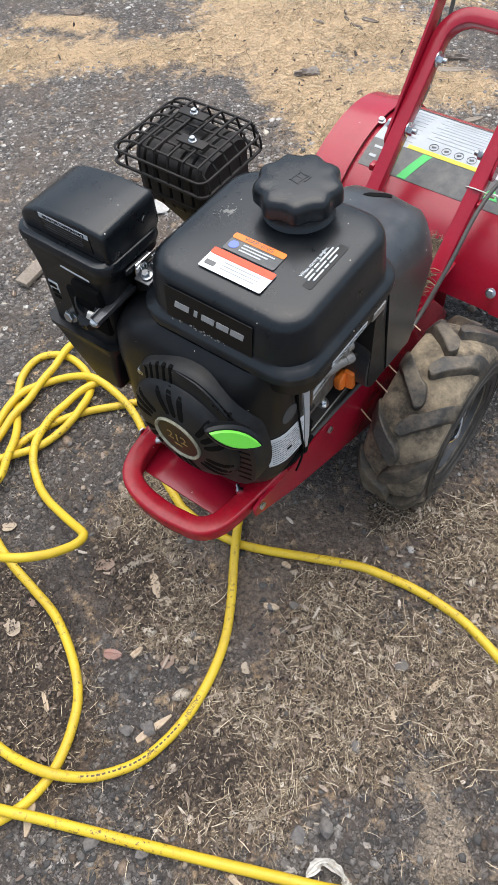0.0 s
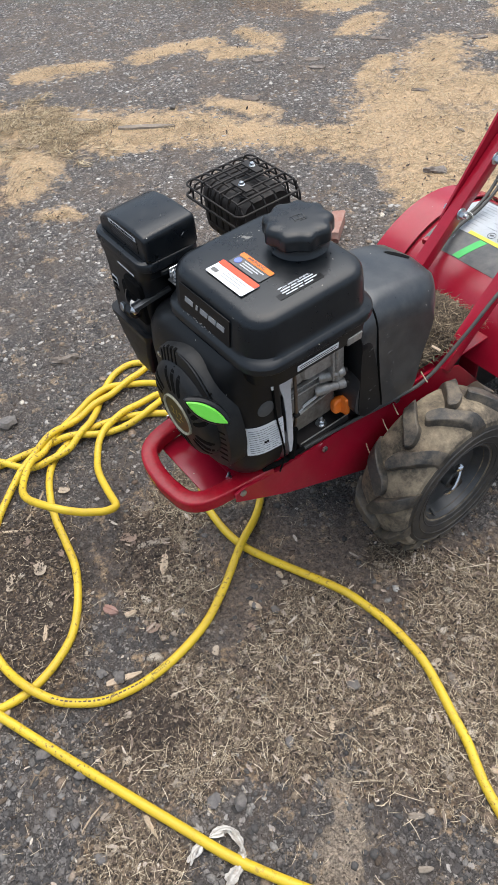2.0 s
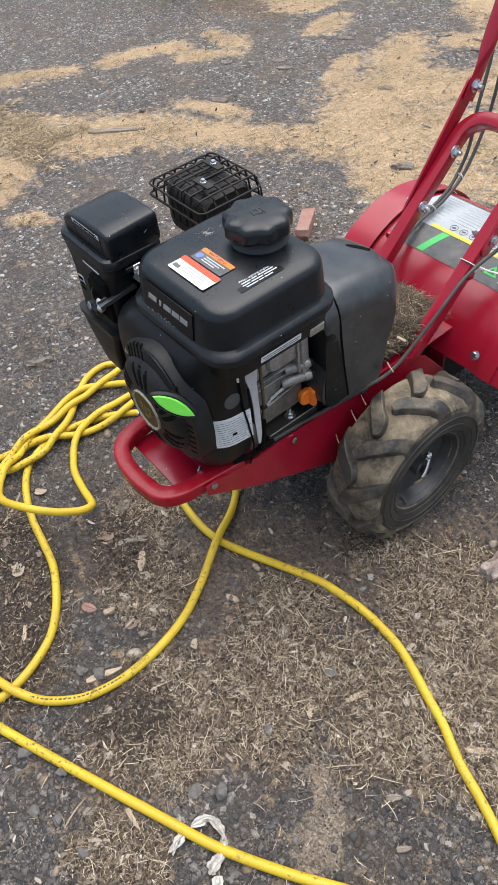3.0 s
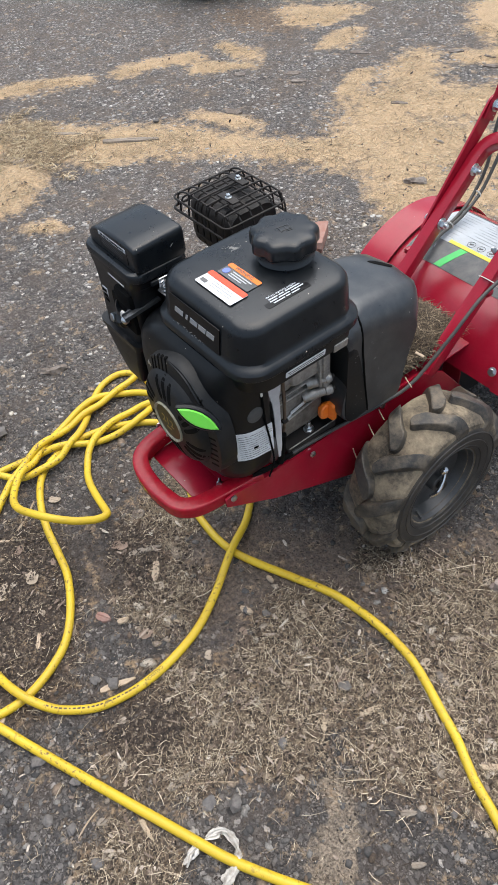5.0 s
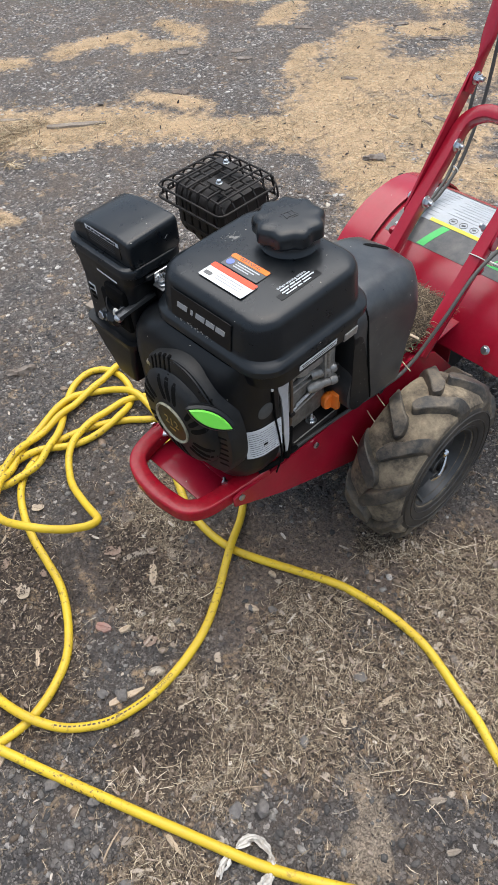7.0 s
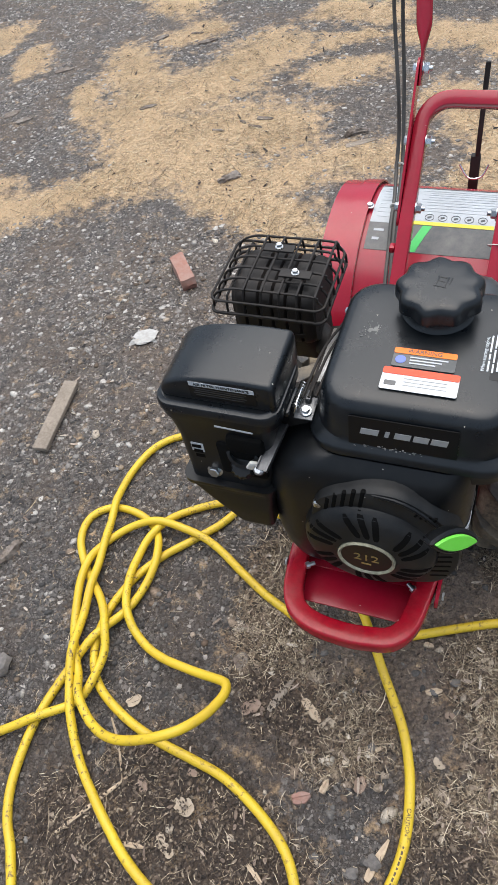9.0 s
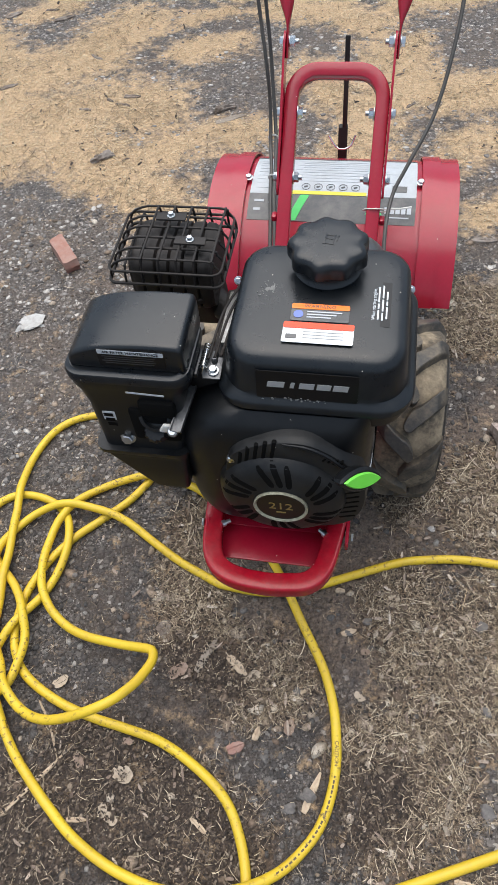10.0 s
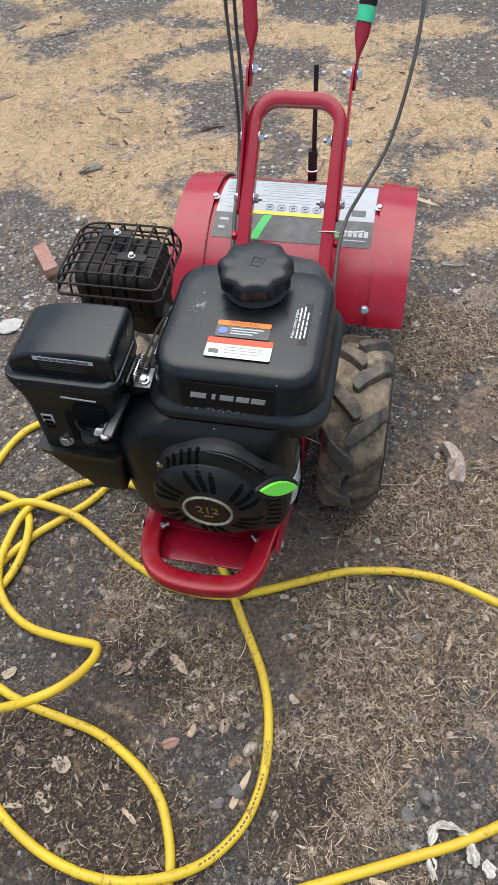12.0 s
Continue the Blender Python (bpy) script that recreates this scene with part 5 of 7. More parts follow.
part("control_plate", rbox((0.034, 0.12, 0.004), (-0.112, -0.225, 0.592), 0.001, (0, -14, 0)), HEATBLACK, carb)

# muffler and wire guard
MX, MY = -0.200, -0.133
muff_bm = bmesh.new()
muff_loops = []
for k in range(49):
    t = k / 48
    x = MX - 0.054 + 0.108 * t
    end = 0.5 * (1 - (2 * t - 1) ** 10) + 0.5 * (1 - abs(2 * t - 1) ** 24)
    end = max(0.55, end)
    groove = 0.0042 * max(0.0, math.cos(2 * math.pi * (t * 6.0))) ** 10 if 0.05 < t < 0.95 else 0.0
    hy, hz = (0.0475 - groove) * (0.80 + 0.20 * end), (0.0440 - groove) * (0.86 + 0.14 * end)
    muff_loops.append([(x, y, z) for y, z in rounded_rect(MY, 0.6015, hy, hz, 0.021, 6)])
bridge(muff_bm, muff_loops)
muff = part("muffler", muff_bm, HEATBLACK, tiller, "heat-blackened box muffler with pressed ribs", 50)
part("muffler_neck", loft([(0.520, MX + 0.030, MY, 0.026, 0.026, 0.012), (0.540, MX + 0.020, MY, 0.036, 0.033, 0.014), (0.568, MX + 0.002, MY, 0.050, 0.043, 0.02)], 6), HEATBLACK, muff)
part("muffler_seam", loft([(0.578, MX, MY, 0.0552, 0.0488, 0.022), (0.584, MX, MY, 0.0552, 0.0488, 0.022)], 6), HEATBLACK, muff)
part("exhaust_elbow", rod([(MX + 0.03, MY + 0.0, 0.56), (MX + 0.06, MY - 0.02, 0.545), (MX + 0.10, MY - 0.04, 0.54)], 0.018, 14), HEATBLACK, muff)
for p in ((-0.206, -0.112), (-0.172, -0.157)):
    part("guard_strap", rbox((0.040, 0.014, 0.003), (*p, 0.6605), 0.001), HEATBLACK, muff)
    part("guard_bolt", hexbolt((*p, 0.662), (0, 0, 1), 0.0038, 0.0036), ZINC, muff, "zinc hex bolt with washer")
guard = part("guard_rim", sweep([Vector((x, y, 0.622)) for x, y in rounded_rect(-0.202, -0.1375, 0.0735, 0.0595, 0.010, 5)], disc_profile(0.0021, 8), True), HEATBLACK, tiller, "black welded wire guard over the muffler")
GT = 0.6535
for k in range(6):
    y = -0.186 + 0.0208 * k
    part("guard_wire", rod([(-0.2745, y, 0.621), (-0.2744, y, 0.626), (-0.2735, y, 0.634), (-0.266, y, 0.645), (-0.248, y, GT - 0.001), (-0.225, y, GT), (-0.146, y, GT), (-0.138, y, GT - 0.006), (-0.130, y, 0.636), (-0.129, y, 0.622)], 0.0016, 8, 0.006), HEATBLACK, guard)
for k in range(6):
    x = -0.252 + 0.0225 * k
    zt = GT + 0.0036 if x > -0.236 else GT - 0.008
    part("guard_wire", rod([(x, -0.196, 0.622), (x, -0.195, 0.634), (x, -0.190, zt - 0.004), (x, -0.180, zt), (x, -0.095, zt), (x, -0.085, zt - 0.004), (x, -0.080, 0.634), (x, -0.079, 0.622)], 0.0016, 8, 0.006), HEATBLACK, guard)
part("guard_loop", sweep([Vector((x, y, 0.641)) for x, y in rounded_rect(-0.2015, -0.1375, 0.0725, 0.0590, 0.012, 5)], disc_profile(0.0017, 8), True), HEATBLACK, guard)

# wheels
WR = 0.166


def wheel(x_mid, out):
    """Tyre with its lugs, rim, hub and pin; out: +1 where the outer face looks to +x."""
    c = Vector((x_mid, 0.0, WR - 0.003))
    prof = [(0.076, -0.040), (0.084, -0.051), (0.100, -0.0575), (0.120, -0.0580), (0.138, -0.0545), (0.148, -0.044), (0.1525, -0.020), (0.1535, 0.0), (0.1525, 0.020), (0.148, 0.044), (0.138, 0.0545), (0.120, 0.0580), (0.100, 0.0575), (0.084, 0.051), (0.076, 0.040)]
    tyre = part("tyre", revolve(prof, c, (1, 0, 0), 64, caps=(False, False)), RUBBER, tiller, "muddy black pneumatic tyre with chevron lugs")
    n = 10
    for s in (-1, 1):
        lug = bmesh.new()
        rows = []
        for t in (0.0, 0.015, 0.04, 0.08, 0.13, 0.2, 0.3, 0.4, 0.5, 0.6, 0.7, 0.78, 0.86, 0.93, 1.0):
            xo = s * (-0.010 + 0.068 * t)
            th = -0.37 * t ** 1.2
            ends = (max(0.05, 1 - (1 - min(1.0, t / 0.2)) ** 2)) ** 0.5 * (1.0 + 0.22 * math.exp(-((t - 0.16) / 0.12) ** 2))
            half = (0.0150 - 0.0030 * t) * ends / 0.16 * (1 + 0.25 * t)
            drop = 0.004 * t * t + 0.022 * max(0.0, (t - 0.72) / 0.28) ** 1.6
            top = WR + 0.0015 - drop
            low = 0.149 - 0.012 * t * t - 0.018 * max(0.0, (t - 0.72) / 0.28) ** 1.6
            loop = []
            for r, k in ((low, 1.30), (top - 0.005, 1.06), (top - 0.0012, 0.98), (top, 0.84), (top, -0.84), (top - 0.0012, -0.98), (top - 0.005, -1.06), (low, -1.30)):
                a = th + k * half
                loop.append((xo, r * math.cos(a), r * math.sin(a)))
            rows.append(loop)
        bridge(lug, rows)
        bmesh.ops.recalc_face_normals(lug, faces=lug.faces)
        for f in lug.faces:
            f.smooth = True
        me = bpy.data.meshes.new("lug")
        lug.to_mesh(me)
        lug.free()
        me.set_sharp_from_angle(angle=radians(32))
        me.materials.append(LUGRUB)
        for k in range(n):
            ob = new("lug", me)
            ob.matrix_world = Matrix.Translation(c) @ Matrix.Rotation(radians(36 * k + (31 if s > 0 else 14)), 4, "X")
            ob.parent = tyre
            ob.matrix_parent_inverse = Matrix.Translation(-BASE_OF[tyre])
    o = out
    ax = (o, 0, 0)
    part("rim", revolve([(0.083, 0.036), (0.086, 0.046), (0.0845, 0.050), (0.081, 0.050), (0.0785, 0.045), (0.074, 0.034), (0.070, 0.022), (0.050, 0.014), (0.030, 0.016), (0.028, 0.020), (0.002, 0.020)], c, ax, 48, caps=(False, True)), RIMBLK, tyre, "black steel rim")
    part("sidewall", revolve([(0.0835, 0.0480), (0.0860, 0.0530), (0.100, 0.0592), (0.112, 0.0600), (0.1225, 0.0592), (0.1325, 0.0548), (0.1345, 0.0520)], c, ax, 64, caps=(False, False)), SIDEWALL, tyre, "dark rubber sidewall")
    for rr, hh in ((0.092, 0.0566), (0.106, 0.0602), (0.122, 0.0600)):
        part("sidewall_bead", revolve([(rr, hh - 0.001), (rr + 0.0012, hh + 0.0008), (rr + 0.0026, hh - 0.001)], c, ax, 48, caps=(False, False)), SIDEWALL, tyre)
    part("hub", revolve([(0.019, 0.012), (0.019, 0.040), (0.017, 0.042), (0.002, 0.042)], c, ax, 24), RIMBLK, tyre, "black hub tube")
    part("axle_end", revolve([(0.0105, 0.03), (0.0105, 0.050), (0.009, 0.052), (0.002, 0.052)], c, ax, 20), HEATBLACK, tyre)
    px = x_mid + o * 0.040
    part("hitch_pin", rod([(px + o * 0.004, 0.006, 0.196), (px + o * 0.010, -0.004, 0.180), (px + o * 0.012, -0.016, 0.160), (px + o * 0.004, -0.024, 0.146)], 0.0040, 8, 0.006), CHROME, tyre, "bright wire locking pin")
    part("pin_head", revolve([(0.0045, 0), (0.0065, 0.002), (0.0065, 0.010), (0.004, 0.013)], (px + o * 0.002, 0.000, 0.194), (o * 0.4, 0.3, 0.8), 14), CHROME, tyre)
    part("valve", rod([(x_mid + o * 0.034, -0.045, 0.11), (x_mid + o * 0.050, -0.048, 0.105)], 0.003, 8), RIMBLK, tyre)


wheel(0.138, 1)
wheel(-0.240, -1)
part("axle", rod([(-0.235, 0.0, WR - 0.003), (0.14, 0.0, WR - 0.003)], 0.0125, 16), HEATBLACK, tiller, "dark steel wheel axle")
part("gearbox", loft([(0.10, CX, 0.06, 0.045, 0.10, 0.03), (0.12, CX, 0.06, 0.055, 0.13, 0.03), (0.26, CX, 0.06, 0.055, 0.14, 0.03), (0.293, CX, 0.06, 0.05, 0.13, 0.03)], 5), HEATBLACK, tiller, "dark gearbox under the deck")

# tine hood with decal
HY, HZ, HR = 0.385, 0.152, 0.226
X0, X1 = -0.276, 0.203


def hood_arc(r, a0, a1, n):
    return [(HY - r * math.cos(radians(a0 + (a1 - a0) * i / n)), HZ + r * math.sin(radians(a0 + (a1 - a0) * i / n))) for i in range(n + 1)]


def hood_shell(x0, x1, r, a0=25, a1=172, thick=0.003, n=40):
    bm = bmesh.new()
    outer = hood_arc(r, a0, a1, n)
    inner = hood_arc(r - thick, a0, a1, n)
    loop = outer + inner[::-1]
    rings = [[bm.verts.new((x, y, z)) for y, z in loop] for x in (x0, x1)]
    m = len(loop)
    for i in range(m):
        bm.faces.new((rings[0][i], rings[0][(i + 1) % m], rings[1][(i + 1) % m], rings[1][i]))
    for ring in rings:
        for i in range(n):
            bm.faces.new((ring[i], ring[i + 1], ring[m - 2 - i], ring[m - 1 - i]))
    return bm


hood = part("tine_hood", hood_shell(-0.205, 0.134, HR), RED, tiller, "curved red steel tine hood")
for xa, xb, r in ((X0, -0.236, HR + 0.004), (-0.2365, -0.2045, HR + 0.008), (0.1335, 0.1685, HR + 0.008), (0.168, X1, HR + 0.004)):
    part("hood_rim", hood_shell(xa, xb, r), RED, hood)
for x in (X0 + 0.0015, X1 - 0.0015):
    bm = bmesh.new()
    arc = hood_arc(HR + 0.002, 25, 172, 40)
    bridge(bm, [[(x + s, y, z) for y, z in arc] for s in (-0.0012, 0.0012)])
    part("hood_end", bm, RED, hood)


def on_hood(x, y, lift=0.0):
    return Vector((x, y, HZ + math.sqrt((HR + lift) ** 2 - (y - HY) ** 2)))


def wrap(x0, x1, y0, y1, lift, skew=0.0, n=14):
    """A thin sheet laid on the hood between two lines across it."""
    bm = bmesh.new()
    loops = []
    for k in (lift, lift + 0.0005):
        front = [on_hood(x0 + skew * i / n, y0 + (y1 - y0) * i / n, k) for i in range(n + 1)]
        back = [on_hood(x1 + skew * i / n, y0 + (y1 - y0) * i / n, k) for i in range(n + 1)]
        loops.append((front, back))
    (f0, b0), (f1, b1) = loops
    vs = [[bm.verts.new(p) for p in line] for line in (f0, b0, b1, f1)]
    for a, b in zip(vs, vs[1:] + vs[:1]):
        for i in range(n):
            bm.faces.new((a[i], a[i + 1], b[i + 1], b[i]))
    bm.faces.new([v[0] for v in vs])
    bm.faces.new([v[-1] for v in vs][::-1])
    return bm


decal = part("hood_decal", wrap(-0.196, 0.124, 0.338, 0.470, 0.0004), DECAL, hood, "white safety decal with charcoal and yellow bands")
part("charcoal_band", wrap(-0.196, 0.124, 0.282, 0.3375, 0.0004), GREYLAB, decal)
part("yellow_band", wrap(-0.130, 0.030, 0.338, 0.3465, 0.0012), YELLAB, decal)
part("green_flash", wrap(-0.118, -0.101, 0.283, 0.3365, 0.0012, 0.022), GREENLAB, decal)
part("pale_stripe", wrap(-0.196, 0.124, 0.4655, 0.470, 0.0012), GREYLAB, decal)
for k in range(9):
    part("print_line", wrap(-0.112 + 0.012 * (k % 2), 0.088 - 0.018 * (k % 3), 0.374 + 0.0095 * k, 0.3748 + 0.0095 * k, 0.0009), FAINT, decal)
    part("print_line", wrap(-0.186, -0.128, 0.352 + 0.012 * k, 0.3526 + 0.012 * k, 0.0009), FAINT, decal)
for k in range(5):
    p = on_hood(-0.088 + 0.024 * k, 0.358, 0.0012)
    nrm = Vector((0, p.y - HY, p.z - HZ)).normalized()
    part("pictogram_ring", revolve([(0.0076, 0), (0.0085, 0), (0.0085, 0.0006), (0.0076, 0.0006), (0.0076, 0)], p, nrm, 24, caps=(False, False)), GREYLAB, decal)
    part("pictogram", plate(0.008, 0.0035, facing(p + nrm * 0.0003, (0.8, 0.5, -0.1), (-0.5, 0.8, 0.2)), 0.0005, 0.0008), GREYLAB, decal)
for x0, x1 in ((0.066, 0.074), (0.0765, 0.0845), (0.087, 0.095), (0.0975, 0.1055), (0.108, 0.116)):
    part("brand_bar", wrap(x0, x1, 0.302, 0.3145, 0.0012), WHITE, decal, "white brand lettering as plain bars")
part("underline", wrap(0.070, 0.112, 0.2935, 0.2955, 0.0012), WHITE, decal)
for d, mat in ((0.016, GREENLAB), (0.008, GREYLAB)):
    badge = bmesh.new()
    c = [(0.046 + d * u, 0.308 + d * v) for u, v in ((-1.0, -0.55), (1.0, -0.55), (0.0, 0.85))]
    lift = 0.0012 if d > 0.01 else 0.0019
    bridge(badge, [[on_hood(x, y, k) for x, y in c] for k in (lift, lift + 0.0005)])
    part("badge", badge, mat, decal, "green triangular badge" if d > 0.01 else "")
part("corner_pictogram", wrap(0.078, 0.106, 0.350, 0.366, 0.0012), GREYLAB, decal)
for x0, x1, y0 in ((-0.185, -0.166, 0.318), (-0.185, -0.172, 0.300)):
    part("print_bar", wrap(x0, x1, y0, y0 + 0.005, 0.0012), WHITE, decal)
sixteen = on_hood(-0.150, 0.316, 0.0016)
writing("16", 0.016, facing(sixteen, (-1, 0, 0), (0, -0.5, -0.4)), WHITE, decal)
for x, y in ((-0.203, 0.372), (0.131, 0.372)):
    p = on_hood(x, y, 0.006)
    part("hood_bolt", hexbolt(p, (0, p.y - HY, p.z - HZ), 0.006, 0.004, True), ZINC, hood, "zinc hex bolt")
for x in (0.127, -0.199):
    y = 0.190
    p = Vector((x, y, 0.285))
    part("hood_bolt", hexbolt(p + Vector((0, -0.012, 0.006)), (0, -0.85, 0.5), 0.0065, 0.005, True), ZINC, hood, "zinc hex bolt")
for x in (-0.07, 0.0):
    part("tine_disc", revolve([(0.09, -0.004), (0.15, -0.002), (0.15, 0.002), (0.09, 0.004)], (x - 0.03, HY, 0.165), (1, 0, 0), 20), HEATBLACK, tiller, "dark steel tine disc")

# depth rod behind the hood
rodp = part("depth_bar", rbox((0.010, 0.006, 0.305), (-0.033, 0.614, 0.383), 0.002, (-4, 0, 2)), HEATBLACK, tiller, "black depth bar with holes")
part("bar_socket", rbox((0.020, 0.018, 0.13), (-0.036, 0.612, 0.285), 0.003, (-4, 0, 2)), HEATBLACK, rodp)
part("bar_pin", rod([(-0.066, 0.600, 0.335), (-0.05, 0.592, 0.315), (-0.036, 0.590, 0.310), (-0.018, 0.592, 0.316), (-0.008, 0.600, 0.338)], 0.002, 8, 0.006), CHROME, rodp, "bright wire clip")
part("bar_bracket", rbox((0.05, 0.10, 0.10), (-0.036, 0.575, 0.20), 0.004), HEATBLACK, rodp)

# handle hoop: a bent square tube with flattened feet
DIRY, DIRZ = 0.722, 0.692


def along(x, d, off=0.0):
    """d metres up the slope of the hoop from its lower bolts; off: outward from its plane."""
    return Vector((x, 0.268 + DIRY * d - DIRZ * off, 0.458 + DIRZ * d + DIRY * off))


XL, XR, DT = -0.112, 0.046, 0.180
corner = 0.045
pts = [along(XL, d) for d in (-0.245, -0.12, 0.0, 0.08, DT - corner)]
pts += [along(XL + corner * (1 - math.cos(a)), DT - corner + corner * math.sin(a)) for a in (0.4, 0.8, 1.2)]
pts += [along(x, DT) for x in (XL + corner, CX, XR - corner)]
pts += [along(XR - corner * (1 - math.cos(a)), DT - corner + corner * math.sin(a)) for a in (1.2, 0.8, 0.4)]
pts += [along(XR, d) for d in (DT - corner, 0.08, 0.0, -0.12, -0.245)]
hoop = part("handle_hoop", sweep(smooth_path(pts, 0.008), rounded_rect(0, 0, 0.0118, 0.0135, 0.003, 2), up=(0, -DIRZ, DIRY)), RED, tiller, "bent red square-tube handle support")
for x in (XL, XR):
    part("weld_tab", rbox((0.010, 0.016, 0.012), along(x + (0.017 if x > CX else -0.017), -0.068, 0.004), 0.003), RED, hoop)

# handlebars: flat straps on the hoop carry tubes with flattened ends
BA, BB = Vector((0, 0.256, 0.446)), Vector((0, 0.404, 0.630))
for s, xb in ((-1, XL - 0.0142), (1, XR + 0.0142)):
    d = (BB - BA).normalized()
    w = Vector((0, -d.z, d.y))
    outline = []
    for end, sign in ((BB, 1), (BA, -1)):
        for i in range(11):
            a = math.pi * (i / 10 - 0.5) * -sign
            hw = 0.0165 if sign > 0 else 0.0130
            outline.append(end + d * sign * hw * math.cos(a) + w * hw * math.sin(a) * (1 if sign > 0 else 1))
    strap_bm = bmesh.new()
    bridge(strap_bm, [[p + Vector((xb + k, 0, 0)) for p in outline] for k in (-0.002, 0.002)])
    bmesh.ops.recalc_face_normals(strap_bm, faces=strap_bm.faces)
    strap = part("handle_strap", strap_bm, RED, tiller, "flat red steel strap bolted to the hoop")
    xt = xb + 0.0046
    lean = s * 0.10
    line = [Vector((xt, 0.392, 0.607)), Vector((xt, 0.404, 0.630)), Vector((xt + lean * 0.01, 0.418, 0.656)), Vector((xt + lean * 0.04, 0.434, 0.686)), Vector((xt + lean * 0.08, 0.452, 0.718)), Vector((xt + lean * 0.18, 0.500, 0.80)), Vector((xt + lean * 0.38, 0.60, 0.97))]
    path = smooth_path(line, 0.006)
    bm = bmesh.new()
    loops = []
    for i, p in enumerate(path):
        t = min(1.0, max(0.0, (p.z - 0.645) / 0.045))
        t = t * t * (3 - 2 * t)
        hw, hd = 0.0024 + 0.0106 * t, 0.0165 - 0.0035 * t
        a, b = path[max(0, i - 1)], path[min(len(path) - 1, i + 1)]
        dd = (b - a).normalized()
        side = (Vector((1, 0, 0)) - dd * dd.x).normalized()
        u = side.cross(dd)
        loops.append([p + side * hw * math.cos(q) + u * hd * math.sin(q) for q in [2 * math.pi * k / 16 for k in range(16)]])
    bridge(bm, loops)
    bar = part("handlebar", bm, RED, tiller, "red tubular handlebar with flattened end")
    for d0 in ((0.268, 0.460), (0.344, 0.538), (0.404, 0.630)):
        inner, outer = (0.0072, 0.0022) if d0[1] > 0.6 else (0.0262, 0.0022)
        lo, hi = (xb - outer, xb + inner) if s < 0 or d0[1] > 0.6 else (xb - inner, xb + outer)
        if s > 0:
            part("bolt", hexbolt((hi, *d0), (1, 0, 0), 0.0075, 0.006), ZINC, strap, "zinc hex bolt")
            part("nut", hexbolt((lo, *d0), (-1, 0, 0), 0.0085, 0.008, True, 0.006), ZINC, strap, "zinc lock nut and washer")
        else:
            part("bolt", hexbolt((lo, *d0), (-1, 0, 0), 0.0075, 0.006), ZINC, strap, "zinc hex bolt")
            part("nut", hexbolt((hi, *d0), (1, 0, 0), 0.0085, 0.008, True, 0.006), ZINC, strap, "zinc lock nut and washer")
    if s > 0:
        def ring(z0, z1, r, mat, name, label):
            q = [p for p in smooth_path(line, 0.004) if z0 <= p.z <= z1]
            return part(name, sweep(q, disc_profile(r, 20), up=(1, 0, 0)), mat, bar, label)
        ring(0.700, 0.722, 0.0150, MINT, "grip_band", "green plastic band")
        ring(0.7225, 0.84, 0.0158, BLACK, "grip", "black rubber grip")

# control cables and ties
for line, r, lab_ in (([(0.052, -0.262, 0.328), (0.055, -0.165, 0.3215), (0.0585, -0.109, 0.3180), (0.0645, -0.060, 0.3180), (0.066, -0.027, 0.3170), (0.066, 0.003, 0.3140), (0.066, 0.032, 0.319), (0.067, 0.058, 0.333), (0.071, 0.115, 0.377), (0.070, 0.189, 0.425), (0.078, 0.246, 0.450), (0.098, 0.282, 0.480), (0.137, 0.352, 0.540), (0.160, 0.436, 0.630), (0.166, 0.508, 0.710), (0.160, 0.58, 0.80)], 0.0034, "black control cable along the chassis"),
        ([(-0.118, 0.10, 0.31), (-0.136, 0.19, 0.345), (-0.146, 0.270, 0.372), (-0.154, 0.33, 0.386), (-0.160, 0.39, 0.393), (-0.168, 0.443, 0.412), (-0.172, 0.484, 0.464), (-0.177, 0.500, 0.532), (-0.190, 0.536, 0.601), (-0.199, 0.558, 0.665), (-0.205, 0.58, 0.78)], 0.0036, "black control cable"),
        ([(-0.112, 0.10, 0.305), (-0.129, 0.20, 0.348), (-0.139, 0.270, 0.372), (-0.147, 0.33, 0.386), (-0.153, 0.40, 0.395), (-0.160, 0.465, 0.425), (-0.171, 0.523, 0.488), (-0.177, 0.551, 0.545), (-0.186, 0.576, 0.621), (-0.190, 0.59, 0.68), (-0.192, 0.60, 0.78)], 0.0036, "black control cable")):
    part("control_cable", rod(line, r, 10, 0.012), CABLE, tiller, lab_)
tie = along(XR, -0.05)
tr = [tie + Vector((0.017 * math.cos(a) * 1.35 + 0.006, -DIRZ * 0.0165 * math.sin(a), DIRY * 0.0165 * math.sin(a))) for a in [2 * math.pi * k / 20 for k in range(20)]]
part("cable_tie", sweep(tr, [(-0.0022, -0.0007), (0.0022, -0.0007), (0.0022, 0.0007), (-0.0022, 0.0007)], True, up=(0, DIRY, DIRZ)), TIE, tiller, "white nylon cable tie")
part("tie_tail", rod([tie + Vector((0.026, -0.010, 0.012)), tie + Vector((0.045, -0.012, 0.014)), tie + Vector((0.066, -0.006, 0.014))], 0.0015, 6), TIE, tiller)
for x, y, z in ((-0.1535, 0.365, 0.3905), (-0.1640, 0.455, 0.4190)):
    tr = [Vector((x + 0.0088 * math.cos(a), y, z + 0.0058 * math.sin(a))) for a in [2 * math.pi * k / 16 for k in range(16)]]
    part("cable_tie", sweep(tr, [(-0.0018, -0.0006), (0.0018, -0.0006), (0.0018, 0.0006), (-0.0018, 0.0006)], True, up=(0, 1, 0)), TIE, tiller, "white nylon cable tie")


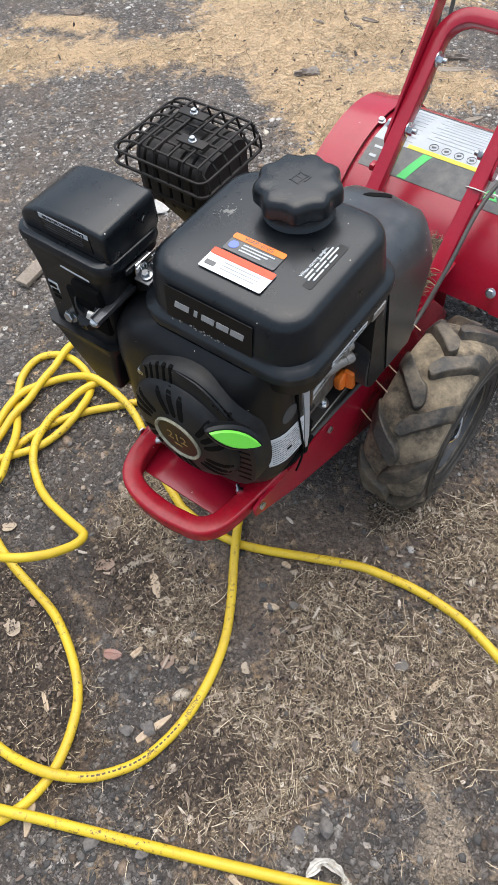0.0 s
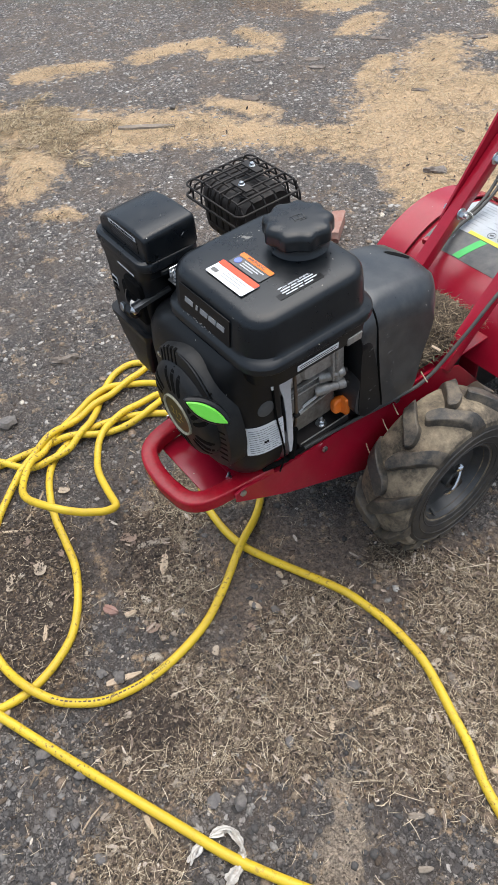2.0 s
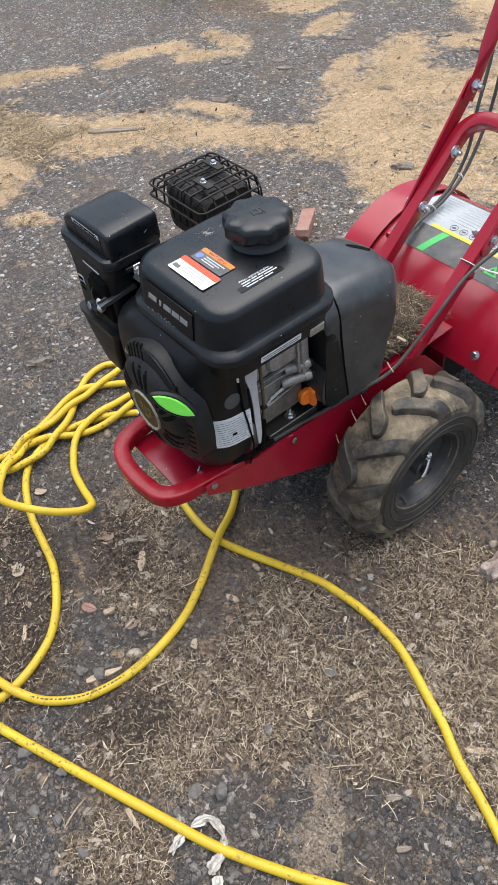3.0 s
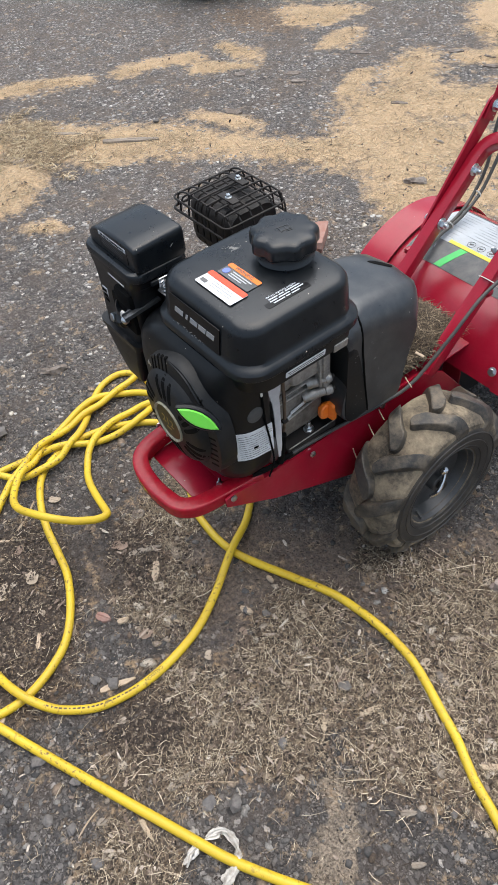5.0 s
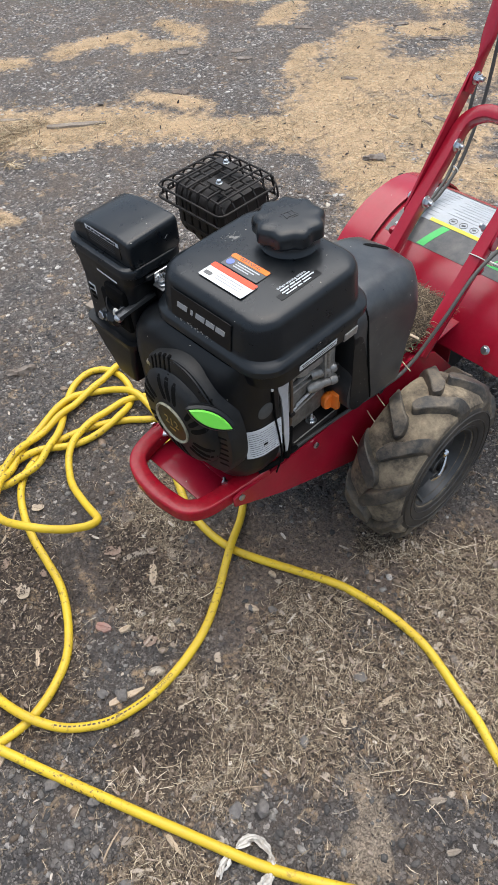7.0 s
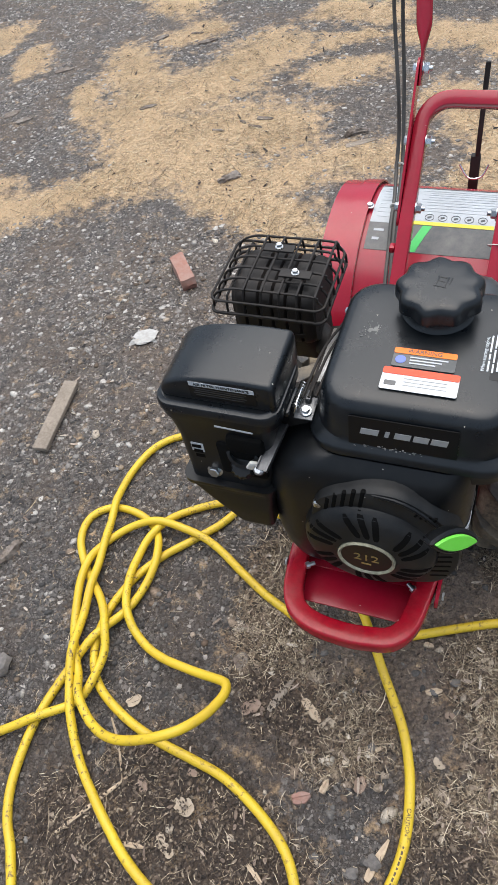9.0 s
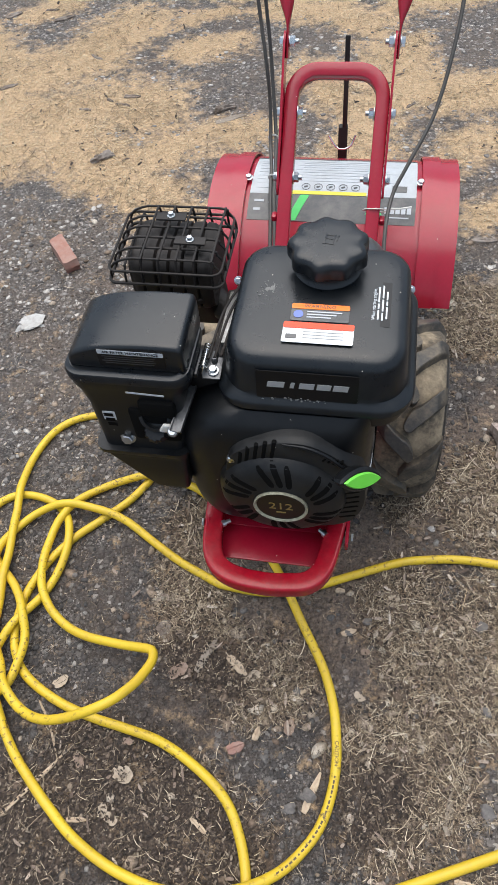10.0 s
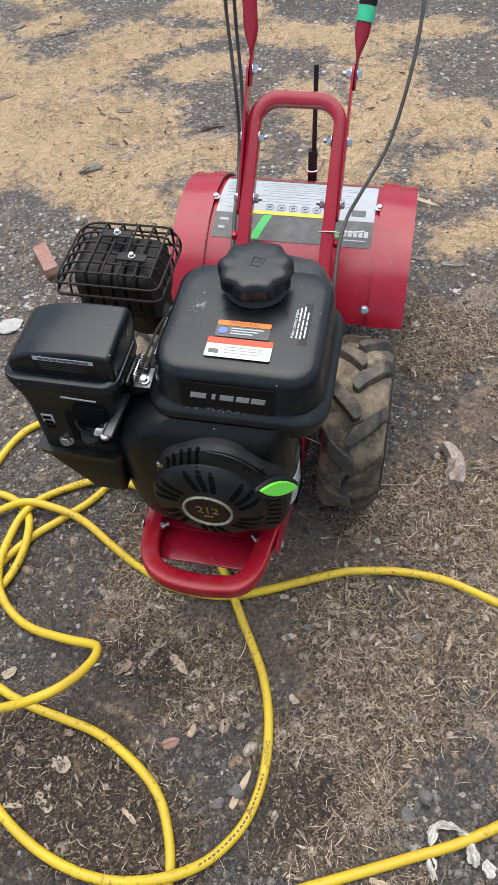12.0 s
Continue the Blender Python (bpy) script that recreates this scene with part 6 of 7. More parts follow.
# ---- hose on the ground: one long run and a second loop ----
HR_ = 0.0080
RUN_A = [(1.05, -0.42), (0.80, -0.39), (0.612, -0.321), (0.542, -0.299), (0.483, -0.272), (0.433, -0.255), (0.353, -0.228), (0.290, -0.221), (0.235, -0.224), (0.168, -0.236), (0.110, -0.258), (0.052, -0.284), (-0.001, -0.308), (-0.045, -0.324), (-0.100, -0.331), (-0.163, -0.327)]
RUN_B = [(-0.191, -0.319), (-0.260, -0.289), (-0.309, -0.261), (-0.375, -0.223), (-0.430, -0.206), (-0.480, -0.199), (-0.530, -0.206), (-0.572, -0.226), (-0.602, -0.262), (-0.615, -0.307), (-0.611, -0.366), (-0.592, -0.430), (-0.564, -0.479), (-0.533, -0.525), (-0.504, -0.566, 0.02),
         (-0.459, -0.602, 0.036), (-0.407, -0.618, 0.061), (-0.347, -0.611, 0.081), (-0.296, -0.588, 0.091), (-0.266, -0.550, 0.084), (-0.252, -0.514, 0.071), (-0.250, -0.497, 0.065), (-0.254, -0.486, 0.061), (-0.266, -0.480, 0.055), (-0.329, -0.471, 0.031), (-0.398, -0.458, 0.013), (-0.449, -0.436), (-0.487, -0.404), (-0.514, -0.352), (-0.523, -0.270), (-0.509, -0.218), (-0.488, -0.176), (-0.452, -0.145)]
RUN_C = [(-0.398, -0.122), (-0.346, -0.114), (-0.292, -0.121), (-0.250, -0.136), (-0.200, -0.164), (-0.150, -0.200), (-0.110, -0.236), (-0.078, -0.277), (-0.044, -0.333), (-0.019, -0.374), (0.006, -0.413), (0.033, -0.460), (0.051, -0.507), (0.061, -0.552), (0.066, -0.606), (0.061, -0.658), (0.047, -0.702),
         (0.020, -0.742), (-0.009, -0.770), (-0.048, -0.793), (-0.098, -0.808), (-0.150, -0.815), (-0.206, -0.811), (-0.268, -0.795), (-0.330, -0.766), (-0.375, -0.735), (-0.420, -0.700), (-0.464, -0.661), (-0.501, -0.615), (-0.539, -0.546), (-0.561, -0.479), (-0.579, -0.406), (-0.592, -0.328), (-0.606, -0.243)]
RUN_D = [(-0.620, -0.166), (-0.624, -0.097), (-0.604, -0.026), (-0.561, 0.021), (-0.495, 0.042), (-0.420, 0.042), (-0.365, 0.015), (-0.340, -0.045), (-0.356, -0.108), (-0.388, -0.165), (-0.433, -0.215), (-0.478, -0.264), (-0.510, -0.311), (-0.529, -0.360), (-0.537, -0.411), (-0.532, -0.464), (-0.513, -0.507),
         (-0.480, -0.541), (-0.419, -0.571), (-0.355, -0.589), (-0.290, -0.599), (-0.222, -0.612), (-0.152, -0.644), (-0.100, -0.682), (-0.070, -0.728), (-0.051, -0.782), (-0.050, -0.828), (-0.058, -0.862)]
RUN_E = [(-0.082, -0.905), (-0.140, -0.960), (-0.240, -0.990), (-0.300, -0.965), (-0.270, -0.925), (-0.180, -0.905), (-0.085, -0.876), (-0.006, -0.840), (0.110, -0.788), (0.212, -0.742), (0.303, -0.700), (0.385, -0.661), (0.480, -0.602), (0.620, -0.505), (0.80, -0.42)]
LOOP = [(-0.95, -0.76), (-0.80, -0.735), (-0.700, -0.695), (-0.618, -0.648), (-0.568, -0.613), (-0.522, -0.576), (-0.502, -0.540), (-0.503, -0.480), (-0.522, -0.431), (-0.556, -0.384), (-0.616, -0.331), (-0.660, -0.272), (-0.664, -0.219), (-0.625, -0.184), (-0.562, -0.186), (-0.512, -0.216), (-0.486, -0.265), (-0.483, -0.313),
        (-0.500, -0.384), (-0.530, -0.446), (-0.547, -0.487), (-0.561, -0.530), (-0.573, -0.589), (-0.576, -0.645), (-0.566, -0.721), (-0.544, -0.774), (-0.512, -0.817), (-0.470, -0.90), (-0.46, -1.02), (-0.52, -1.15)]


def lay(runs):
    """Samples of all the runs with heights: where two strands cross, the one of higher rank lies on top."""
    pts, rank, ends = [], [], []
    for n, (line, order) in enumerate(runs):
        p = smooth_path([(q[0], q[1], q[2] if len(q) > 2 else 0.0) for q in line], 0.008)
        ends.append((len(pts), len(pts) + len(p)))
        pts += p
        rank += [order(line, i, len(p)) for i in range(len(p))]
    xy = np.array([(p.x, p.y) for p in pts])
    rank = np.array(rank)
    base = np.array([gz(*q) for q in xy]) + HR_ * 0.93 + np.array([max(0.0, p.z) for p in pts])
    need = np.zeros(len(xy))
    for j in np.argsort(rank):
        d = np.hypot(*(xy - xy[j]).T)
        idx = np.arange(len(xy))
        near = (d < 2.0 * HR_) & (rank < rank[j]) & ((np.abs(idx - j) > 12) | (rank < rank[j] - 50000))
        if near.any():
            gap = np.sqrt(np.maximum(0, (2.0 * HR_) ** 2 - d[near] ** 2))
            need[j] = max(0.0, (need[near] * 0.8 + gap).max())
    z = base.copy()
    for a, b in ends:
        s = np.arange(b - a) * 0.008
        local = need[a:b]
        for k in np.nonzero(local)[0]:
            z[a:b] = np.maximum(z[a:b], base[a:b] + local[k] * np.exp(-((s - s[k]) / 0.045) ** 2))
    for a, b in ends:
        for _ in range(6):
            z[a + 1 : b - 1] = np.maximum(z[a + 1 : b - 1], (z[a : b - 2] + z[a + 1 : b - 1] + z[a + 2 : b]) / 3)
    return [[Vector((*xy[i], z[i])) for i in range(a, b)] for a, b in ends]


LONG = RUN_A + RUN_B + RUN_C + RUN_D + RUN_E
cut1, cut2 = len(RUN_A) + len(RUN_B), len(RUN_A) + len(RUN_B) + len(RUN_C)


def long_rank(line, i, n):
    t = i / n * len(line)
    if t < cut1:
        return 100000 - i
    return 200000 + i if t < cut2 else i


runs = lay([(LONG, long_rank), (LOOP, lambda line, i, n: 60000 - i)])
for path, lab_ in zip(runs, ("long yellow rubber hose lying in tangled loops on asphalt", "yellow rubber hose loop crossing the tangle on asphalt")):
    hose = single("hose", sweep(path, disc_profile(HR_, 14)), HOSE, lab_, "hose", group="yellow hose on the ground")
    if path is runs[0]:
        near = min(range(len(path)), key=lambda i: (path[i] - Vector((0.0625, -0.594, 0.01))).length)
        a, b = path[near - 2], path[near + 2]
        writing("CAUTION", 0.0085, facing((a + b) / 2 + Vector((0, 0, HR_ + 0.0001)), b - a, Vector((0, 0, 1)).cross(b - a)), INKBROWN, hose, "printed_word", "dark printed lettering")
        for k in range(26):
            a, b = path[near + 4 + k], path[near + 5 + k]
            part("print_bar", plate(0.0055 if k % 4 else 0.003, 0.0028, facing((a + b) / 2 + Vector((0, 0, HR_ - 0.0004)), b - a, Vector((0, 0, 1)).cross(b - a)), 0.0004, 0.0005), INKBROWN, hose)


# ---- loose things on the ground ----
def lumpy(size, at, turn, seed, rough=0.18, cuts=3):
    """A broken lump: a box cut up and pushed about."""
    rng = random.Random(seed)
    bm = bmesh.new()
    if cuts == 2:
        bmesh.ops.create_icosphere(bm, subdivisions=2, radius=0.6)
    else:
        bmesh.ops.create_cube(bm, size=1)
        bmesh.ops.subdivide_edges(bm, edges=list(bm.edges), cuts=cuts, use_grid_fill=True)
    off = Vector((rng.uniform(0, 50), rng.uniform(0, 50), rng.uniform(0, 50)))
    for v in bm.verts:
        k = 1 - 0.18 * (v.co.length - 0.5)
        n = noise.noise_vector(v.co * 2.3 + off) * rough + noise.noise_vector(v.co * 6.0 + off) * rough * 0.4
        v.co = v.co * k + n
    bmesh.ops.scale(bm, vec=size, verts=bm.verts)
    bm.transform(pose(*at, *turn))
    low = min(v.co.z for v in bm.verts)
    bmesh.ops.translate(bm, verts=bm.verts, vec=(0, 0, gz(at[0], at[1]) - low - 0.001))
    return bm


def splinter(a, b, w, t, seed, bend=0.0):
    """A split piece of wood between two points, ragged at its ends."""
    rng = random.Random(seed)
    a, b = Vector((*a, 0)), Vector((*b, 0))
    d = b - a
    side = Vector((-d.y, d.x, 0)).normalized()
    bm = bmesh.new()
    n = 7
    skew = rng.uniform(-1, 1)
    loops = []
    for i in range(n + 1):
        f = i / n
        k = min(1.0, 0.70 + 4.0 * f, 0.30 + 2.2 * (1 - f)) * rng.uniform(0.90, 1.06)
        c = a + d * f + side * (bend * math.sin(math.pi * f) + (0.22 - 0.44 * f) * w * skew + rng.uniform(-0.04, 0.04) * w)
        z = gz(c.x, c.y) + t * 0.05
        loops.append([c + side * w * k * 0.5 * sx + Vector((0, 0, z + t * sz * rng.uniform(0.8, 1.15))) for sx, sz in ((-1, 0.0), (1, 0.0), (0.94, 0.7), (0.2, 0.85), (0.12, 0.7), (-0.3, 1.0), (-0.92, 0.75))])
    bridge(bm, loops)
    return bm


single("broken_brick", lumpy((0.125, 0.040, 0.035), (-0.755, 0.545, 0), (0, 0, -52), 3, 0.06), BRICK, "chipped strip of reddish brown brick", "brick")
single("scrap_paper", lumpy((0.055, 0.045, 0.006), (-0.772, 0.306, 0), (0, 0, 15), 5, 0.3), PAPER, "crumpled scrap of dirty white paper", "paper scrap")
def bark(at, length, width, turn, seed, height=0.6, blunt=0.5):
    """A split length of bark: an uneven half round with furrows along it and broken ends."""
    rng = random.Random(seed)
    off = Vector((rng.uniform(0, 40), rng.uniform(0, 40), 0))
    bm = bmesh.new()
    n, m = 16, 14
    loops = []
    for i in range(n + 1):
        f = i / n
        k = min(1.0, blunt + 4 * f, blunt + 3.5 * (1 - f))
        loop = []
        for j in range(m):
            a = 2 * math.pi * j / m
            furrow = 0.75 + 0.55 * noise.noise(Vector((math.cos(a) * 3.5, math.sin(a) * 3.5, f * 2.0)) + off) + 0.25 * noise.noise(Vector((math.cos(a) * 5, math.sin(a) * 5, f * 9.0)) + off)
            ragged = (0.10 * noise.noise(Vector((a * 2, seed, 0))) if i in (0, n) else 0)
            loop.append(((f - 0.5 + ragged) * length, width / 2 * math.cos(a) * k * furrow + 0.15 * width * math.sin(f * 5 + seed), max(-0.15, math.sin(a)) * width * height * k * furrow))
        loops.append(loop)
    bridge(bm, loops)
    bm.transform(pose(*at, 0, 0, turn))
    low = min(v.co.z for v in bm.verts)
    bmesh.ops.translate(bm, verts=bm.verts, vec=(0, 0, gz(at[0], at[1]) - low - 0.001))
    return bm


def leaf_blade(at, size, turn, seed, lift=0.35):
    """A dry curled leaf with a lobed edge."""
    rng = random.Random(seed)
    bm = bmesh.new()
    edge = []
    for j in range(18):
        a = 2 * math.pi * j / 18
        r = size / 2 * (0.76 + 0.16 * math.cos(2 * a) + 0.06 * math.cos(5 * a + seed) + rng.uniform(-0.12, 0.10))
        edge.append((r * math.cos(a), r * math.sin(a)))
    rings = []
    for k in (0.02, 0.4, 0.75, 1.0):
        rings.append([(x * k, y * k, size * lift * ((y * k / size) ** 2 * 2.2 + (x * k / size) ** 2 * 0.9) + size * 0.05 * noise.noise(Vector((x, y, seed * 0.1)) * 90) * k) for x, y in edge])
    low = [[(x, y, z - 0.0007) for x, y, z in r] for r in rings[::-1]]
    bridge(bm, rings + low)
    bm.transform(pose(*at, rng.uniform(-8, 8), rng.uniform(-8, 8), turn))
    base = min(v.co.z for v in bm.verts)
    bmesh.ops.translate(bm, verts=bm.verts, vec=(0, 0, gz(at[0], at[1]) - base + 0.0006))
    return bm


single("bark_piece", bark((0.349, 0.043, 0), 0.098, 0.048, 104, 8, 0.7, 0.85), PALEBARK, "grey brown chunk of rough bark", "bark")
single("bark_piece", bark((-0.808, -0.338, 0), 0.075, 0.028, 62, 9), BARK, "dark curled piece of bark", "bark")
single("bark_piece", bark((-0.778, 0.986, 0), 0.075, 0.028, 29, 10), BARK, "split piece of bark on sawdust", "bark")
single("bark_piece", bark((-0.455, 1.272, 0), 0.075, 0.026, 27, 11), BARK, "grey weathered length of bark", "bark")
for i, ((ax, ay), (bx, by)) in enumerate([((-1.274, 1.929), (-1.227, 1.942)), ((-0.997, 1.605), (-0.950, 1.576)), ((-0.935, 1.256), (-0.893, 1.248)), ((-0.816, 1.285), (-0.768, 1.272)), ((-1.071, 1.722), (-1.046, 1.733)), ((-0.855, 1.312), (-0.830, 1.300)), ((0.115, 1.30), (0.14, 1.335))]):
    single("bark_stick", bark(((ax + bx) / 2, (ay + by) / 2, 0), math.hypot(bx - ax, by - ay) * 1.05, 0.013, math.degrees(math.atan2(by - ay, bx - ax)), 20 + i, 0.45), BARK, "short brown stick lying on sawdust", "stick", group="sticks on the sawdust")
for i, (x, y, s, m) in enumerate([(0.294, -0.341, 0.036, LEAFDRY), (0.144, -0.316, 0.032, PALELEAF), (0.248, -0.344, 0.024, LEAFDRY), (0.217, -0.393, 0.022, LEAFDRY), (-0.085, -0.483, 0.026, PALELEAF), (0.318, -0.379, 0.026, LEAFDRY), (-0.272, -0.669, 0.040, PALELEAF), (-0.420, -0.539, 0.032, PALELEAF), (-0.292, -0.724, 0.024, PALELEAF), (-0.275, -0.734, 0.026, PALELEAF),
        (-0.218, -0.492, 0.040, LEAFDRY), (-0.015, -0.559, 0.028, LEAFDRY), (0.095, -0.494, 0.022, PALELEAF), (0.184, -0.406, 0.018, PALELEAF), (0.228, -0.420, 0.017, PALELEAF), (-0.351, -0.659, 0.026, LEAFDRY), (0.10, -0.416, 0.018, LEAFDRY), (0.43, -0.35, 0.028, PALELEAF), (0.36, -0.21, 0.026, PALELEAF), (-0.278, -0.618, 0.020, LEAFDRY)]):
    single("dry_leaf", leaf_blade((x, y, 0), s, 57 * i, 200 + i), m, "curled brown dry leaf on the ground" if m is LEAFDRY else "bleached curled dry leaf on the ground", "leaf", group="dry leaves")
single("wood_plank", rbox((0.036, 0.205, 0.013), (-0.873, 0.018, 0.008), 0.002, (0, 0, 6)), GREYWOOD, "weathered grey offcut of plank", "plank")
single("wood_splinter", splinter((-1.83, 0.42), (-1.68, 0.575), 0.028, 0.010, 12, 0.008), GREYWOOD, "long weathered grey wood splinter lying on sawdust", "wood splinter")
single("wood_splinter", splinter((0.215, 0.968), (0.285, 0.935), 0.014, 0.006, 13), PALEWOOD, "pale pointed splinter of wood", "wood splinter")
single("wood_splinter", splinter((-0.461, -0.765), (-0.367, -0.638), 0.006, 0.004, 14), PALEWOOD, "thin pale dry stick on asphalt", "stick")
single("wood_splinter", splinter((0.244, -0.669), (0.303, -0.584), 0.0028, 0.002, 16, 0.004), PALEWOOD, "thin pale dry stick on asphalt", "stick")
single("wood_splinter", splinter((0.207, -0.829), (0.190, -0.781), 0.0025, 0.002, 17, 0.003), PALEWOOD, "thin pale dry stick on asphalt", "stick")
single("wood_splinter", splinter((0.30, -0.485), (0.345, -0.470), 0.004, 0.003, 18, 0.003), GREYWOOD, "thin pale dry stick on asphalt", "stick")
single("wood_splinter", splinter((-0.449, -0.576), (-0.386, -0.663), 0.004, 0.003, 15, 0.004), PALEWOOD, "thin pale dry stick on asphalt", "stick")
CHIPS_A = [((0.223, 0.707), (0.265, 0.705), 0.016, BARK), ((0.300, 0.696), (0.360, 0.692), 0.018, BARK), ((-0.80, 0.985), (-0.76, 1.02), 0.022, BARK), ((-0.47, 1.20), (-0.385, 1.235), 0.026, GREYWOOD), ((-0.80, 1.33), (-0.745, 1.33), 0.02, BARK), ((-0.29, 1.01), (-0.255, 1.05), 0.018, GREYWOOD), ((-0.185, -0.49), (-0.165, -0.425), 0.014, GREYWOOD), ((-0.135, -0.455), (-0.10, -0.485), 0.015, PALEWOOD), ((-0.11, -0.61), (-0.085, -0.595), 0.018, BRICK), ((0.02, -0.68), (0.045, -0.62), 0.012, PALEWOOD), ((0.50, -0.42), (0.515, -0.40), 0.010, GREYWOOD), ((0.384, -0.205), (0.421, -0.221), 0.013, BARK), ((0.468, -0.317), (0.508, -0.327), 0.020, GREYWOOD)]
CHIPS_B = [((0.488, -0.252), (0.498, -0.246), 0.010, PALEWOOD), ((0.249, -0.74), (0.284, -0.738), 0.008, PALEWOOD), ((0.205, -0.790), (0.222, -0.782), 0.014, GREYWOOD), ((-0.05, -0.84), (-0.02, -0.875), 0.013, PALEWOOD), ((0.53, -0.27), (0.56, -0.25), 0.012, PALEWOOD), ((0.24, -0.68), (0.245, -0.62), 0.012, GREYWOOD), ((-0.27, -0.43), (-0.25, -0.41), 0.03, BARK), ((0.43, 0.14), (0.47, 0.12), 0.02, BARK), ((-0.014, -0.507), (0.004, -0.494), 0.018, PALEWOOD), ((0.058, -0.391), (0.080, -0.376), 0.011, PALEWOOD), ((-0.07, -0.587), (-0.064, -0.565), 0.010, PALEWOOD), ((0.305, -0.40), (0.335, -0.43), 0.010, PALEWOOD), ((0.35, -0.36), (0.362, -0.32), 0.010, PALEWOOD)]
CHIPS_C = [((0.04, -0.305), (0.055, -0.31), 0.010, PALEWOOD), ((-0.35, -0.745), (-0.31, -0.742), 0.008, PALEWOOD), ((-0.15, -0.715), (-0.118, -0.733), 0.008, PALEWOOD), ((0.56, -0.46), (0.57, -0.44), 0.009, GREYWOOD), ((-1.25, 1.36), (-1.20, 1.40), 0.022, BARK), ((-1.95, 1.15), (-1.9, 1.16), 0.035, BARK), ((-1.71, 1.26), (-1.66, 1.29), 0.03, BARK), ((0.18, 1.30), (0.22, 1.33), 0.03, BARK), ((0.40, 1.40), (0.43, 1.36), 0.025, BARK), ((-1.22, 1.86), (-1.15, 1.9), 0.025, BARK), ((-2.1, 0.28), (-1.96, 0.40), 0.02, GREYWOOD), ((-2.2, 0.18), (-2.12, 0.3), 0.018, BARK), ((-2.01, 0.08), (-1.94, 0.14), 0.045, PALEBARK), ((-2.13, 0.19), (-2.06, 0.25), 0.03, BARK), ((-1.99, 0.19), (-1.93, 0.22), 0.025, BARK), ((-1.69, 0.90), (-1.63, 0.93), 0.04, BARK), ((-1.79, 1.30), (-1.74, 1.33), 0.04, BARK), ((-1.74, 1.62), (-1.67, 1.66), 0.03, BARK), ((-1.42, 1.88), (-1.37, 1.92), 0.03, BARK)]
for i, (a, b, w, m) in enumerate(CHIPS_A + CHIPS_B + CHIPS_C):
    single("wood_chip", splinter(a, b, w, 0.0035 + 0.0015 * (i % 3), 40 + i), m, "loose wood chip on the ground" if m is not BARK else "dark bark chip on the ground", "wood chip", group="loose wood chips")
for i, (x, y, s) in enumerate([(0.067, -0.385, 0.016), (0.297, -0.347, 0.026), (-0.009, -0.50, 0.018), (0.552, -0.358, 0.014), (0.30, -0.49, 0.022), (0.184, -0.409, 0.014), (0.131, -0.79, 0.022), (0.299, -0.64, 0.026), (0.326, -0.608, 0.028), (0.154, -0.855, 0.022), (0.258, -0.823, 0.024), (0.061, -0.823, 0.026), (0.029, -0.656, 0.026), (-0.457, -0.339, 0.014), (0.001, -0.678, 0.020), (0.021, -0.657, 0.018), (-0.69, -0.55, 0.05), (0.345, -0.25, 0.014), (0.10, -0.36, 0.02), (-0.53, 0.10, 0.03), (0.26, 0.17, 0.02), (-1.83, 0.66, 0.03), (0.19, -0.83, 0.02)]):
    single("stone", lumpy((s * 0.8, s * 0.62, s * 0.36), (x, y, 0), (0, 0, 40 * i), 70 + i, 0.28, 2), STONE, "small grey stone lying on asphalt", "stone", group="loose stones")
fray = bmesh.new()
rng = random.Random(4)
ARCH = [(0.335, -0.6745), (0.3366, -0.6605), (0.3467, -0.6461), (0.3675, -0.6422), (0.3847, -0.6446)]
TAIL = [(0.386, -0.6478), (0.3969, -0.6605), (0.3986, -0.6768), (0.4026, -0.6903)]
TORN = [(0.4153, -0.6863), (0.4227, -0.6909), (0.4295, -0.6982)]
CLUMP = [(0.3374, -0.6934), (0.3393, -0.7054), (0.3441, -0.715)]
for line, count, wide in ((ARCH, 6, 0.0042), (TAIL, 7, 0.0062), (TORN, 5, 0.0070), (CLUMP, 5, 0.0038)):
    for k in range(count):
        q = [(x + rng.gauss(0, 0.0030), y + rng.gauss(0, 0.0030)) for x, y in line]
        q = [(x, y, gz(x, y) + rng.uniform(0.002, 0.011)) for x, y in q]
        path = smooth_path(q, 0.005)
        crease = [(-wide, 0.0), (-wide * 0.4, 0.0022), (wide * 0.3, -0.0006), (wide, 0.0018), (wide, 0.0024), (wide * 0.3, 0.0004), (-wide * 0.4, 0.0032), (-wide, 0.0009)]
        sweep(path, crease, up=(rng.uniform(-0.7, 0.7), rng.uniform(-0.7, 0.7), 1), bm=fray, scales=[rng.uniform(0.45, 1.15) * (0.5 + min(1.0, 6 * i / len(path), 6 * (len(path) - 1 - i) / len(path)) * 0.5) for i in range(len(path))])
single("frayed_strip", fray, ROPE, "frayed dirty white fibre strip under the hose", "fibre strip", kind="stuff")
tub = revolve([(0.20, 0.0), (0.222, 0.004), (0.235, 0.03), (0.27, 0.26), (0.285, 0.27), (0.285, 0.28), (0.262, 0.28), (0.22, 0.03), (0.0, 0.02)], (-2.96, 1.80, 0.0), (0, 0, 1), 48)
single("plastic_tub", tub, TUBWHITE, "round white plastic tub standing on asphalt", "tub")

# dead grass packed on the deck between belt cover and hood
rng = np.random.RandomState(5)


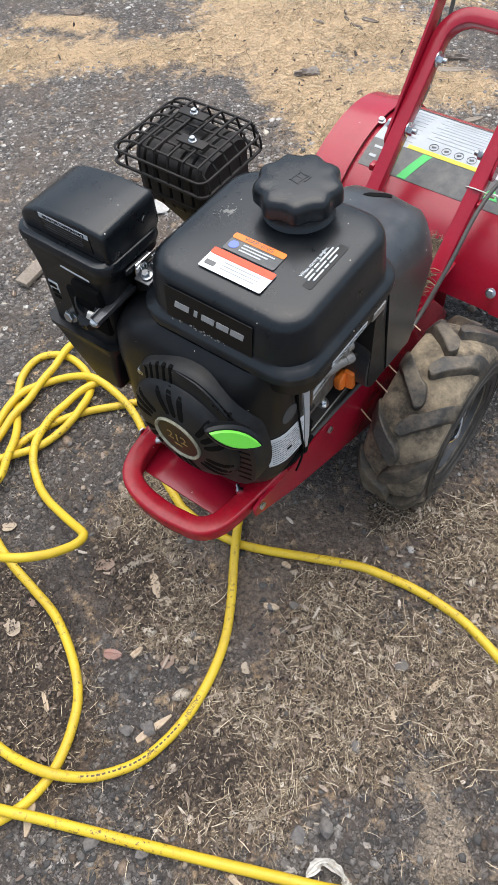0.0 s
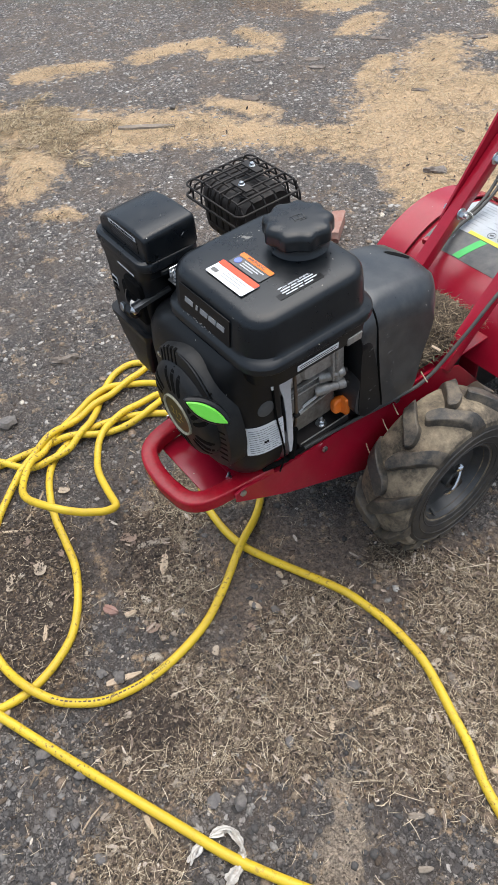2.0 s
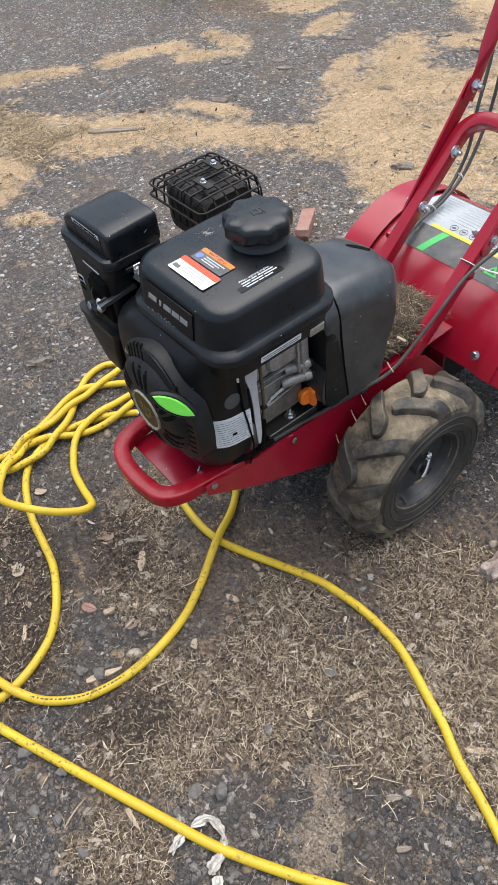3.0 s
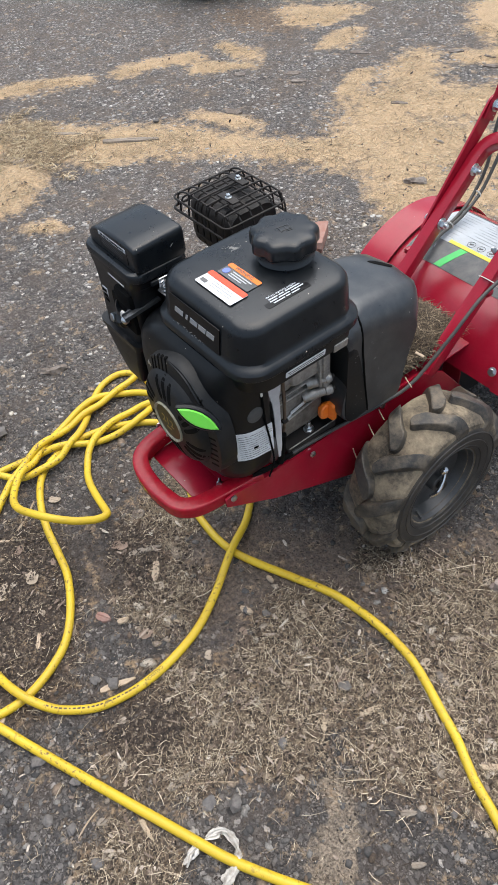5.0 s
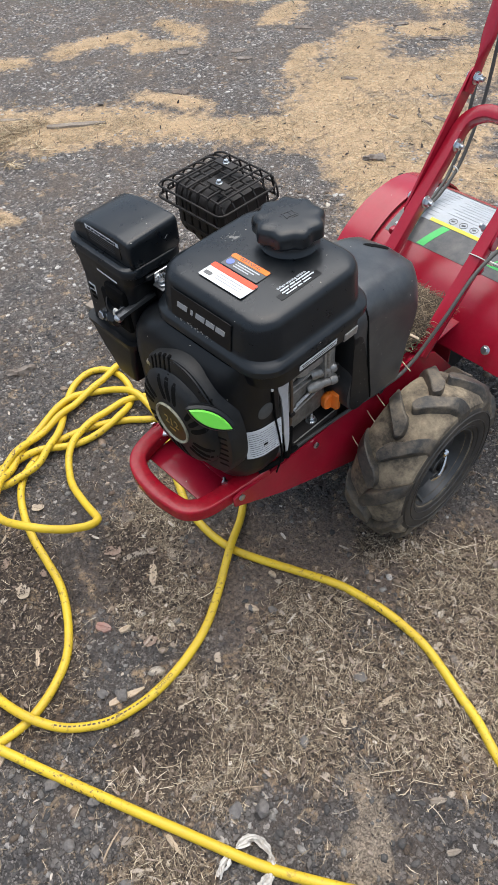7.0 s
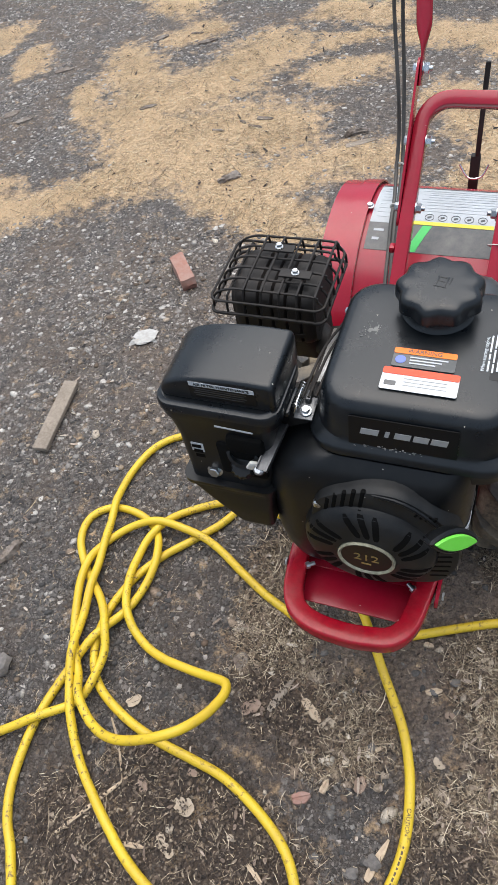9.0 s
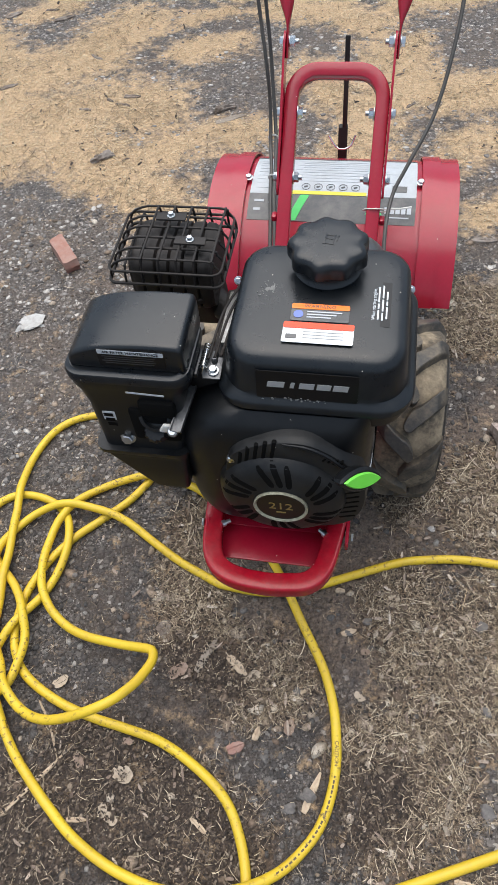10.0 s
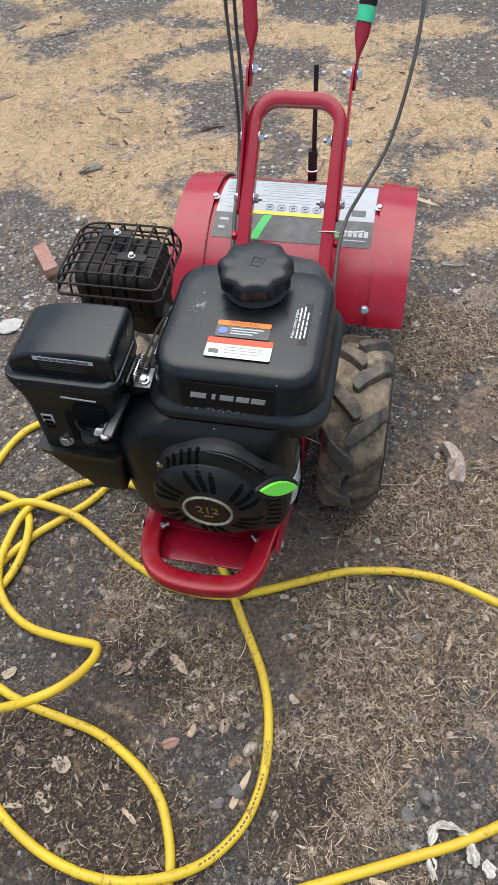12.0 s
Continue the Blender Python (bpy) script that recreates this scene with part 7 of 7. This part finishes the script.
def ribbons(name, centres, length, width, lift, mat, label, category, seed, curl=0.25, tilt=0.25, ground=True):
    """Many thin curled blades as one mesh."""
    r = np.random.RandomState(seed)
    n = len(centres)
    L = length[0] + (length[1] - length[0]) * r.rand(n) ** 2
    W = width * r.uniform(0.6, 1.4, n)
    a = r.uniform(0, 2 * np.pi, n)
    c = curl * r.uniform(-1, 1, n)
    e = tilt * r.uniform(-1, 1, n)
    verts = np.zeros((n, 8, 3))
    for k in range(4):
        t = k / 3 - 0.5
        ang = a + c * t * 2
        cx = centres[:, 0] + L * t * np.cos(a) - L * c * (t * t) * np.sin(a)
        cy = centres[:, 1] + L * t * np.sin(a) + L * c * (t * t) * np.cos(a)
        w = W * (1.0 if k in (1, 2) else 0.55) * 0.5
        g = ground_height(cx, cy) if ground else centres[:, 2]
        cz = g + (lift[0] + (lift[1] - lift[0]) * centres[:, 3]) + L * t * e * 0.4 + 0.0006
        if ground:
            cz = np.maximum(cz, g + 0.0004)
        for q, s in enumerate((-1, 1)):
            verts[:, 2 * k + q, 0] = cx - s * w * np.sin(ang)
            verts[:, 2 * k + q, 1] = cy + s * w * np.cos(ang)
            verts[:, 2 * k + q, 2] = cz + s * w * 0.5 * e
    faces = np.array([(0, 1, 3, 2), (2, 3, 5, 4), (4, 5, 7, 6)])
    f = (np.arange(n)[:, None, None] * 8 + faces[None]).reshape(-1, 4)
    return heap(name, verts.reshape(-1, 3), f, mat, label, category)


def heap(name, verts, faces, mat, label, category, parent=None):
    me = bpy.data.meshes.new(name)
    k = faces.shape[1]
    me.vertices.add(len(verts))
    me.vertices.foreach_set("co", verts.astype(np.float32).ravel())
    me.loops.add(faces.size)
    me.loops.foreach_set("vertex_index", faces.astype(np.int32).ravel())
    me.polygons.add(len(faces))
    me.polygons.foreach_set("loop_start", np.arange(0, faces.size, k, dtype=np.int32))
    me.update(calc_edges=True)
    me.validate()
    me.materials.append(mat)
    return tagged(new(name, me), label, category, kind="stuff")


def scatter(n, box, weight, seed):
    """Random places in a box (x0, x1, y0, y1), kept by a weight, with a random fourth number."""
    r = np.random.RandomState(seed)
    out = []
    got = 0
    while got < n:
        x, y = r.uniform(box[0], box[1], 4 * n), r.uniform(box[2], box[3], 4 * n)
        keep = r.rand(4 * n) < weight(x, y)
        p = np.stack([x, y, np.zeros_like(x), r.rand(4 * n)], 1)[keep]
        out.append(p)
        got += len(p)
    return np.concatenate(out)[:n]


def in_litter(x, y):
    m = line_mask(x, y, LITTER) + 0.13 * wave(x, y, 12, 14.0) + 0.20 * wave(x, y, 31, 45.0) + 0.10 * wave(x, y, 35, 130.0)
    return np.clip((m - 0.30) * 2.4, 0.03, 1)


def in_sawdust(x, y):
    m = drifts(x, y) + 0.13 * wave(x, y, 11, 14.0) + 0.12 * wave(x, y, 32, 40.0)
    return np.clip((m - 0.34) * 2.6, 0.004, 1)


def on_asphalt(x, y):
    return np.clip(1.0 - in_sawdust(x, y) * 1.1, 0.0, 1) * np.clip(0.35 + 0.5 * wave(x, y, 33, 7.0), 0.08, 1)


def bare_asphalt(x, y):
    return on_asphalt(x, y) * np.clip(1.15 - in_litter(x, y) * 1.3, 0.04, 1) * np.clip(1.2 - line_mask(x, y, WORN) * 1.4, 0.15, 1) * np.clip(1.0 - line_mask(x, y, BARKSOIL + EARTH), 0.3, 1)


def worn_asphalt(x, y):
    return on_asphalt(x, y) * np.clip(line_mask(x, y, WORN) * 1.6, 0.02, 1)


def straw_place(x, y):
    return in_litter(x, y) * np.clip(1.0 - 1.3 * line_mask(x, y, BARKSOIL), 0.12, 1)


def straw_in_drift(x, y):
    return in_sawdust(x, y) * np.clip(0.35 + 0.7 * wave(x, y, 38, 9.0), 0.06, 1)


NEAR = (-0.95, 0.80, -1.0, 0.75)
ribbons("dry_straw", scatter(62000, NEAR, straw_place, 21), (0.002, 0.017), 0.0008, (0.0, 0.008), STRAW, "dry straw and needles trodden into the ground", "straw", 22, 0.45, 0.4)
ribbons("fine_straw", scatter(5200, NEAR, straw_place, 62), (0.012, 0.034), 0.0007, (0.001, 0.010), STRAWLIGHT, "thin curled straws among the trodden litter", "straw", 65, 0.5)
ribbons("long_straw", scatter(420, NEAR, straw_place, 63), (0.024, 0.062), 0.0010, (0.001, 0.012), PALESTRAW, "long pale straws lying over the trodden litter", "straw", 64, 0.45)
ribbons("tyre_straw", scatter(26, (0.10, 0.30, -0.20, -0.02), in_litter, 91), (0.035, 0.100), 0.0013, (0.001, 0.006), PALESTRAW, "long dry stalks lying round the tyre", "straw", 92, 0.35, 0.06)
ribbons("straw_drift", scatter(9000, (-2.7, 0.6, -0.35, 2.2), straw_in_drift, 23), (0.008, 0.050), 0.0015, (0.0, 0.008), DRIFTSTRAW, "dry straw mixed into the sawdust", "straw", 24)
def in_clump(x, y):
    return np.clip(1.3 - np.hypot((x + 2.06) / 0.24, (y - 0.22) / 0.16) + 0.9 * wave(x, y, 37, 20.0), 0, 1)


ribbons("straw_clump", scatter(3600, (-2.5, -1.6, -0.1, 0.5), in_clump, 51), (0.015, 0.075), 0.0024, (0.0, 0.012), DRIFTSTRAW, "matted clump of dry straw on the sawdust", "straw", 52, 0.5, 0.5)
ribbons("sawdust_flakes", scatter(34000, (-2.7, 0.6, -0.35, 2.2), in_sawdust, 25), (0.0015, 0.007), 0.0024, (0.0, 0.003), SHAVING, "pale sawdust and wood shavings", "sawdust", 26, 0.6, 0.6)
ribbons("bark_crumbs", scatter(26000, NEAR, in_litter, 27), (0.0015, 0.009), 0.0028, (0.0, 0.005), CRUMB, "crumbs of bark and wood among the straw", "bark litter", 28, 0.6, 0.9)
ribbons("drift_crumbs", scatter(420, (-2.7, 0.6, -0.35, 2.2), in_sawdust, 29), (0.004, 0.026), 0.0055, (0.001, 0.006), CRUMB, "dark bark crumbs lying on the sawdust", "bark litter", 30, 0.6, 0.9)


def pebbles(name, places, size, label, seed, flat=0.55, mat=PEBBLE, sink=-0.12):
    """Small broken stones half sunk in the ground, as one mesh."""
    r = np.random.RandomState(seed)
    bm = bmesh.new()
    bmesh.ops.create_icosphere(bm, subdivisions=1, radius=1.0)
    base = np.array([v.co for v in bm.verts])
    tri = np.array([[v.index for v in f.verts] for f in bm.faces])
    bm.free()
    n = len(places)
    s = (size[0] + (size[1] - size[0]) * places[:, 3] ** 4)[:, None, None]
    shape = base[None] * r.uniform(0.7, 1.25, (n, len(base), 1))
    shape = shape * np.stack([r.uniform(0.8, 1.5, n), r.uniform(0.7, 1.1, n), np.full(n, flat) * r.uniform(0.7, 1.2, n)], 1)[:, None, :]
    a = r.uniform(0, 6.28, n)
    c, q = np.cos(a)[:, None], np.sin(a)[:, None]
    x = shape[:, :, 0] * c - shape[:, :, 1] * q
    y = shape[:, :, 0] * q + shape[:, :, 1] * c
    v = np.stack([x, y, shape[:, :, 2]], 2) * s
    g = ground_height(places[:, 0], places[:, 1])
    v += np.stack([places[:, 0], places[:, 1], g - s[:, 0, 0] * sink], 1)[:, None, :]
    f = (np.arange(n)[:, None, None] * len(base) + tri[None]).reshape(-1, 3)
    return heap(name, v.reshape(-1, 3), f, mat, label, "gravel")


pebbles("gravel", scatter(13000, NEAR, bare_asphalt, 41), (0.0008, 0.0080), "loose grit and pebbles on the asphalt", 42, 0.30, sink=0.02)
pebbles("far_gravel", scatter(40000, (-4.0, 0.7, -0.6, 2.9), worn_asphalt, 43), (0.0013, 0.0095), "grit and pebbles scattered over the yard", 44, 0.16, FARGRIT, 0.02)
ribbons("wood_shards", scatter(1300, NEAR, straw_place, 71), (0.006, 0.026), 0.0040, (0.001, 0.007), SHARD, "broken shards of bark and wood among the straw", "wood litter", 72, 0.25, 0.7)
pebbles("litter_chips", scatter(5200, NEAR, straw_place, 45), (0.0012, 0.0085), "small wood and stone chips among the straw", 46, 0.35, WOODBIT)
pebbles("bark_flakes", scatter(1700, NEAR, straw_place, 48), (0.003, 0.014), "thin flakes of bark and dry leaf among the straw", 49, 0.14, FLAKE)
pebbles("stray_flakes", scatter(330, NEAR, bare_asphalt, 57), (0.002, 0.010), "thin flakes of wood strewn over bare asphalt", 58, 0.16, FLAKE)
mound = lumpy((0.130, 0.165, 0.030), (CX + 0.004, 0.108, 0), (0, 0, 4), 61, 0.16, 5)
bmesh.ops.translate(mound, verts=mound.verts, vec=(0, 0, 0.3005 - min(v.co.z for v in mound.verts)))
single("soil_clump", mound, PACKED, "brown soil and dead grass packed on the red deck", "soil")
pile = np.stack([rng.uniform(-0.125, 0.040, 9000), rng.uniform(0.000, 0.195, 9000), np.zeros(9000), rng.rand(9000)], 1)
pile[:, 2] = 0.318 + 0.034 * rng.rand(9000) ** 0.6 * (0.35 + np.exp(-((pile[:, 1] - 0.11) / 0.07) ** 2 - ((pile[:, 0] + 0.03) / 0.06) ** 2)) + 0.006 * wave(pile[:, 0], pile[:, 1], 81, 40.0)
ribbons("dead_grass", pile, (0.010, 0.050), 0.0011, (0.0, 0.004), DEADGRASS, "matted dead grass heaped on the red deck", "dead grass", 47, 1.1, 0.8, False)
for i, (x, y, z, turn, size) in enumerate(((0.046, 0.066, 0.350, 20, 0.017), (0.030, 0.036, 0.352, 60, 0.020), (0.026, 0.022, 0.350, 40, 0.013))):
    chip = rbox((size, 0.0052, 0.0022), (0, 0, 0), 0.0006)
    chip.transform(pose(x, y, z, 8, 14, turn))
    single("wood_chip", chip, PALEWOOD, "pale wood chip lying on the dead grass", "wood chip", group="chips in the grass heap")
for i, (y, z) in enumerate(((-0.052, 0.300), (-0.075, 0.277), (-0.112, 0.240), (0.012, 0.335))):
    single("grass_stalk", rod([(0.056, y + 0.010, z - 0.006), (0.070, y, z + 0.001), (0.088, y - 0.010, z + 0.006)], 0.0011, 5, 0.008), PALEWOOD, "dry grass stalk caught between wheel and chassis", "grass stalk", group="stalks on the chassis")
